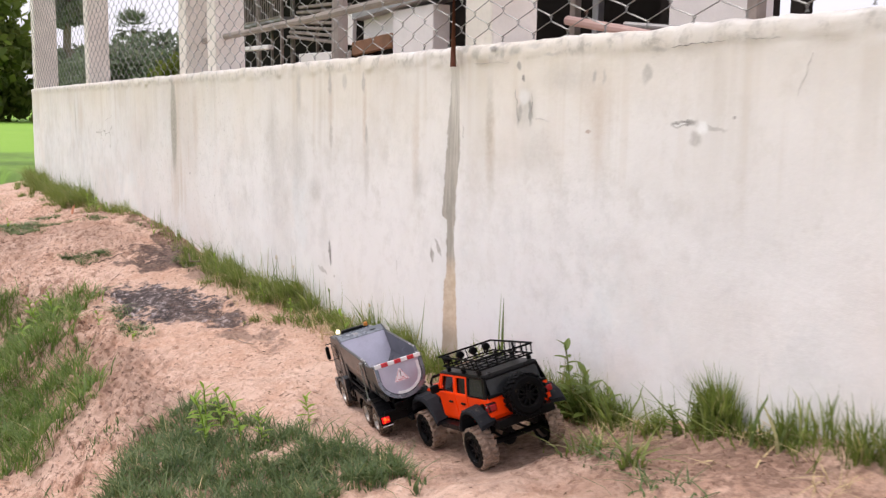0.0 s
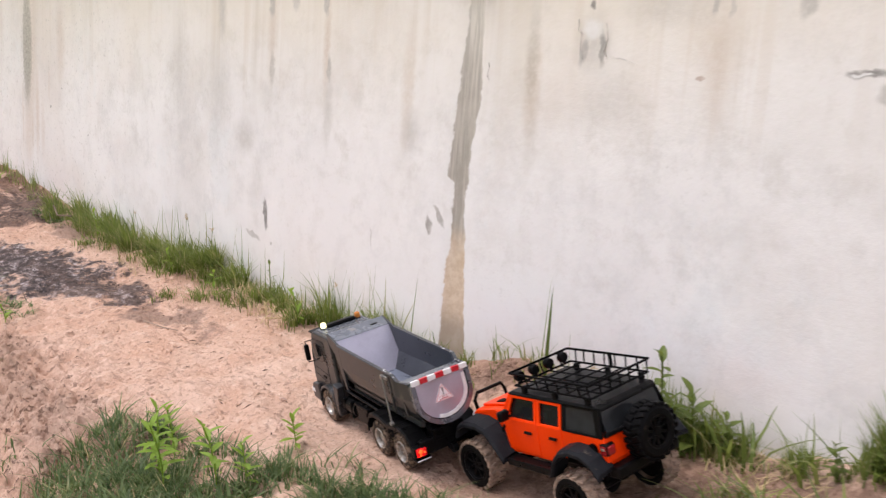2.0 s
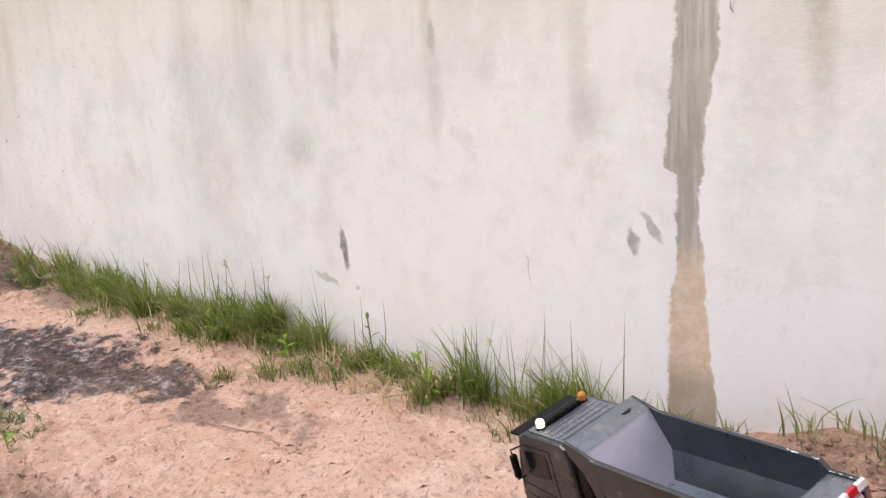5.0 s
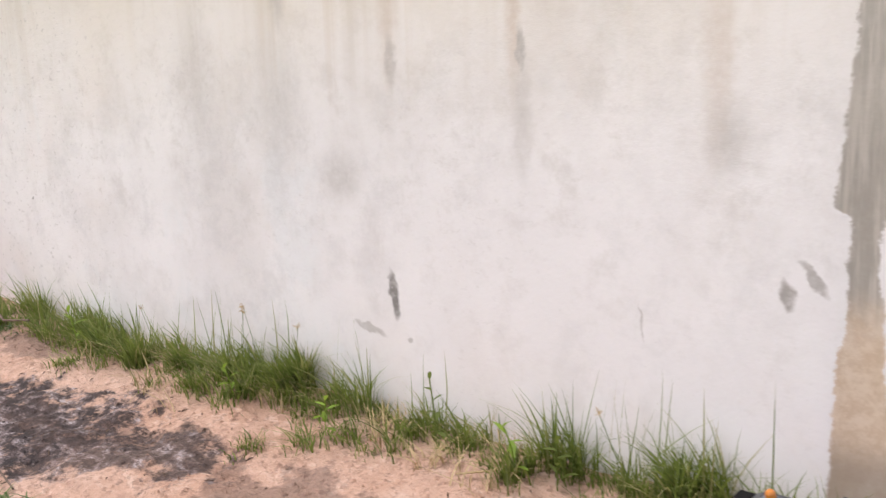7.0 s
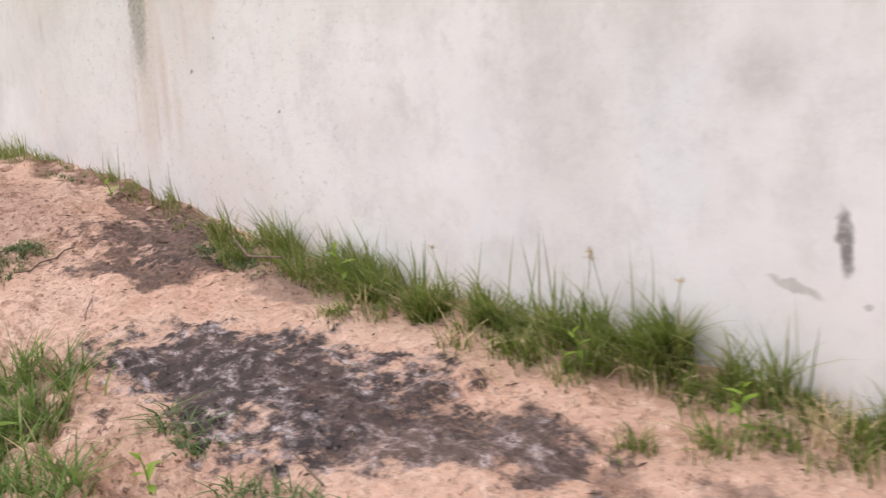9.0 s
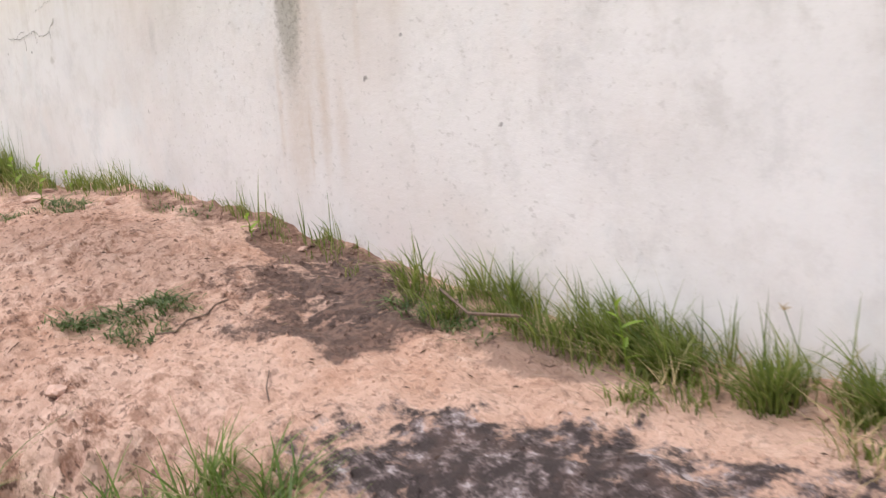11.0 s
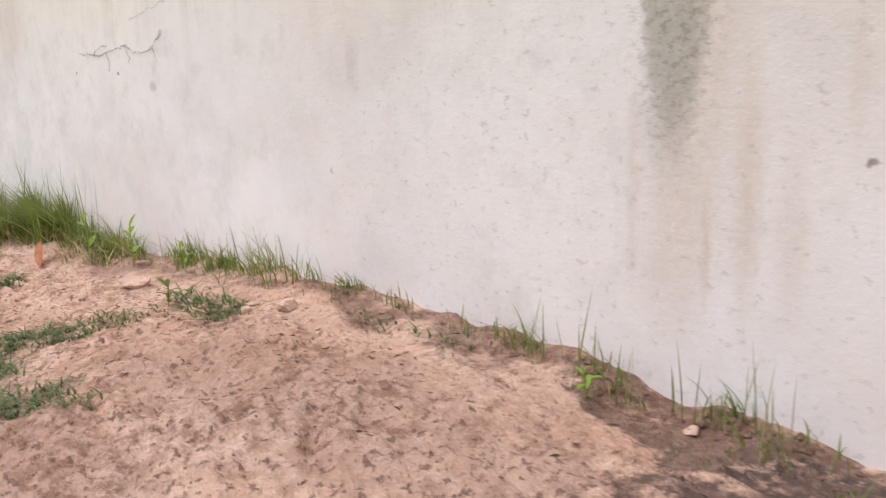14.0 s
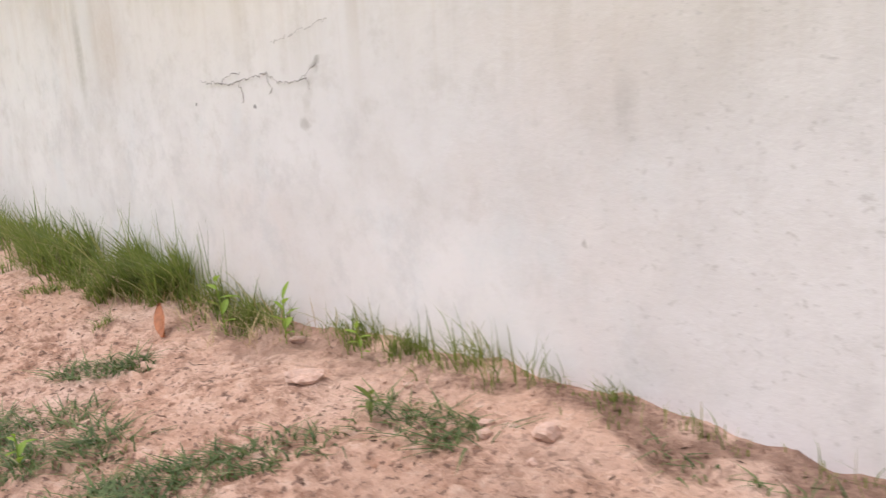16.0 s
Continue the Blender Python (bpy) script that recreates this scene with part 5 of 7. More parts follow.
def build_jeep(m):
    t = thing("offroad_car", m, "orange radio-controlled off-road car with black roof rack and muddy tyres", "toy car")
    WB, R, HALF, BELT, ROOF = 0.2349, 0.0430, 0.0706, 0.1315, 0.1748

    def lean_in(bm):
        """Brings what stands above the waistline inwards, as the cabin's sides slope."""
        for v in bm.verts:
            if v.co.z > BELT:
                v.co.y -= math.copysign((v.co.z - BELT) * 0.225, v.co.y)
        return bm

    def bar(bm, a, b, width, y, deep):
        """A flat bar between two points of a side, width across, deep through."""
        dx, dz = b[0] - a[0], b[1] - a[1]
        ll = math.hypot(dx, dz)
        nx_, nz_ = -dz / ll * width / 2, dx / ll * width / 2
        prism(bm, [(a[0] + nx_, a[1] + nz_), (b[0] + nx_, b[1] + nz_), (b[0] - nx_, b[1] - nz_), (a[0] - nx_, a[1] - nz_)], deep, pose(0, y, 0), 0.0006)

    # lower body with wheel openings; the nose is narrower
    side = [(-0.0600, BELT), (-0.0632, 0.1150), (-0.0628, 0.0960), (-0.0570, 0.0850), (-0.0480, 0.0850), (-0.0420, 0.0980), (-0.0250, 0.1060), (0.0080, 0.1050), (0.0260, 0.0920), (0.0360, 0.0730), (0.1520, 0.0730), (0.1640, 0.0900), (0.1700, 0.1360), (0.1640, 0.1375), (0.1560, BELT)]
    bm = bmesh.new()
    prism(bm, side, 2 * HALF, None, 0.004)
    body = part("body", bm, m_orange, t, "glossy orange body shell")
    bm = bmesh.new()
    prism(bm, [(0.1600, 0.1385), (0.2000, 0.1355), (0.2450, 0.1290), (0.2560, 0.1230), (0.2590, 0.1120), (0.2580, 0.1000), (0.2440, 0.1020), (0.1600, 0.1020)], 0.1240, None, 0.005)
    part("nose", bm, m_orange, body, "glossy orange nose")
    bm = bmesh.new()
    prism(bm, [(0.1660, 0.1390), (0.2000, 0.1360), (0.2480, 0.1290), (0.2500, 0.1315), (0.2000, 0.1395), (0.1660, 0.1430)], 0.0900, None, 0.003)
    part("bonnet", bm, m_orange, body)
    for s in (1, -1):
        bm = bmesh.new()
        box(bm, -0.0110, 0.0110, -0.0070, 0.0070, 0.0, 0.0030, 0.0014, 2, pose(0.2080, s * 0.0300, 0.1372, 0, 8, 0))
        for k in range(3):
            box(bm, -0.0075 + k * 0.0055, -0.0045 + k * 0.0055, -0.0050, 0.0050, 0.0026, 0.0040, 0.0004, 1, pose(0.2080, s * 0.0300, 0.1372, 0, 8, 0))
        part("bonnet_vent", bm, m_black, body)
    bm = bmesh.new()
    box(bm, -0.0060, 0.0060, -0.0040, 0.0040, 0.0, 0.0026, 0.0010, 2, pose(0.1860, 0.0080, 0.1402, 0, 5, 0))
    box(bm, 0.1640, 0.1700, -0.0560, 0.0560, 0.1385, 0.1425, 0.001)
    part("cowl_trim", bm, m_black, body)
    # added dark block that stops the view through the cabin
    bm = bmesh.new()
    box(bm, -0.0400, 0.1350, -0.0520, 0.0520, 0.1200, 0.1680, 0.006)
    part("cabin_block", bm, m_black_matte, body, "dark block filling the cabin")
    # windscreen in its orange frame
    for s in (1, -1):
        bm = bmesh.new()
        rod(bm, [(0.1640, s * 0.0665, 0.1370), (0.1465, s * 0.0600, 0.1690)], 0.0034, 8)
        part("windscreen_pillar", bm, m_orange, body)
    bm = bmesh.new()
    prism(bm, [(0.1450, 0.1690), (0.1475, 0.1690), (0.1645, 0.1390), (0.1620, 0.1390)], 0.1160, None, 0.0004)
    part("windscreen", bm, m_window, body, "dark windscreen")

    # black hardtop: roof plate with rounded rim, pillars round the rear side windows
    bm = bmesh.new()
    prism(bm, [(-0.0500, 0.1680), (-0.0490, 0.1730), (-0.0440, ROOF), (0.1420, ROOF), (0.1490, 0.1720), (0.1490, 0.1680)], 0.1250, None, 0.003)
    top = part("hardtop", bm, m_black, t, "glossy black hardtop")
    bm = bmesh.new()
    for s in (1, -1):
        rod(bm, [(-0.0470, s * 0.0622, 0.1712), (0.1450, s * 0.0622, 0.1712)], 0.0022, 6)
    rod(bm, [(-0.0490, -0.0610, 0.1712), (-0.0490, 0.0610, 0.1712)], 0.0022, 6)
    part("rain_gutter", bm, m_black, top)
    for s in (1, -1):
        y = s * (HALF - 0.0018)
        bm = bmesh.new()
        bar(bm, (0.0215, BELT), (0.0220, 0.1700), 0.0068, y, 0.0044)
        bar(bm, (-0.0530, BELT), (-0.0455, 0.1700), 0.0110, y, 0.0044)
        bar(bm, (-0.0580, BELT + 0.0008), (0.0240, BELT + 0.0008), 0.0036, y, 0.0044)
        bar(bm, (-0.0480, 0.1690), (0.0240, 0.1690), 0.0036, y, 0.0044)
        part("quarter_frame", lean_in(bm), m_black, top)
        bm = bmesh.new()
        prism(bm, [(-0.0480, BELT + 0.002), (-0.0420, 0.1680), (0.0195, 0.1680), (0.0190, BELT + 0.002)], 0.0016, pose(0, s * (HALF - 0.0026), 0))
        part("rear_side_window", lean_in(bm), m_smoky, top, "smoky grey rear side window")
        # doors: lower panel, framed window opening, handle
        for x0, x1, slope in ((0.0265, 0.0810, 0.0), (0.0830, 0.1500, 0.0150)):
            bm = bmesh.new()
            low = 0.0790 if slope else 0.0760
            outline = [(x0, 0.1000 if not slope else low), (x0, BELT), (x1 + slope * 0.7, BELT), (x1 + slope * 0.5, low)]
            if not slope:
                outline.insert(0, (x0 + 0.0150, low))
                outline[-1] = (x1, low)
            prism(bm, outline, 0.0016, pose(0, s * (HALF + 0.0004), 0), 0.0006)
            door = part("door", bm, m_orange, body)
            bm = bmesh.new()
            yy = s * (HALF - 0.0010)
            bar(bm, (x0 + 0.0026, BELT - 0.001), (x0 + 0.0026, 0.1690), 0.0056, yy, 0.0036)
            if slope:
                bar(bm, (x1 + 0.0050, BELT + 0.002), (x1 - 0.0090, 0.1690), 0.0056, yy, 0.0036)
                bar(bm, (x0, 0.1675), (x1 - 0.0080, 0.1675), 0.0050, yy, 0.0036)
            else:
                bar(bm, (x1 - 0.0026, BELT - 0.001), (x1 - 0.0026, 0.1690), 0.0056, yy, 0.0036)
                bar(bm, (x0, 0.1675), (x1, 0.1675), 0.0050, yy, 0.0036)
            bar(bm, (x0, BELT), (x1 + slope * 0.3, BELT), 0.0040, yy, 0.0036)
            part("window_frame", lean_in(bm), m_orange, door)
            bm = bmesh.new()
            prism(bm, [(x0 + 0.003, BELT), (x0 + 0.003, 0.1675), (x1 - 0.003 - slope * 0.5, 0.1675), (x1 - 0.003 + slope * 0.3, BELT)], 0.0010, pose(0, s * (HALF - 0.0052), 0))
            part("side_window", lean_in(bm), m_window, door, "dark open side window")
            bm = bmesh.new()
            hx = 0.0460 if not slope else 0.1040
            box(bm, hx - 0.0085, hx + 0.0085, min(s * (HALF + 0.001), s * (HALF + 0.0045)), max(s * (HALF + 0.001), s * (HALF + 0.0045)), 0.1120, 0.1165, 0.0014)
            part("door_handle", bm, m_black, door)
        # mirror on a stub
        bm = bmesh.new()
        box(bm, 0.1340, 0.1450, min(s * 0.0780, s * 0.0980), max(s * 0.0780, s * 0.0980), 0.1340, 0.1520, 0.004)
        rod(bm, [(0.1420, s * 0.0700, 0.1360), (0.1400, s * 0.0820, 0.1400)], 0.0024, 6)
        part("mirror", bm, m_black, body)
        # flared arches: a bent strip with a turned-down lip
        for line in (((0.2700, 0.0960), (0.2620, 0.1120), (0.2440, 0.1215), (0.2100, 0.1225), (0.1880, 0.1160), (0.1650, 0.0920), (0.1500, 0.0730)), ((0.0390, 0.0730), (0.0280, 0.0960), (0.0130, 0.1110), (-0.0080, 0.1170), (-0.0330, 0.1160), (-0.0510, 0.1060), (-0.0660, 0.0880))):
            bm = bmesh.new()
            mid_x = sum(x for x, z in line) / len(line)
            inn = [(mid_x + (x - mid_x) * 0.93, z - 0.005) for x, z in line]
            loops = [[bm.verts.new((x, s * yy, z + dz)) for x, z in pts] for yy, pts, dz in ((0.064, line, 0.002), (0.0945, line, -0.001), (0.0985, line, -0.0055), (0.0985, line, -0.0105), (0.0955, inn, -0.004), (0.064, inn, 0.0))]
            for k in range(6):
                a, b = loops[k], loops[(k + 1) % 6]
                for i in range(len(line) - 1):
                    bm.faces.new((a[i], a[i + 1], b[i + 1], b[i]))
            for i in (0, len(line) - 1):
                bm.faces.new([v[i] for v in loops])
            part("wheel_arch", bm, m_arch, t, "matt dark grey wheel arch")
        bm = bmesh.new()
        prism(bm, [(0.0360, 0.0700), (0.0420, 0.0590), (0.1480, 0.0590), (0.1560, 0.0700)], 0.0220, pose(0, s * 0.0780, 0), 0.002)
        for x in (0.060, 0.130):
            box(bm, x, x + 0.008, min(s * 0.040, s * 0.070), max(s * 0.040, s * 0.070), 0.060, 0.068, 0.001)
        part("side_step", bm, m_black, t)
        # tail lamp: black bezel wrapping the corner, red lens, clear reflector
        bm = bmesh.new()
        box(bm, -0.0670, -0.0510, min(s * 0.0540, s * 0.0735), max(s * 0.0540, s * 0.0735), 0.1050, 0.1240, 0.004)
        lamp = part("tail_lamp", bm, m_black, t)
        bm = bmesh.new()
        box(bm, -0.0695, -0.0660, min(s * 0.0570, s * 0.0710), max(s * 0.0570, s * 0.0710), 0.1080, 0.1210, 0.002)
        box(bm, -0.0650, -0.0560, min(s * 0.0720, s * 0.0748), max(s * 0.0720, s * 0.0748), 0.1080, 0.1210, 0.001)
        part("lens", bm, m_tail_off, lamp, "dark red lens")
        bm = bmesh.new()
        box(bm, -0.0640, -0.0570, min(s * 0.0745, s * 0.0754), max(s * 0.0745, s * 0.0754), 0.1150, 0.1185, 0.0004, 1)
        part("reflector", bm, m_chrome, lamp)
        if s > 0:
            bm = bmesh.new()
            disc(bm, 0.0082, HALF - 0.001, HALF + 0.0030, 18, pose(-0.0390, 0, 0.1135))
            part("fuel_cap", bm, m_black, t)
            bm = bmesh.new()
            prism(bm, [(0.1600, 0.1180), (0.1640, 0.1200), (0.1720, 0.1080), (0.1690, 0.1040)], 0.0020, pose(0, HALF + 0.0006, 0), 0.0005)
            part("side_vent", bm, m_black, body)
    # tail: black frame round the rear window
    bm = bmesh.new()
    prism(bm, [(-0.0605, BELT + 0.001), (-0.0500, 0.1690), (-0.0470, 0.1690), (-0.0575, BELT + 0.001)], 0.1180, None, 0.0004)
    part("rear_window", bm, m_smoky, top, "smoky grey rear window")
    bm = bmesh.new()
    rod(bm, [(-0.0610, 0.0655, BELT + 0.002), (-0.0500, 0.0585, 0.1690), (-0.0500, -0.0585, 0.1690), (-0.0610, -0.0655, BELT + 0.002)], 0.0036, 8, closed=True)
    part("tail_frame", bm, m_black, top)
    # chassis, bumpers, axles
    bm = bmesh.new()
    for s in (1, -1):
        box(bm, -0.05, 0.262, s * 0.030 - 0.005, s * 0.030 + 0.005, 0.052, 0.068, 0.001)
    box(bm, -0.0760, -0.0560, -0.066, 0.066, 0.070, 0.0880, 0.003)
    box(bm, -0.048, 0.240, -0.062, 0.062, 0.072, 0.092, 0.004)
    for x in (0.0, WB):
        hub = R if x else R - 0.012
        rod(bm, [(x, -0.075, hub), (x, 0.075, hub)], 0.0065, 10)
        rod(bm, [(x - 0.002, 0.012, hub), (x + 0.002, 0.012, hub)], 0.017, 14)
        for s in (1, -1):
            rod(bm, [(x + 0.006, s * 0.042, R + 0.004), (x + 0.004, s * 0.038, 0.092)], 0.006, 10)
            rod(bm, [(x, s * 0.03, R - 0.006), (0.1175, s * 0.022, 0.054)], 0.003, 6)
    part("chassis", bm, m_black, t)
    bm = bmesh.new()
    box(bm, 0.2620, 0.2780, -0.062, 0.062, 0.078, 0.096, 0.003)
    rod(bm, [(0.2760, 0.034, 0.094), (0.2840, 0.034, 0.130), (0.2830, 0.027, 0.1415), (0.2830, -0.027, 0.1415), (0.2840, -0.034, 0.130), (0.2760, -0.034, 0.094)], 0.0032, 10)
    part("bull_bar", bm, m_black, t)
    bm = bmesh.new()
    box(bm, 0.2570, 0.2615, -0.044, 0.044, 0.098, 0.122, 0.002)
    for k in range(7):
        box(bm, 0.2615, 0.2630, -0.030 + k * 0.0092, -0.0255 + k * 0.0092, 0.101, 0.119, 0.0003, 1)
    part("grille", bm, m_black, body)
    for s in (1, -1):
        bm = bmesh.new()
        disc(bm, 0.0095, 0.0, 0.004, 18, pose(0.2585, s * 0.052, 0.112, 0, 0, -90))
        part("headlight", bm, m_white_strip, body)
    # roof rack: two rails round, uprights, an open floor of thin bars
    x0, x1, yw, z0, z1 = -0.0420, 0.1270, 0.0615, 0.1860, 0.2065
    bm = bmesh.new()
    rod(bm, [(x0, -yw, z0), (x0, yw, z0), (x1, yw, z0), (x1, -yw, z0)], 0.0018, 6, closed=True)
    rod(bm, [(x0 - 0.002, -yw - 0.003, z1), (x0 - 0.002, yw + 0.003, z1), (x1 + 0.006, yw + 0.003, z1), (x1 + 0.006, -yw - 0.003, z1)], 0.0021, 6, closed=True)
    rack = part("roof_rack", bm, m_black_matte, t, "black tubular roof rack")
    bars = [(x, s * yw) for x in (x0 + 0.002, -0.020, 0.003, 0.026, 0.049, 0.072, 0.095, 0.114) for s in (1, -1)]
    bars += [(x, y) for x in (x0, x1) for y in (-0.041, -0.0205, 0.0, 0.0205, 0.041)]
    for x, y in bars:
        bm = bmesh.new()
        oy = math.copysign(0.003, y) if abs(y) > 0.06 else 0
        ox = 0.006 if x == x1 else -0.002 if x == x0 else 0
        rod(bm, [(x, y, z0), (x + ox, y + oy, z1)], 0.0014, 5)
        part("upright", bm, m_black_matte, rack)
    for k in range(4):
        bm = bmesh.new()
        y = -0.0375 + k * 0.025
        rod(bm, [(x0, y, z0), (x1, y, z0)], 0.0014, 5)
        part("slat", bm, m_black_matte, rack)
    for k in range(5):
        bm = bmesh.new()
        x = x0 + 0.026 + k * 0.0295
        rod(bm, [(x, -yw, z0 - 0.0005), (x, yw, z0 - 0.0005)], 0.0014, 5)
        part("cross_bar", bm, m_black_matte, rack)
    for x in (-0.030, 0.040, 0.110):
        for s in (1, -1):
            bm = bmesh.new()
            box(bm, x - 0.004, x + 0.004, s * 0.058 - 0.004, s * 0.058 + 0.004, 0.1735, z0, 0.001, 1)
            part("rack_foot", bm, m_black, rack)
    bm = bmesh.new()
    box(bm, 0.0330, 0.0400, -yw - 0.0040, -yw - 0.0005, z0, z1 - 0.001, 0.001, 1)
    part("latch", bm, m_black, rack)
    for k in range(4):
        bm = bmesh.new()
        y = -0.048 + k * 0.032
        lathe(bm, [(0.0005, 0.0), (0.0080, 0.0), (0.0090, 0.005), (0.0082, 0.010), (0.0005, 0.010)], 18, pose(x1 - 0.002, y, z1 - 0.0095, 0, 0, -90))
        box(bm, x1 - 0.002, x1 + 0.003, y - 0.002, y + 0.002, z0 + 0.001, z1 - 0.006, 0.0005, 1)
        spot = part("spotlight", bm, m_black, rack)
        bm = bmesh.new()
        disc(bm, 0.0076, 0.0095, 0.0106, 18, pose(x1 - 0.002, y, z1 - 0.0095, 0, 0, -90))
        part("spot_lens", bm, m_chrome, spot)
    # spare wheel on the tail door, with blocky tread
    tilt = pose(-0.0860, -0.001, 0.1230, 0, 0, 90)
    bm = bmesh.new()
    lathe(bm, [(0.0220, -0.013), (0.0250, -0.016), (0.0340, -0.016), (0.0390, -0.012), (0.0398, -0.006), (0.0398, 0.006), (0.0390, 0.012), (0.0340, 0.016), (0.0250, 0.016), (0.0220, 0.013)], 44, tilt)
    for k in range(22):
        for s, off in ((-1, 0.0), (1, 0.5)):
            turn = tilt @ Matrix.Rotation((k + off) * math.tau / 22, 4, "Y")
            box(bm, -0.0038, 0.0038, min(s * 0.0015, s * 0.0155), max(s * 0.0015, s * 0.0155), 0.0385, 0.0425, 0.0006, 1, turn @ Matrix.Rotation(s * 0.3, 4, "Z"))
    spare = part("spare_wheel", bm, m_black_matte, t, "black spare wheel with blocky tread")
    bm = bmesh.new()
    for k in range(10):
        turn = tilt @ Matrix.Rotation(k * math.tau / 10, 4, "Y")
        box(bm, -0.0020, 0.0020, 0.008, 0.0125, 0.005, 0.0225, 0.0006, 1, turn)
    lathe(bm, [(0.0205, 0.0), (0.0235, 0.0), (0.0235, 0.0145), (0.0205, 0.0145)], 28, tilt)
    disc(bm, 0.0070, 0.004, 0.0140, 14, tilt)
    disc(bm, 0.0225, -0.006, 0.0, 24, tilt)
    part("spare_rim", bm, m_black, spare)
    bm = bmesh.new()
    box(bm, -0.0760, -0.0600, -0.014, 0.014, 0.104, 0.140, 0.003)
    part("spare_bracket", bm, m_black, t)
    for x in (0.0, WB):
        for s in (1, -1):
            put_wheel(t, x, s * 0.0790, R if x else R - 0.012, s, R * 0.95, 0.034, 0.0275, m_tread, m_black, 20, m_sidewall)
    return t


# the rear springs hang lower than the front ones
jeep = build_jeep(stand_pose(*CAR_STANDS) @ Matrix.Rotation(radians(2.9), 4, "Y") @ pose(0, 0, 0.014))

# ---- plants ----
rng = np.random.default_rng(7)


def blades(xy, height, width, lean=0.35, droop=0.5, toward=None, rise=1.0):
    """Many curved, tapering blades rooted at xy on the earth, as vertex and face arrays."""
    n, seg = len(xy), 4
    h = height * rng.uniform(0.55, 1.15, n) if np.ndim(height) == 0 else height * rng.uniform(0.75, 1.15, n)
    w = width * rng.uniform(0.6, 1.5, n)
    turn = rng.uniform(0, 2 * np.pi, n)
    out = np.stack([np.cos(turn), np.sin(turn)], 1) * (lean * rng.uniform(0.15, 1.3, n))[:, None]
    if toward is not None:
        out = out + np.asarray(toward)
    face = turn + rng.uniform(-0.8, 0.8, n) + np.pi / 2
    across = np.stack([np.cos(face), np.sin(face), np.zeros(n)], 1)
    root = np.stack([xy[:, 0], xy[:, 1], surface(xy[:, 0], xy[:, 1]) - 0.008], 1)
    bend = droop * rng.uniform(0.3, 1.4, n)
    rows = []
    for k in range(seg + 1):
        f = k / seg
        p = root.copy()
        p[:, :2] += out * (h * (f + bend * f * f * 0.9))[:, None]
        p[:, 2] += rise * h * (f - 0.28 * bend * f ** 2.2) + 0.012 * min(1, k)
        p[:, 1] = np.minimum(p[:, 1], -0.012)
        taper = (1 - f ** 1.6) * (0.75 + 0.5 * f if f < 0.5 else 1.0) + 0.04
        rows.append(p - across * (w * taper / 2)[:, None])
        rows.append(p + across * (w * taper / 2)[:, None])
    v = np.stack(rows, 1).reshape(-1, 3)
    base = (np.arange(n) * 2 * (seg + 1))[:, None, None]
    q = np.array([[2 * k, 2 * k + 1, 2 * k + 3, 2 * k + 2] for k in range(seg)])[None]
    return v, (base + q).reshape(-1, 4)


def grow(name, pieces, material, label, category):
    vs, fs, off = [], [], 0
    for v, f in pieces:
        vs.append(v), fs.append(f + off)
        off += len(v)
    ob = mesh_part(name, np.concatenate(vs).tolist(), np.concatenate(fs).tolist(), material)
    return tagged(ob, label, category, kind="stuff")


def strip(x0, x1, n, depth, near=0.012):
    """Places along the foot of the wall, gathered in clumps."""
    k = max(4, int((x1 - x0) / 0.028))
    cx, cy = rng.uniform(x0, x1, k), -near - np.abs(rng.normal(0, depth * 0.6, k))
    pick = rng.choice(k, n, p=rng.dirichlet(np.full(k, 2.6)))
    x, y = cx[pick] + rng.normal(0, 0.015, n), np.minimum(cy[pick] + rng.normal(0, 0.015, n), -near)
    return np.stack([np.clip(x, x0 - 0.03, x1 + 0.03), y], 1)


def uneven(xy, h):
    """Heights that change from clump to clump along the wall, lower towards the path."""
    wave = np.sin(xy[:, 0] * 31 + 2 * np.sin(xy[:, 0] * 12.7)) * 0.28 + np.sin(xy[:, 0] * 83 + xy[:, 1] * 60) * 0.2
    return h * np.clip(0.85 + wave + rng.normal(0, 0.22, len(xy)) + xy[:, 1] * 2.2, 0.22, 1.5)


def patch(cx, cy, rx, ry, n, turn=0.0, clump=26):
    """Places in a ragged oval, gathered in clumps."""
    r, a = np.sqrt(rng.uniform(0, 1, clump)), rng.uniform(0, 2 * np.pi, clump)
    c = np.stack([r * np.cos(a) * rx, r * np.sin(a) * ry], 1)
    p = c[rng.integers(0, clump, n)] + rng.normal(0, 0.24, (n, 2)) * np.array([rx, ry]) * 0.8
    t = np.radians(turn)
    return np.stack([cx + p[:, 0] * np.cos(t) - p[:, 1] * np.sin(t), cy + p[:, 0] * np.sin(t) + p[:, 1] * np.cos(t)], 1)


def area(corners, n, reach=0.05, gaps=0.0):
    """Places inside an outline with frayed edges, thicker in some spots and bare in others."""
    c = np.array(corners)
    lo, hi = c.min(0) - reach, c.max(0) + reach
    got = []
    while len(got) < n:
        p = rng.uniform(lo, hi)
        w = noise.noise_vector(Vector((p[0] * 14, p[1] * 14, 4.0))) * reach + noise.noise_vector(Vector((p[0] * 45, p[1] * 45, 9.0))) * reach * 0.6
        x, y = p[0] + w.x, p[1] + w.y
        inside = False
        for (x0, y0), (x1, y1) in zip(c, np.roll(c, -1, 0)):
            if (y0 > y) != (y1 > y) and x < (x1 - x0) * (y - y0) / (y1 - y0) + x0:
                inside = not inside
        d = noise.noise(Vector((p[0] * 9, p[1] * 9, 1.0))) + 0.7 * noise.noise(Vector((p[0] * 27, p[1] * 27, 2.0)))
        if inside and d + rng.uniform(-0.35, 0.35) > gaps:
            got.append(p)
    return np.array(got)


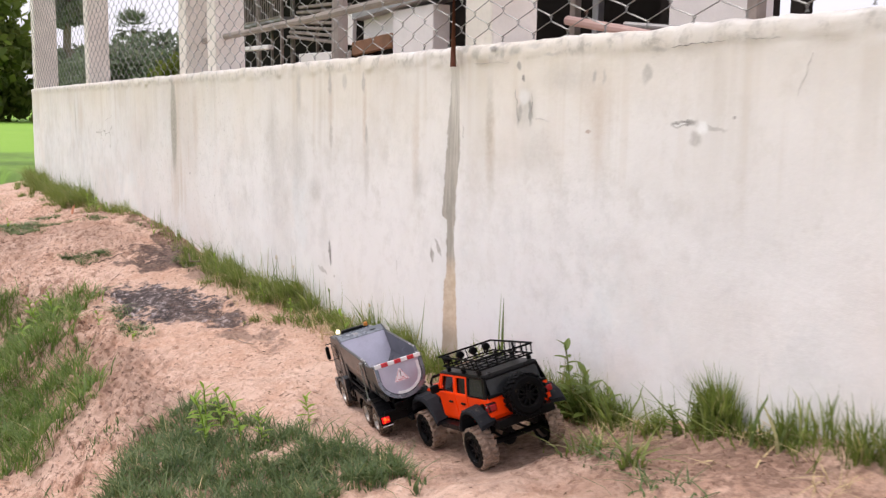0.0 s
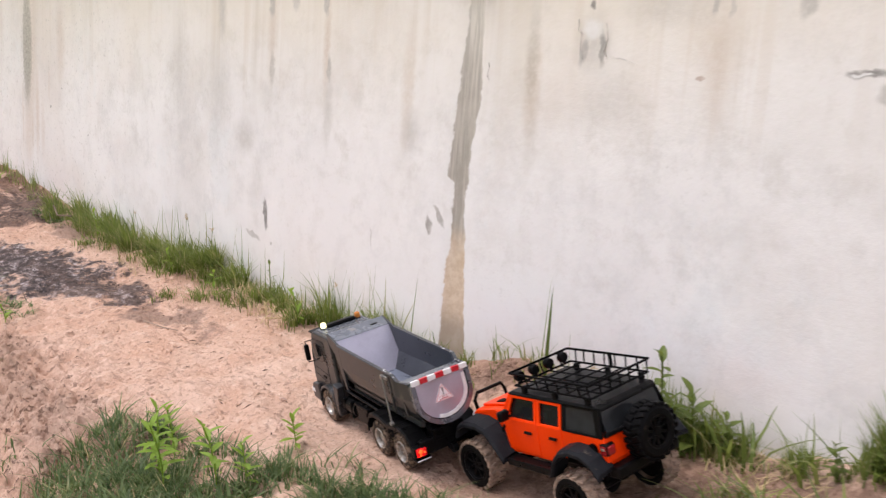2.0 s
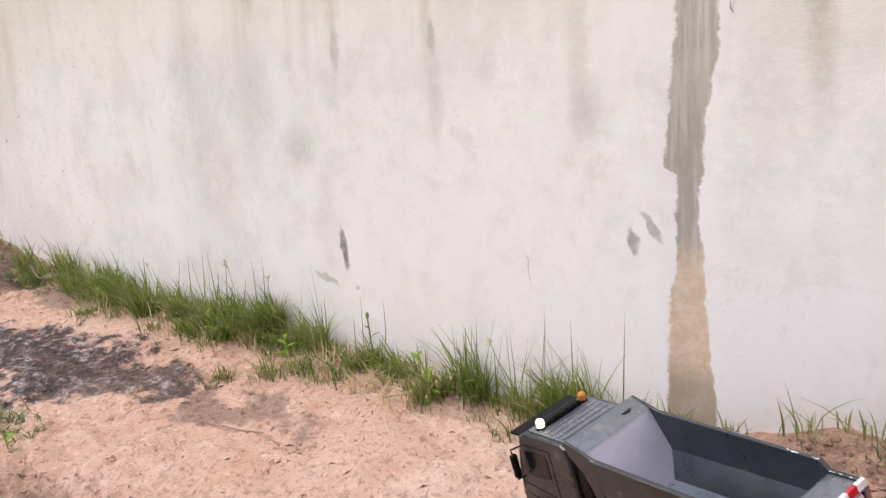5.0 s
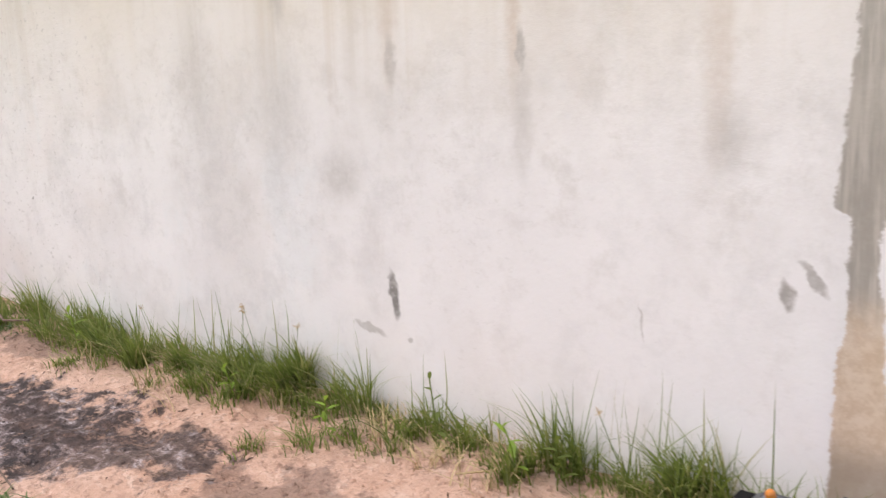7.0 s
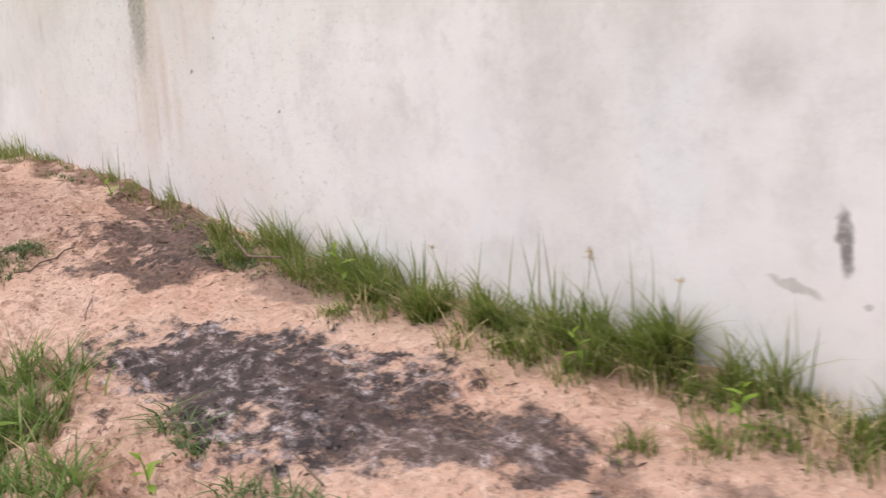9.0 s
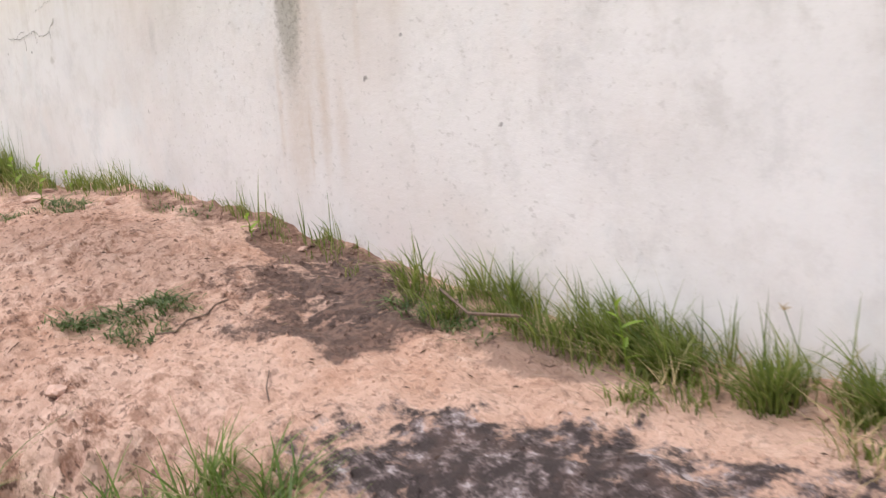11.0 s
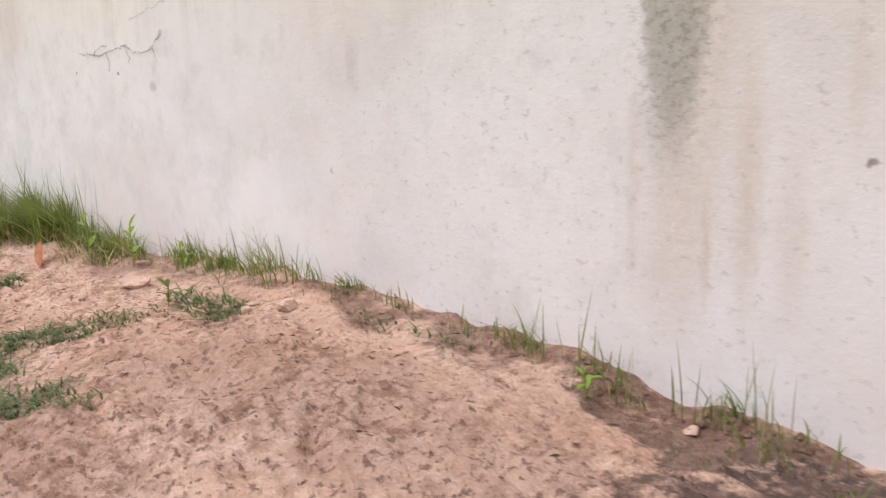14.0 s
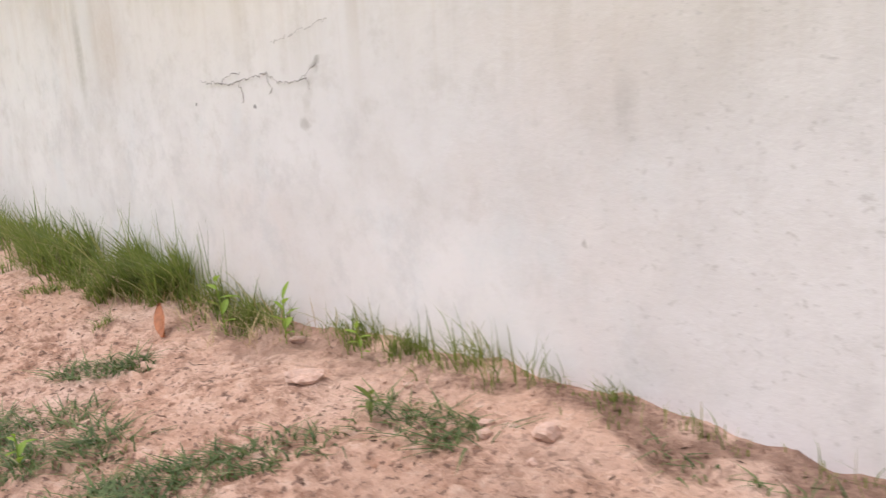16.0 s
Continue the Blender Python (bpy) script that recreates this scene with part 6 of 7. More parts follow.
# grass along the foot of the wall: (from, to, blades, depth, height, width)
wall_grass = []
for x0, x1, n, depth, h, w in (
    (-2.15, -1.68, 420, 0.07, 0.085, 0.0046), (-1.74, -1.20, 900, 0.085, 0.085, 0.0052), (-1.30, -0.74, 820, 0.075, 0.078, 0.0054), (-0.78, -0.40, 330, 0.055, 0.058, 0.0050),
    (-0.42, -0.14, 300, 0.05, 0.105, 0.0048), (-0.16, 0.06, 90, 0.05, 0.08, 0.0045), (0.02, 0.16, 120, 0.09, 0.05, 0.0050), (0.20, 0.38, 30, 0.05, 0.05, 0.0048), (0.40, 0.62, 240, 0.06, 0.065, 0.0052),
    (0.58, 0.82, 560, 0.045, 0.080, 0.0054), (0.86, 1.08, 420, 0.026, 0.076, 0.0054), (1.10, 1.75, 560, 0.028, 0.066, 0.0054), (-2.52, -2.30, 35, 0.05, 0.06, 0.0042), (-2.9, -2.62, 45, 0.04, 0.05, 0.0042), (-3.34, -2.95, 45, 0.05, 0.03, 0.0042),
    (-3.72, -3.36, 70, 0.04, 0.075, 0.0042), (-4.25, -3.70, 200, 0.05, 0.06, 0.0046), (-5.0, -4.60, 900, 0.09, 0.135, 0.0060), (-4.64, -4.25, 240, 0.06, 0.085, 0.0054), (-6.2, -5.0, 900, 0.10, 0.13, 0.0070), (-7.1, -6.2, 500, 0.12, 0.14, 0.0080)):
    xy = strip(x0, x1, int(n * 1.9), depth)
    wall_grass.append(blades(xy, uneven(xy, h * 1.10), w * 0.56, 0.5 if x0 < 0.5 else 0.36, 0.9 if x0 < 0.5 else 0.55, (0.0, -0.16 if x0 < 0.5 else -0.06)))
    xy = strip(x0, x1, n, depth * 1.7)
    wall_grass.append(blades(xy, uneven(xy, h * 0.5), w * 0.5, 0.9, 0.9, (0.0, -0.1)))
grow("wall_grass", wall_grass, m_grass, "tufts of green grass along the foot of the wall", "grass")

# tall thin stalks that stand over the rest
stalks = []
for x0, x1, n, h in ((-0.40, -0.05, 26, 0.19), (-1.3, -0.6, 30, 0.18), (0.40, 0.62, 4, 0.15), (0.62, 1.5, 22, 0.13), (-4.9, -4.3, 30, 0.22), (-3.75, -3.4, 14, 0.10), (-2.85, -2.3, 22, 0.12), (-1.75, -1.3, 14, 0.16)):
    xy = np.stack([rng.uniform(x0, x1, n), rng.uniform(-0.07, -0.02, n)], 1)
    stalks.append(blades(xy, h, 0.0026, 0.16, 0.35))
xy = np.array([[0.352, -0.055], [0.362, -0.05]])
stalks.append(blades(xy, np.array([0.225, 0.19]), 0.006, 0.05, 0.1))
xy = np.stack([rng.uniform(0.60, 1.3, 46), rng.uniform(-0.10, -0.03, 46)], 1)
stalks.append(blades(xy, 0.12, 0.0062, 0.7, 1.1, (0.05, -0.2)))
stalks.append(blades(np.stack([rng.normal(1.03, 0.008, 26), rng.normal(-0.24, 0.008, 26)], 1), 0.065, 0.0055, 1.1, 0.9))
stalks.append(blades(np.stack([rng.normal(0.86, 0.03, 60), rng.normal(-0.20, 0.02, 60)], 1), 0.04, 0.0036, 1.1, 0.9))
grow("tall_grass_stalk", stalks, m_grass, "tall thin grass stalks standing against the wall", "grass")

# low turf patches on and beside the path
RIGHT_BANK = ((-0.24, -0.78), (-0.27, -0.63), (-0.10, -0.565), (0.08, -0.545), (0.37, -0.47), (0.52, -0.42), (0.72, -0.46), (0.68, -0.52), (0.58, -0.60), (0.55, -1.2), (0.40, -1.2), (0.17, -0.95))
LEFT_BANK = ((-2.4, -1.02), (-2.1, -0.80), (-1.97, -0.68), (-1.80, -0.54), (-1.74, -0.58), (-1.62, -0.72), (-1.40, -0.74), (-0.98, -0.755), (-0.68, -0.775), (-0.60, -0.86), (-0.60, -0.97), (-0.80, -1.08), (-1.3, -1.25), (-2.4, -1.3))
turf = []
for cx, cy, rx, ry, n, turn, h in (
        (-2.49, -0.45, 0.12, 0.035, 200, 55, 0.035), (-2.42, -0.47, 0.05, 0.04, 60, 70, 0.03), (-3.68, -0.43, 0.22, 0.05, 260, 50, 0.036), (-4.10, -0.56, 0.2, 0.10, 460, 10, 0.045), (-3.66, -0.60, 0.16, 0.08, 240, 10, 0.04), (-3.35, -0.60, 0.12, 0.05, 120, 20, 0.04), (-4.35, -0.36, 0.12, 0.05, 160, 30, 0.045),
    (-3.50, -0.20, 0.12, 0.045, 120, 0, 0.04), (-3.02, -0.10, 0.14, 0.03, 30, 0, 0.03), (-1.15, -0.56, 0.12, 0.04, 110, 10, 0.035), (-1.45, -0.54, 0.08, 0.03, 70, 0, 0.035),
    (-3.2, -1.15, 0.5, 0.15, 1200, 0, 0.09), (-4.4, -1.1, 0.6, 0.25, 1500, 0, 0.09), (-2.5, -1.2, 0.5, 0.15, 1000, 0, 0.09), (-5.8, -0.75, 0.7, 0.2, 1300, 0, 0.09), (-6.6, -1.2, 0.9, 0.4, 1300, 0, 0.10), (0.95, -0.22, 0.10, 0.06, 40, 0, 0.04), (1.15, -0.3, 0.12, 0.05, 30, 0, 0.04), (-2.0, -0.13, 0.12, 0.03, 90, 0, 0.04)):
    flat = h < 0.06
    turf.append(blades(patch(cx, cy, rx, ry, int(n * 1.7), turn), h * 0.8, 0.0038 if flat else 0.0034, 1.5, 0.8, None, 0.42 if flat else 1.0))
turf.append(blades(area(RIGHT_BANK, 9500, 0.06, -0.12), 0.036, 0.0032, 1.0, 0.8))
turf.append(blades(area(RIGHT_BANK, 1100, 0.08, 0.1), 0.06, 0.0028, 0.7, 0.8))
turf.append(blades(area(((-0.6, -0.9), (-0.2, -0.66), (0.1, -0.48), (0.5, -0.36), (0.5, -0.42), (0.0, -0.6), (-0.3, -0.9), (-0.4, -1.1)), 130, 0.08, 0.15), 0.028, 0.004, 1.0, 0.8))
grow("turf", turf, m_turf, "low green turf in ragged patches on the earth", "grass")

# longer, brighter grass on the outer bank
bank_grass = [blades(area(LEFT_BANK, 11000, 0.06, -0.12), 0.056, 0.0036, 1.0, 0.8), blades(area(LEFT_BANK, 1500, 0.08, 0.1), 0.09, 0.0038, 0.7, 0.8)]
grow("bank_grass", bank_grass, m_bank, "bright green grass on the crumbling bank", "grass")

# straw-coloured dead blades among the grass
dead = [blades(strip(-1.7, -0.4, 420, 0.13), 0.05, 0.0022, 1.3, 0.8), blades(strip(-4.9, -4.0, 160, 0.13), 0.07, 0.0024, 1.0, 0.8), blades(strip(0.6, 1.6, 220, 0.13), 0.035, 0.0022, 1.5, 0.8), blades(area(LEFT_BANK, 500), 0.05, 0.0022, 1.2, 0.8), blades(area(RIGHT_BANK, 300), 0.035, 0.0022, 1.2, 0.8)]
# long blades fallen flat in front of the car's grass, and a splayed tuft
dead.append(blades(np.stack([rng.uniform(0.85, 1.4, 15), rng.uniform(-0.2, -0.07, 15)], 1), 0.085, 0.0038, 1.2, 0.8, None, 0.12))
grow("dead_grass", dead, m_drystem, "straw-coloured dead grass blades", "grass")


def weed(x, y, h, leaves, leaf, seed, mat=m_weed, label="bright green broad-leaved weed"):
    """A weed: a stem with pairs of cupped oval leaves."""
    rnd = random.Random(seed)
    z0 = rest(x, y) - 0.004
    t = thing("weed", pose(x, y, z0), label, "weed", "weeds by the wall")
    bm = bmesh.new()
    bend = rnd.uniform(-0.15, 0.15), rnd.uniform(-0.25, 0.0)
    at = lambda f: Vector((bend[0] * h * f * f, bend[1] * h * f * f, h * f))
    rod(bm, [at(k / 5) for k in range(6)], max(0.0011, h * 0.012), 5)
    part("stem", bm, mat, t)
    for k in range(leaves):
        f = (0.25 if x < 0.5 else 0.1) + (0.75 if x < 0.5 else 0.9) * k / max(1, leaves - 1)
        a = k * 2.4 + rnd.uniform(-0.4, 0.4)
        ln = leaf * rnd.uniform(0.7, 1.2) * (1.15 - 0.4 * f)
        up = rnd.uniform(0.2, 0.8) + 0.5 * (f > 0.9)
        bm = bmesh.new()
        mtx = Matrix.Translation(at(f)) @ Matrix.Rotation(a, 4, "Z") @ Matrix.Rotation(-up, 4, "Y")
        rows = []
        for i in range(6):
            u = i / 5
            w = ln * (0.17 if x < 0.5 else 0.24) * math.sin(math.pi * min(1, u * 0.93 + 0.07)) ** 0.8
            sag = -ln * 0.22 * u * u
            rows.append([bm.verts.new(mtx @ Vector((ln * u, s * w, sag + abs(s) * w * 0.3))) for s in (-1, 0, 1)])
        for p, q in zip(rows, rows[1:]):
            for i in range(2):
                bm.faces.new((p[i], p[i + 1], q[i + 1], q[i]))
        part("leaf", bm, mat, t)
    return t


for i, (x, y, h, n, leaf) in enumerate(((-4.02, -0.10, 0.10, 7, 0.045), (-4.27, -0.10, 0.12, 6, 0.05), (-3.55, -0.25, 0.05, 6, 0.035), (-1.64, -0.10, 0.10, 6, 0.035), (-0.42, -0.09, 0.09, 6, 0.032), (-0.36, -0.07, 0.08, 6, 0.03), (-0.80, -0.12, 0.07, 6, 0.03),
                                        (-1.05, -0.12, 0.07, 6, 0.03), (-0.60, -0.06, 0.12, 6, 0.03), (1.0, -0.05, 0.055, 14, 0.024), (0.63, -0.05, 0.165, 16, 0.036), (0.70, -0.06, 0.11, 18, 0.040), (0.665, -0.075, 0.10, 18, 0.044), (0.76, -0.05, 0.075, 16, 0.032), (0.94, -0.05, 0.06, 14, 0.026), (-2.66, -0.1, 0.05, 6, 0.028), (-3.8, -0.08, 0.06, 6, 0.03))):
    weed(x, y, h, n, leaf, i, m_grass if i % 3 == 2 or x > 0.5 else m_weed, label="green broad-leaved weed at the wall" if x > 0.5 else "bright green broad-leaved weed")
for i, (x, y, h, n, leaf) in enumerate(((0.04, -0.68, 0.15, 18, 0.038), (0.10, -0.70, 0.13, 16, 0.038), (0.17, -0.64, 0.12, 14, 0.036), (0.0, -0.63, 0.11, 14, 0.034), (0.20, -0.60, 0.09, 12, 0.034), (0.12, -0.45, 0.065, 12, 0.032), (-1.72, -0.74, 0.15, 12, 0.05), (-1.80, -0.80, 0.14, 11, 0.05), (-1.66, -0.80, 0.10, 9, 0.045), (-1.90, -0.76, 0.11, 9, 0.045), (-1.58, -0.86, 0.12, 10, 0.05), (-1.36, -0.64, 0.06, 6, 0.03), (-1.02, -0.60, 0.05, 6, 0.03), (-4.0, -0.62, 0.06, 6, 0.035))):
    weed(x, y, h, n, leaf, 40 + i, label="pale green upright weed on the bank")


def seed_head(x, y, h, seed):
    """A thin dry stem with a feathery head."""
    rnd = random.Random(seed)
    t = thing("seed_stem", pose(x, y, rest(x, y) - 0.004), "thin dry grass stem with a feathery seed head", "grass stem", "seed stems")
    bm = bmesh.new()
    tip = Vector((rnd.uniform(-0.05, 0.05), rnd.uniform(-0.03, 0.0), h * 0.8))
    rod(bm, [Vector((0, 0, 0)), tip * 0.5 + Vector((0.008, 0, 0)), tip], 0.0006, 4)
    part("stem", bm, m_grass, t)
    bm = bmesh.new()
    for k in range(14):
        d = Vector((rnd.uniform(-1, 1), rnd.uniform(-0.6, 0.2), rnd.uniform(-0.3, 1))).normalized() * rnd.uniform(0.005, 0.011)
        rod(bm, [tip, tip + d * 0.6, tip + d], 0.0005, 3)
    part("seed_head", bm, m_drystem, t)


for i, (x, y, h) in enumerate(((-1.12, -0.05, 0.19), (-1.05, -0.05, 0.20), (-0.98, -0.05, 0.18), (-1.40, -0.05, 0.15), (-0.26, -0.05, 0.17), (0.47, -0.05, 0.13))):
    seed_head(x, y, h, i)

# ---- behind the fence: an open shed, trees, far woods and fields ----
m_dark = plain("near_black_boards", (0.022, 0.019, 0.017), 0.9, 0.0, 0.3, 3, 40, 0.3)
m_white = plain("white_sheet", (0.80, 0.78, 0.76), 0.6, 0.0, 0.06, 3, 60, 0.1)
m_plank = plain("brown_plank", (0.22, 0.11, 0.06), 0.8, 0.0, 0.25, 6, 60, 0.3)
m_beam = plain("weathered_beam", (0.30, 0.26, 0.23), 0.85, 0.0, 0.2, 8, 80, 0.4)
m_tin = plain("grey_roof_sheet", (0.34, 0.34, 0.35), 0.5, 0.5, 0.2, 3, 60, 0.2)
m_pink = plain("faded_pink_pipe", (0.55, 0.36, 0.31), 0.5, 0.0, 0.1, 6, 80, 0.1)

YARD = -0.1
shed = thing("shed", pose(0, 0, YARD), "dark open timber shed with white panels behind the fence", "shed")


def shed_part(name, x0, x1, y0, y1, z0, z1, mat, label="", tilt=0.0):
    bm = bmesh.new()
    c = ((x0 + x1) / 2, (y0 + y1) / 2, (z0 + z1) / 2)
    box(bm, x0 - c[0], x1 - c[0], y0 - c[1], y1 - c[1], z0 - c[2], z1 - c[2], 0.006, 1, pose(*c, 0, tilt, 0))
    return part(name, bm, mat, shed, label)


shed_part("back_wall", -11.4, -1.78, 3.35, 3.45, 0, 3.2, m_dark, "near-black back boards")
shed_part("roof", -12.0, -1.0, 1.6, 3.8, 3.2, 3.3, m_tin, "", -2)
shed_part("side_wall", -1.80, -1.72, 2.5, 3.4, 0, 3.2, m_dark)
shed_part("column", -4.65, -4.02, 2.35, 2.5, 0, 1.575, m_white, "pale square column")
shed_part("cap_beam", -5.3, -3.2, 2.3, 2.55, 1.60, 1.68, m_tin, "grey beam", -3)
shed_part("panel", -5.74, -5.44, 2.38, 2.42, 1.36, 1.66, m_white, "white sheet panel", 4)
shed_part("panel", -5.27, -4.62, 2.40, 2.44, 1.34, 1.62, m_white, "white sheet panel", 2)
shed_part("panel", -6.60, -5.50, 2.36, 2.40, 1.16, 1.315, m_white, "white sheet panel", 1)
shed_part("plank", -5.36, -4.66, 2.33, 2.38, 1.27, 1.385, m_plank, "brown plank", -3)
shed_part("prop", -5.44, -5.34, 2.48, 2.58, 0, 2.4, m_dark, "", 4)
for k in range(7):
    z = 1.44 + 0.052 * k
    shed_part("slat", -7.05 + 0.05 * k, -5.78 - 0.02 * k, 2.42, 2.60, z, z + 0.03, m_beam, "", 6 - 0.6 * k)
# wire cages: posts, rails and thin bars
for x0, x1 in ((-8.55, -7.95), (-7.90, -7.25)):
    bm = bmesh.new()
    for x in (x0, x1):
        for y in (2.45, 2.85):
            box(bm, x - 0.015, x + 0.015, y - 0.015, y + 0.015, 0.0, 2.5, 0.003, 1)
    for z in (1.74, 2.05, 2.4):
        for y in (2.45, 2.85):
            rod(bm, [(x0, y, z), (x1, y, z)], 0.012, 5)
    for k in range(12):
        x = x0 + (x1 - x0) * (k + 0.5) / 12
        rod(bm, [(x, 2.45, 1.74), (x, 2.45, 2.4)], 0.005, 4)
    part("cage", bm, m_beam, shed, "grey wire cage")
    shed_part("cage_tray", x0, x1, 2.45, 2.85, 1.70, 1.74, m_tin)
shed_part("sheet", -8.9, -7.0, 2.2, 2.26, 1.40, 1.445, m_white, "white strip of sheet", 1)
shed_part("shelf", -3.9, -1.9, 3.0, 3.3, 1.05, 1.10, m_tin)
shed_part("frame", -3.10, -3.04, 2.9, 2.96, 0, 2.4, m_beam)
shed_part("frame", -2.86, -2.80, 2.9, 2.96, 0, 2.4, m_tin)
shed_part("white_wall", -1.74, -1.10, 2.5, 2.6, 0, 1.42, m_white, "white low wall")
shed_part("low_wall", -1.10, 1.5, 2.5, 2.6, 0, 1.20, m_beam, "weathered low wall")
shed_part("doorway_post", -1.12, -1.05, 2.42, 2.49, 0, 2.4, m_beam)
shed_part("doorway_post", -0.86, -0.78, 2.42, 2.49, 0, 2.4, m_dark)

rail = thing("fence_rail", pose(0, 0, TOP), "weathered grey rail slanting between the fence posts", "rail")
bm = bmesh.new()
rod(bm, [(-2.46, 0.10, 0.160), (-1.2, 0.10, 0.168), (-0.05, 0.10, 0.185)], 0.014, 8)
part("bar", bm, m_beam, rail)
strut = thing("support_pole", pose(-1.62, 0.45, YARD), "grey timber pole standing behind the fence", "pole")
bm = bmesh.new()
rod(bm, [(0, 0, 0), (0.01, 0, 1.2), (0.0, 0, 2.4)], 0.035, 10)
part("shaft", bm, m_beam, strut)
pipe = thing("pipe", pose(0, 0.25, TOP), "faded pink pipe slanting behind the fence", "pipe")
bm = bmesh.new()
rod(bm, [(0.2, 0.0, 0.075), (0.42, 0.0, 0.035), (0.62, 0.0, -0.005)], 0.012, 10)
part("tube", bm, m_pink, pipe)
pipe2 = thing("pipe", pose(0, 0.45, TOP), "thin grey steel pipe behind the fence", "pipe")
bm = bmesh.new()
rod(bm, [(0.2, 0.0, 0.075), (0.45, 0.0, 0.045), (0.75, 0.0, 0.03)], 0.009, 10)
part("tube", bm, m_steel, pipe2)


def tree(x, y, h, crown, n, leaf, seed, label, lean=0.0, bare=0.35, leaves=m_tree):
    """A tree: tapered trunk with limbs, and a ragged crown of many leaf clumps."""
    rnd = np.random.default_rng(seed)
    z0 = rest(x, y) - 0.1
    t = thing("tree", pose(x, y, z0), label, "tree", "trees")
    bm = bmesh.new()
    limbs = [[Vector((0, 0, 0)), Vector((lean * 0.3, 0, h * 0.35)), Vector((lean * 0.7, 0.1, h * 0.62)), Vector((lean, 0, h * 0.8))]]
    for k in range(8):
        a, f = rnd.uniform(0, math.tau), rnd.uniform(0.3, 0.75)
        p = Vector((lean * f, 0, h * f))
        d = Vector((math.cos(a), math.sin(a), rnd.uniform(0.2, 0.9))) * crown * rnd.uniform(0.5, 0.9)
        limbs.append([p, p + d * 0.5 + Vector((0, 0, 0.05 * h)), p + d])
    for i, line in enumerate(limbs):
        for a, b, r in zip(line, line[1:], (h * 0.028, h * 0.02, h * 0.012) if i == 0 else (h * 0.010, h * 0.006)):
            rod(bm, [a, b], r, 6)
    part("trunk", bm, m_bark, t)
    # clumps placed round limb ends, leaves placed round clumps
    k = 46
    a, u, rr = rnd.uniform(0, math.tau, k), rnd.uniform(-1, 1, k), rnd.uniform(0.35, 1.0, k) ** 0.5
    c = np.stack([np.cos(a) * np.sqrt(1 - u * u), np.sin(a) * np.sqrt(1 - u * u), u * 1.1], 1) * rr[:, None] * crown
    c += np.array([lean * 0.8, 0, h * 0.66])
    pts = c[rnd.integers(0, k, n)] + rnd.normal(0, crown * 0.16, (n, 3))
    pts = pts[pts[:, 2] > h * bare * 0.5]
    n = len(pts)
    e1 = rnd.normal(0, 1, (n, 3))
    e1 /= np.linalg.norm(e1, axis=1)[:, None]
    e2 = np.cross(e1, rnd.normal(0, 1, (n, 3)))
    e2 /= np.linalg.norm(e2, axis=1)[:, None]
    s = leaf * rnd.uniform(0.6, 1.4, n)[:, None]
    v = np.stack([pts - e1 * s, pts - e2 * s * 0.45, pts + e1 * s, pts + e2 * s * 0.45], 1).reshape(-1, 3)
    f = np.arange(n * 4).reshape(-1, 4)
    mesh_part("crown", v.tolist(), f.tolist(), leaves, t)
    return t


def palm(x, y, h, seed, k_size):
    rnd = random.Random(seed)
    t = thing("palm_tree", pose(x, y, rest(x, y) - 0.1), "fan palm with a ragged round head", "tree", "trees")
    bm = bmesh.new()
    rod(bm, [(0, 0, 0), (0.1, 0, h * 0.5), (0, 0, h)], 0.22 * k_size, 8)
    part("trunk", bm, m_bark, t)
    bm = bmesh.new()
    for k in range(60):
        a, e = rnd.uniform(0, math.tau), rnd.uniform(-0.6, 1.3)
        d = Vector((math.cos(a) * math.cos(e), math.sin(a) * math.cos(e), math.sin(e)))
        base = Vector((0, 0, h)) + d * 0.9 * k_size
        for j in range(11):
            b = d.copy()
            side = d.cross(Vector((0, 0, 1))).normalized()
            b = (d + side * (j - 5) * 0.22 + Vector((0, 0, -0.05 * abs(j - 5)))).normalized()
            tip = base + b * rnd.uniform(1.0, 1.5) * k_size
            w = d.cross(b) if 0 else Vector((0, 0, 1)).cross(b).normalized() * 0.08 * k_size
            bm.faces.new([bm.verts.new(p) for p in (base, base + b * 0.6 * k_size + w, tip, base + b * 0.6 * k_size - w)])
    part("crown", bm, m_tree_pale, t)


for i, (x, y, h, cr, n) in enumerate(((-24, 4.3, 2.3, 0.85, 4200), (-25, 5.3, 2.6, 0.95, 4400), (-26, 6.3, 2.7, 1.05, 4600), (-23, 6.0, 2.3, 0.95, 4400), (-30, 5.2, 2.5, 1.0, 4000), (9, 14, 3.4, 2.0, 3600), (4.5, 9.0, 2.0, 1.2, 3600))):
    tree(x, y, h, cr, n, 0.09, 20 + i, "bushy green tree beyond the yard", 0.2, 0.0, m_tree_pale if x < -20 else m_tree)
for i, (x, y, h, cr) in enumerate(((-50, 7.6, 3.4, 1.2), (-52, 8.8, 3.8, 1.3), (-48, 8.6, 2.8, 1.0), (-50, 7.9, 9.8, 1.2), (-53, 9.9, 2.8, 1.1))):
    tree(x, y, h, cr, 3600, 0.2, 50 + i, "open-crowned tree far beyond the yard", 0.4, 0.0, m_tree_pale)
for i, (x, y, h, cr) in enumerate(((-9.1, 2.05, 1.25, 0.42), (-8.45, 2.05, 1.15, 0.40), (-9.9, 2.1, 1.3, 0.5), (-7.85, 2.0, 1.1, 0.36))):
    tree(x, y, h, cr, 3000, 0.045, 90 + i, "low green bush beside the shed", 0.05, 0.0)
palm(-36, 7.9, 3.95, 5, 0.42)
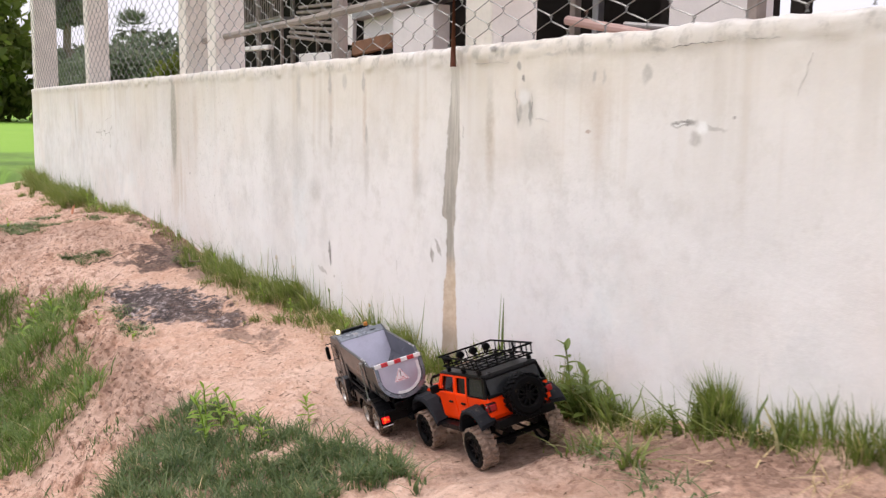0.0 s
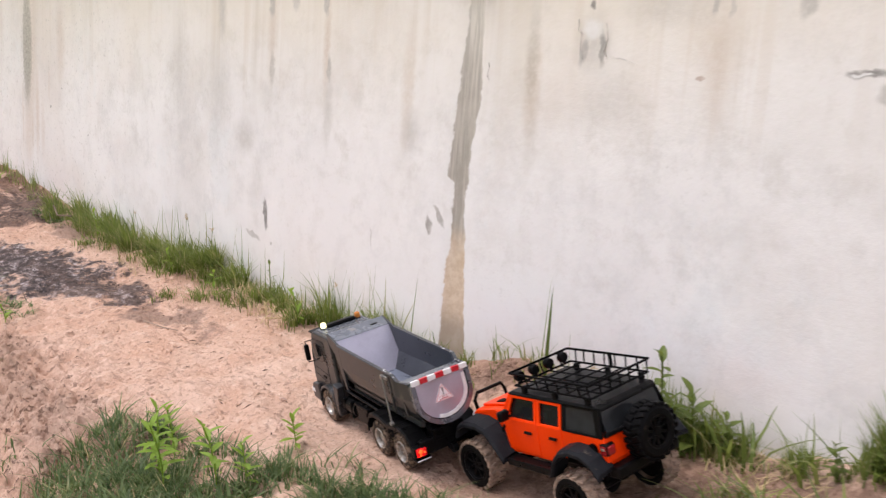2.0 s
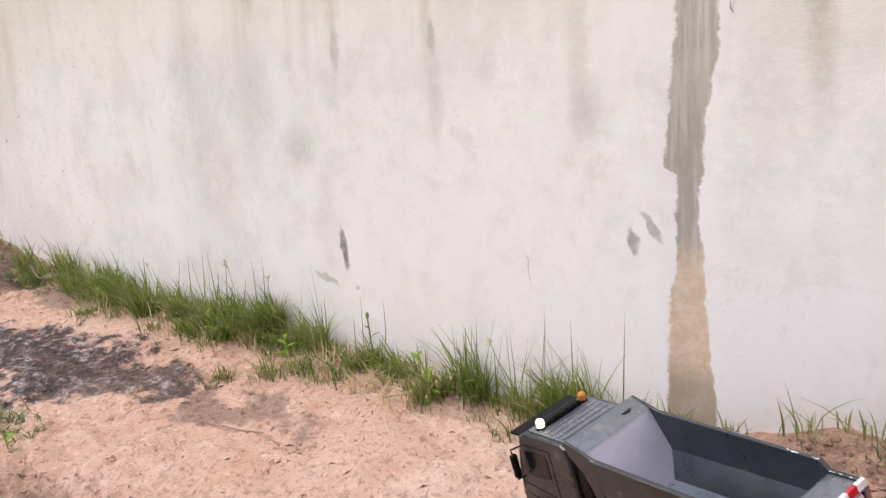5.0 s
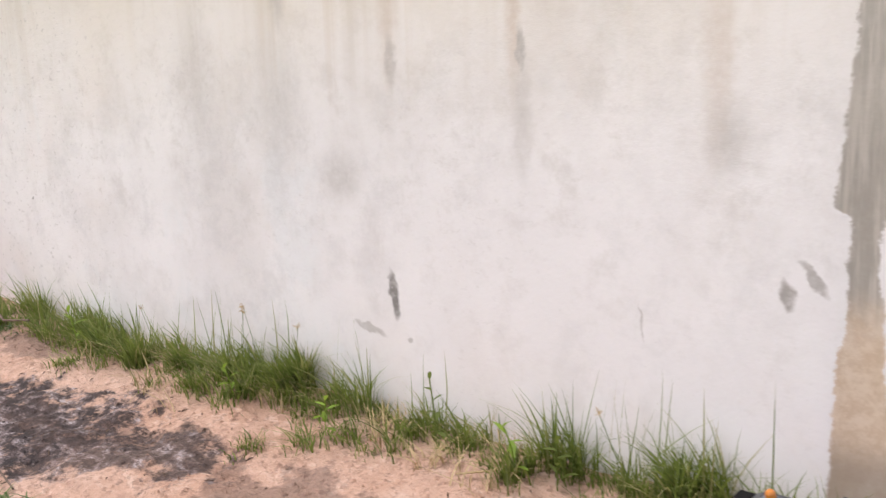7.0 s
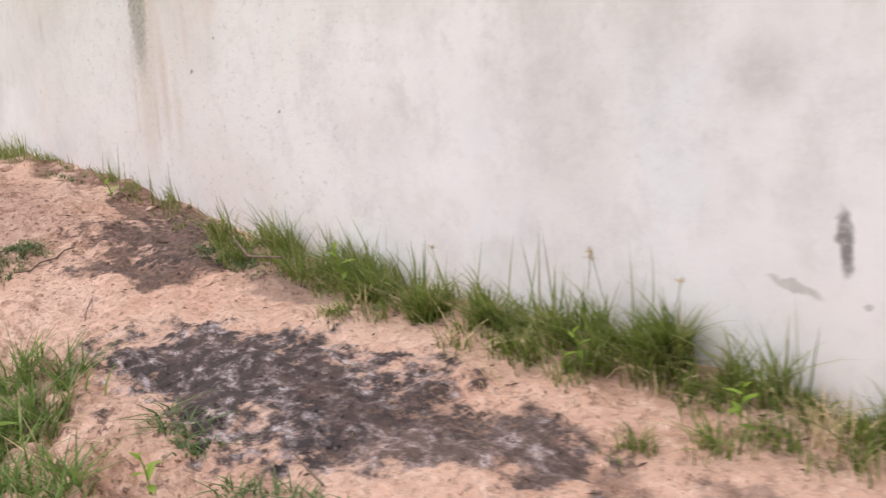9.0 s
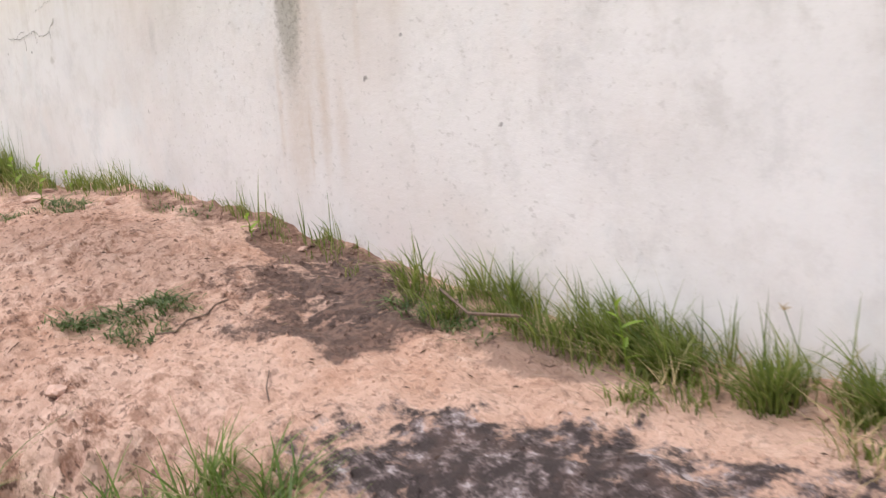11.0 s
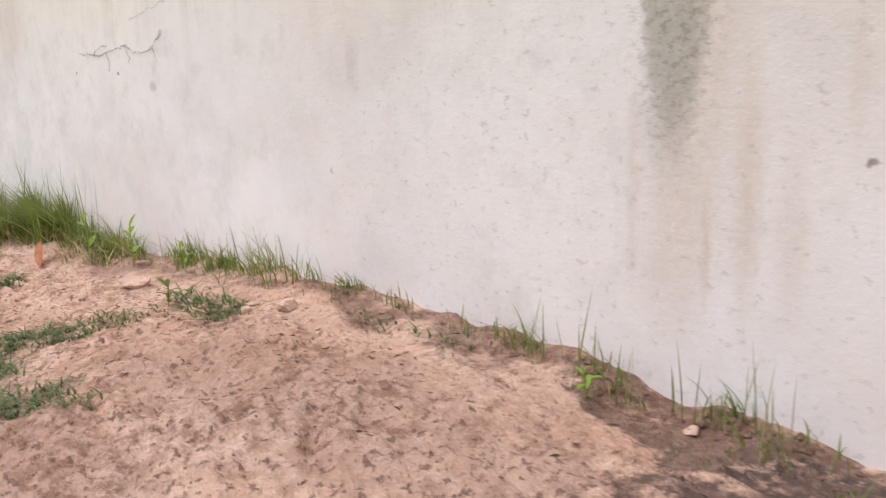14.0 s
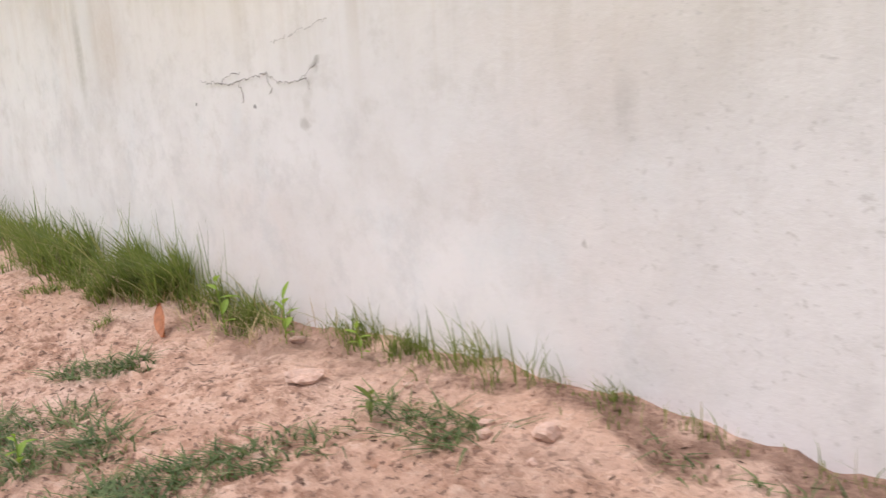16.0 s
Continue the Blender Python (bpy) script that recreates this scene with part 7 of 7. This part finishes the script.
for i, (x, y, h, cr) in enumerate(((-58, 2.4, 12, 4.2), (-70, 1.0, 15, 6.0), (-64, -4.0, 14, 6.0), (-68, -11, 14, 6.0), (-57, 4.2, 4.5, 3.0), (-58, 0.5, 4.5, 3.4), (-59, -4, 4.5, 3.4), (-58, 9.5, 2.6, 1.9), (-60, -9, 5, 3.4), (-61, 13, 2.8, 2.0))):
    tree(x, y, h, cr, 9000, 0.34, 60 + i, "tall dense dark tree at the edge of the field", 0.5, 0.0)
far = []
rndf = np.random.default_rng(99)
for k in range(240):
    a = rndf.uniform(0, math.tau)
    d = rndf.uniform(170, 260)
    far.append((d * math.cos(a), d * math.sin(a), rndf.uniform(5, 9)))
vs, fs = [], []
for x, y, h in far:
    n = 420
    p = rndf.normal(0, 1, (n, 3)) * np.array([6.0, 6.0, h * 0.28]) + np.array([x, y, h * 0.5])
    p[:, 2] = np.maximum(p[:, 2], -0.5)
    e = rndf.normal(0, 1, (n, 3))
    e /= np.linalg.norm(e, axis=1)[:, None]
    g = np.cross(e, rndf.normal(0, 1, (n, 3)))
    g /= np.linalg.norm(g, axis=1)[:, None]
    base = len(vs) * 4 * n
    vs.append(np.stack([p - e * 1.3, p - g * 0.8, p + e * 1.3, p + g * 0.8], 1).reshape(-1, 3))
    fs.append(np.arange(4 * n).reshape(-1, 4) + base)
tagged(mesh_part("far_woods", np.concatenate(vs).tolist(), np.concatenate(fs).tolist(), m_tree), "dark green woods along the horizon", "woods", kind="stuff")

# ---- stones, clods and twigs on the path ----
def stone(x, y, s, seed, mat, label, name="stone", group="stones on the path"):
    rnd = random.Random(seed)
    bm = bmesh.new()
    got = bmesh.ops.create_icosphere(bm, subdivisions=2, radius=1.0)["verts"]
    k = Vector((rnd.uniform(0.9, 1.4), rnd.uniform(0.7, 1.1), rnd.uniform(0.45, 0.7)))
    off = Vector((seed * 3.1, seed * 1.7, 0))
    for v in got:
        f = 1 + 0.55 * noise.noise(v.co * 1.1 + off) + 0.2 * noise.noise(v.co * 3.0 + off)
        v.co = Vector((v.co.x * k.x, v.co.y * k.y, v.co.z * k.z)) * f * s
    ob = part(name, bm, mat)
    ob.matrix_basis = pose(x, y, rest(x, y) + s * 0.22, 0, 0, rnd.uniform(0, 360))
    return tagged(ob, label, name, group)


for i, (x, y, s) in enumerate(((-3.284, -0.156, 0.021), (-3.81, -0.20, 0.024), (-4.02, -0.075, 0.016), (-3.62, -0.12, 0.010), (-3.25, -0.22, 0.007), (-2.52, -0.06, 0.010), (-0.10, -0.34, 0.007), (-2.324, -0.654, 0.017))):
    stone(x, y, s, i + 1, m_stone, "small pale stone lying on the earth")
for i, (x, y, s) in enumerate(((-3.40, -0.156, 0.010), (-3.374, -0.185, 0.013), (0.02, -0.42, 0.006))):
    stone(x, y, s, 30 + i, m_stone, "small pinkish brick chip on the path", "brick_chip", "brick chips")


def twig(points, r, label, mat=m_twig, name="twig"):
    bm = bmesh.new()
    rod(bm, [(x, y, rest(x, y) + r * 0.6 + dz) for x, y, dz in points], r, 5)
    tagged(part(name, bm, mat), label, "twig", "twigs")


twig([(-2.365, -0.322, 0.010), (-2.37, -0.345, 0.006), (-2.362, -0.37, 0.003), (-2.375, -0.40, 0.004), (-2.362, -0.43, 0.002), (-2.385, -0.455, 0.0)], 0.0020, "thin dark twig on the earth")
twig([(-0.74, -0.35, 0.004), (-0.66, -0.335, 0.002), (-0.60, -0.325, 0.006)], 0.0015, "short pale twig on the path", m_beamwood)
twig([(-0.50, -0.135, 0.010), (-0.465, -0.115, 0.012), (-0.44, -0.095, 0.010)], 0.0016, "straw lying in the grass", m_drystem)
twig([(-2.10, -0.40, 0.003), (-2.06, -0.43, 0.002), (-2.02, -0.45, 0.003)], 0.0013, "thin dark twig on the earth")
twig([(-2.02, -0.11, 0.05), (-1.93, -0.13, 0.03), (-1.82, -0.12, 0.05)], 0.0028, "dry twig among the weeds")
twig([(-1.25, -0.48, 0.004), (-1.16, -0.50, 0.003)], 0.0018, "short dark twig on the path")

# dead brown leaf leaning in the grass
bm = bmesh.new()
rows_l = []
for i in range(7):
    u = i / 6
    w = 0.017 * math.sin(math.pi * (u * 0.94 + 0.03)) ** 0.8
    rows_l.append([bm.verts.new((s * w, -0.008 * abs(s) + 0.02 * u * u, 0.085 * u)) for s in (-1, 0, 1)])
for p, q in zip(rows_l, rows_l[1:]):
    for i in range(2):
        bm.faces.new((p[i], p[i + 1], q[i + 1], q[i]))
leaf = part("dead_leaf", bm, m_brownleaf)
leaf.matrix_basis = pose(-4.42, -0.17, rest(-4.42, -0.17), -20, -28, 30)
tagged(leaf, "curled brown dead leaf leaning in the grass", "leaf")

# crumbs of earth: many small angular clods
rc = np.random.default_rng(12)
N = 34000
cx = rc.uniform(-5.0, 1.6, N)
cy = -0.03 - np.abs(rc.normal(0, 0.42, N))
keep = cy > -1.25
cx, cy = cx[keep], cy[keep]
N = len(cx)
cs = 0.0010 + 0.0050 * rc.random(N) ** 6.0
# larger clods where the bank has broken away
K = 960
along = rc.random(K)
bx = -1.5 + 1.35 * along + rc.normal(0, 0.04, K)
by = np.interp(bx, (-1.5, -1.0, -0.6, -0.3, -0.1), (-0.60, -0.66, -0.74, -0.76, -0.80)) - 0.03 + rc.normal(0, 0.075, K)
bx[:130] = rc.normal(0.33, 0.12, 130)
by[:130] = -0.03 - np.abs(rc.normal(0, 0.07, 130))
bx[130:330] = rc.uniform(-3.4, -2.1, 200)
by[130:330] = -0.012 - np.abs(rc.normal(0, 0.035, 200))
cx, cy = np.concatenate([cx, bx]), np.concatenate([cy, by])
cs = np.concatenate([cs, 0.0025 + 0.0085 * rc.random(K) ** 3])
N = len(cx)
cz = surface(cx, cy)
oct_v = np.array([(1, 0, 0), (-1, 0, 0), (0, 1, 0), (0, -1, 0), (0, 0, 0.75), (0, 0, -0.7)], float)
oct_f = np.array([(0, 2, 4), (2, 1, 4), (1, 3, 4), (3, 0, 4), (2, 0, 5), (1, 2, 5), (3, 1, 5), (0, 3, 5)])
turn = rc.uniform(0, math.tau, N)
v = oct_v[None] * rc.uniform(0.55, 1.35, (N, 6, 1)) * cs[:, None, None]
vx = v[..., 0] * np.cos(turn)[:, None] - v[..., 1] * np.sin(turn)[:, None]
vy = v[..., 0] * np.sin(turn)[:, None] + v[..., 1] * np.cos(turn)[:, None]
v = np.stack([vx + cx[:, None], vy + cy[:, None], v[..., 2] + cz[:, None] + cs[:, None] * 0.05], -1).reshape(-1, 3)
f = (oct_f[None] + (np.arange(N) * 6)[:, None, None]).reshape(-1, 3)
tagged(mesh_part("earth_crumbs", v.tolist(), f.tolist(), m_soil), "loose crumbs of dry earth scattered on the path", "crumbs", kind="stuff")

# dry plant litter: slivers of stalk and leaf strewn on the earth
L = 480
lx, ly = rc.uniform(-4.9, 1.3, L), -0.05 - np.abs(rc.normal(0, 0.36, L))
ok = ly > -1.1
lx, ly = lx[ok], ly[ok]
L = len(lx)
ang, half, wide = rc.uniform(0, math.tau, L), rc.uniform(0.003, 0.011, L), rc.uniform(0.0006, 0.0016, L)
ux, uy = np.cos(ang), np.sin(ang)
ends = [(1, 0), (0, 1), (-1, 0), (0, -1)]
ring = []
for a, b in ends:
    px, py = lx + ux * half * a - uy * wide * b, ly + uy * half * a + ux * wide * b
    ring.append(np.stack([px, py, surface(px, py) + 0.0014], -1))
top = np.stack([lx, ly, surface(lx, ly) + 0.0034], -1)
v = np.stack(ring + [top], 1).reshape(-1, 3)
f = (np.array([(0, 1, 4), (1, 2, 4), (2, 3, 4), (3, 0, 4)])[None] + (np.arange(L) * 5)[:, None, None]).reshape(-1, 3)
tagged(mesh_part("plant_litter", v.tolist(), f.tolist(), m_litter), "dark and straw-coloured slivers of dry plants on the earth", "litter", kind="stuff")
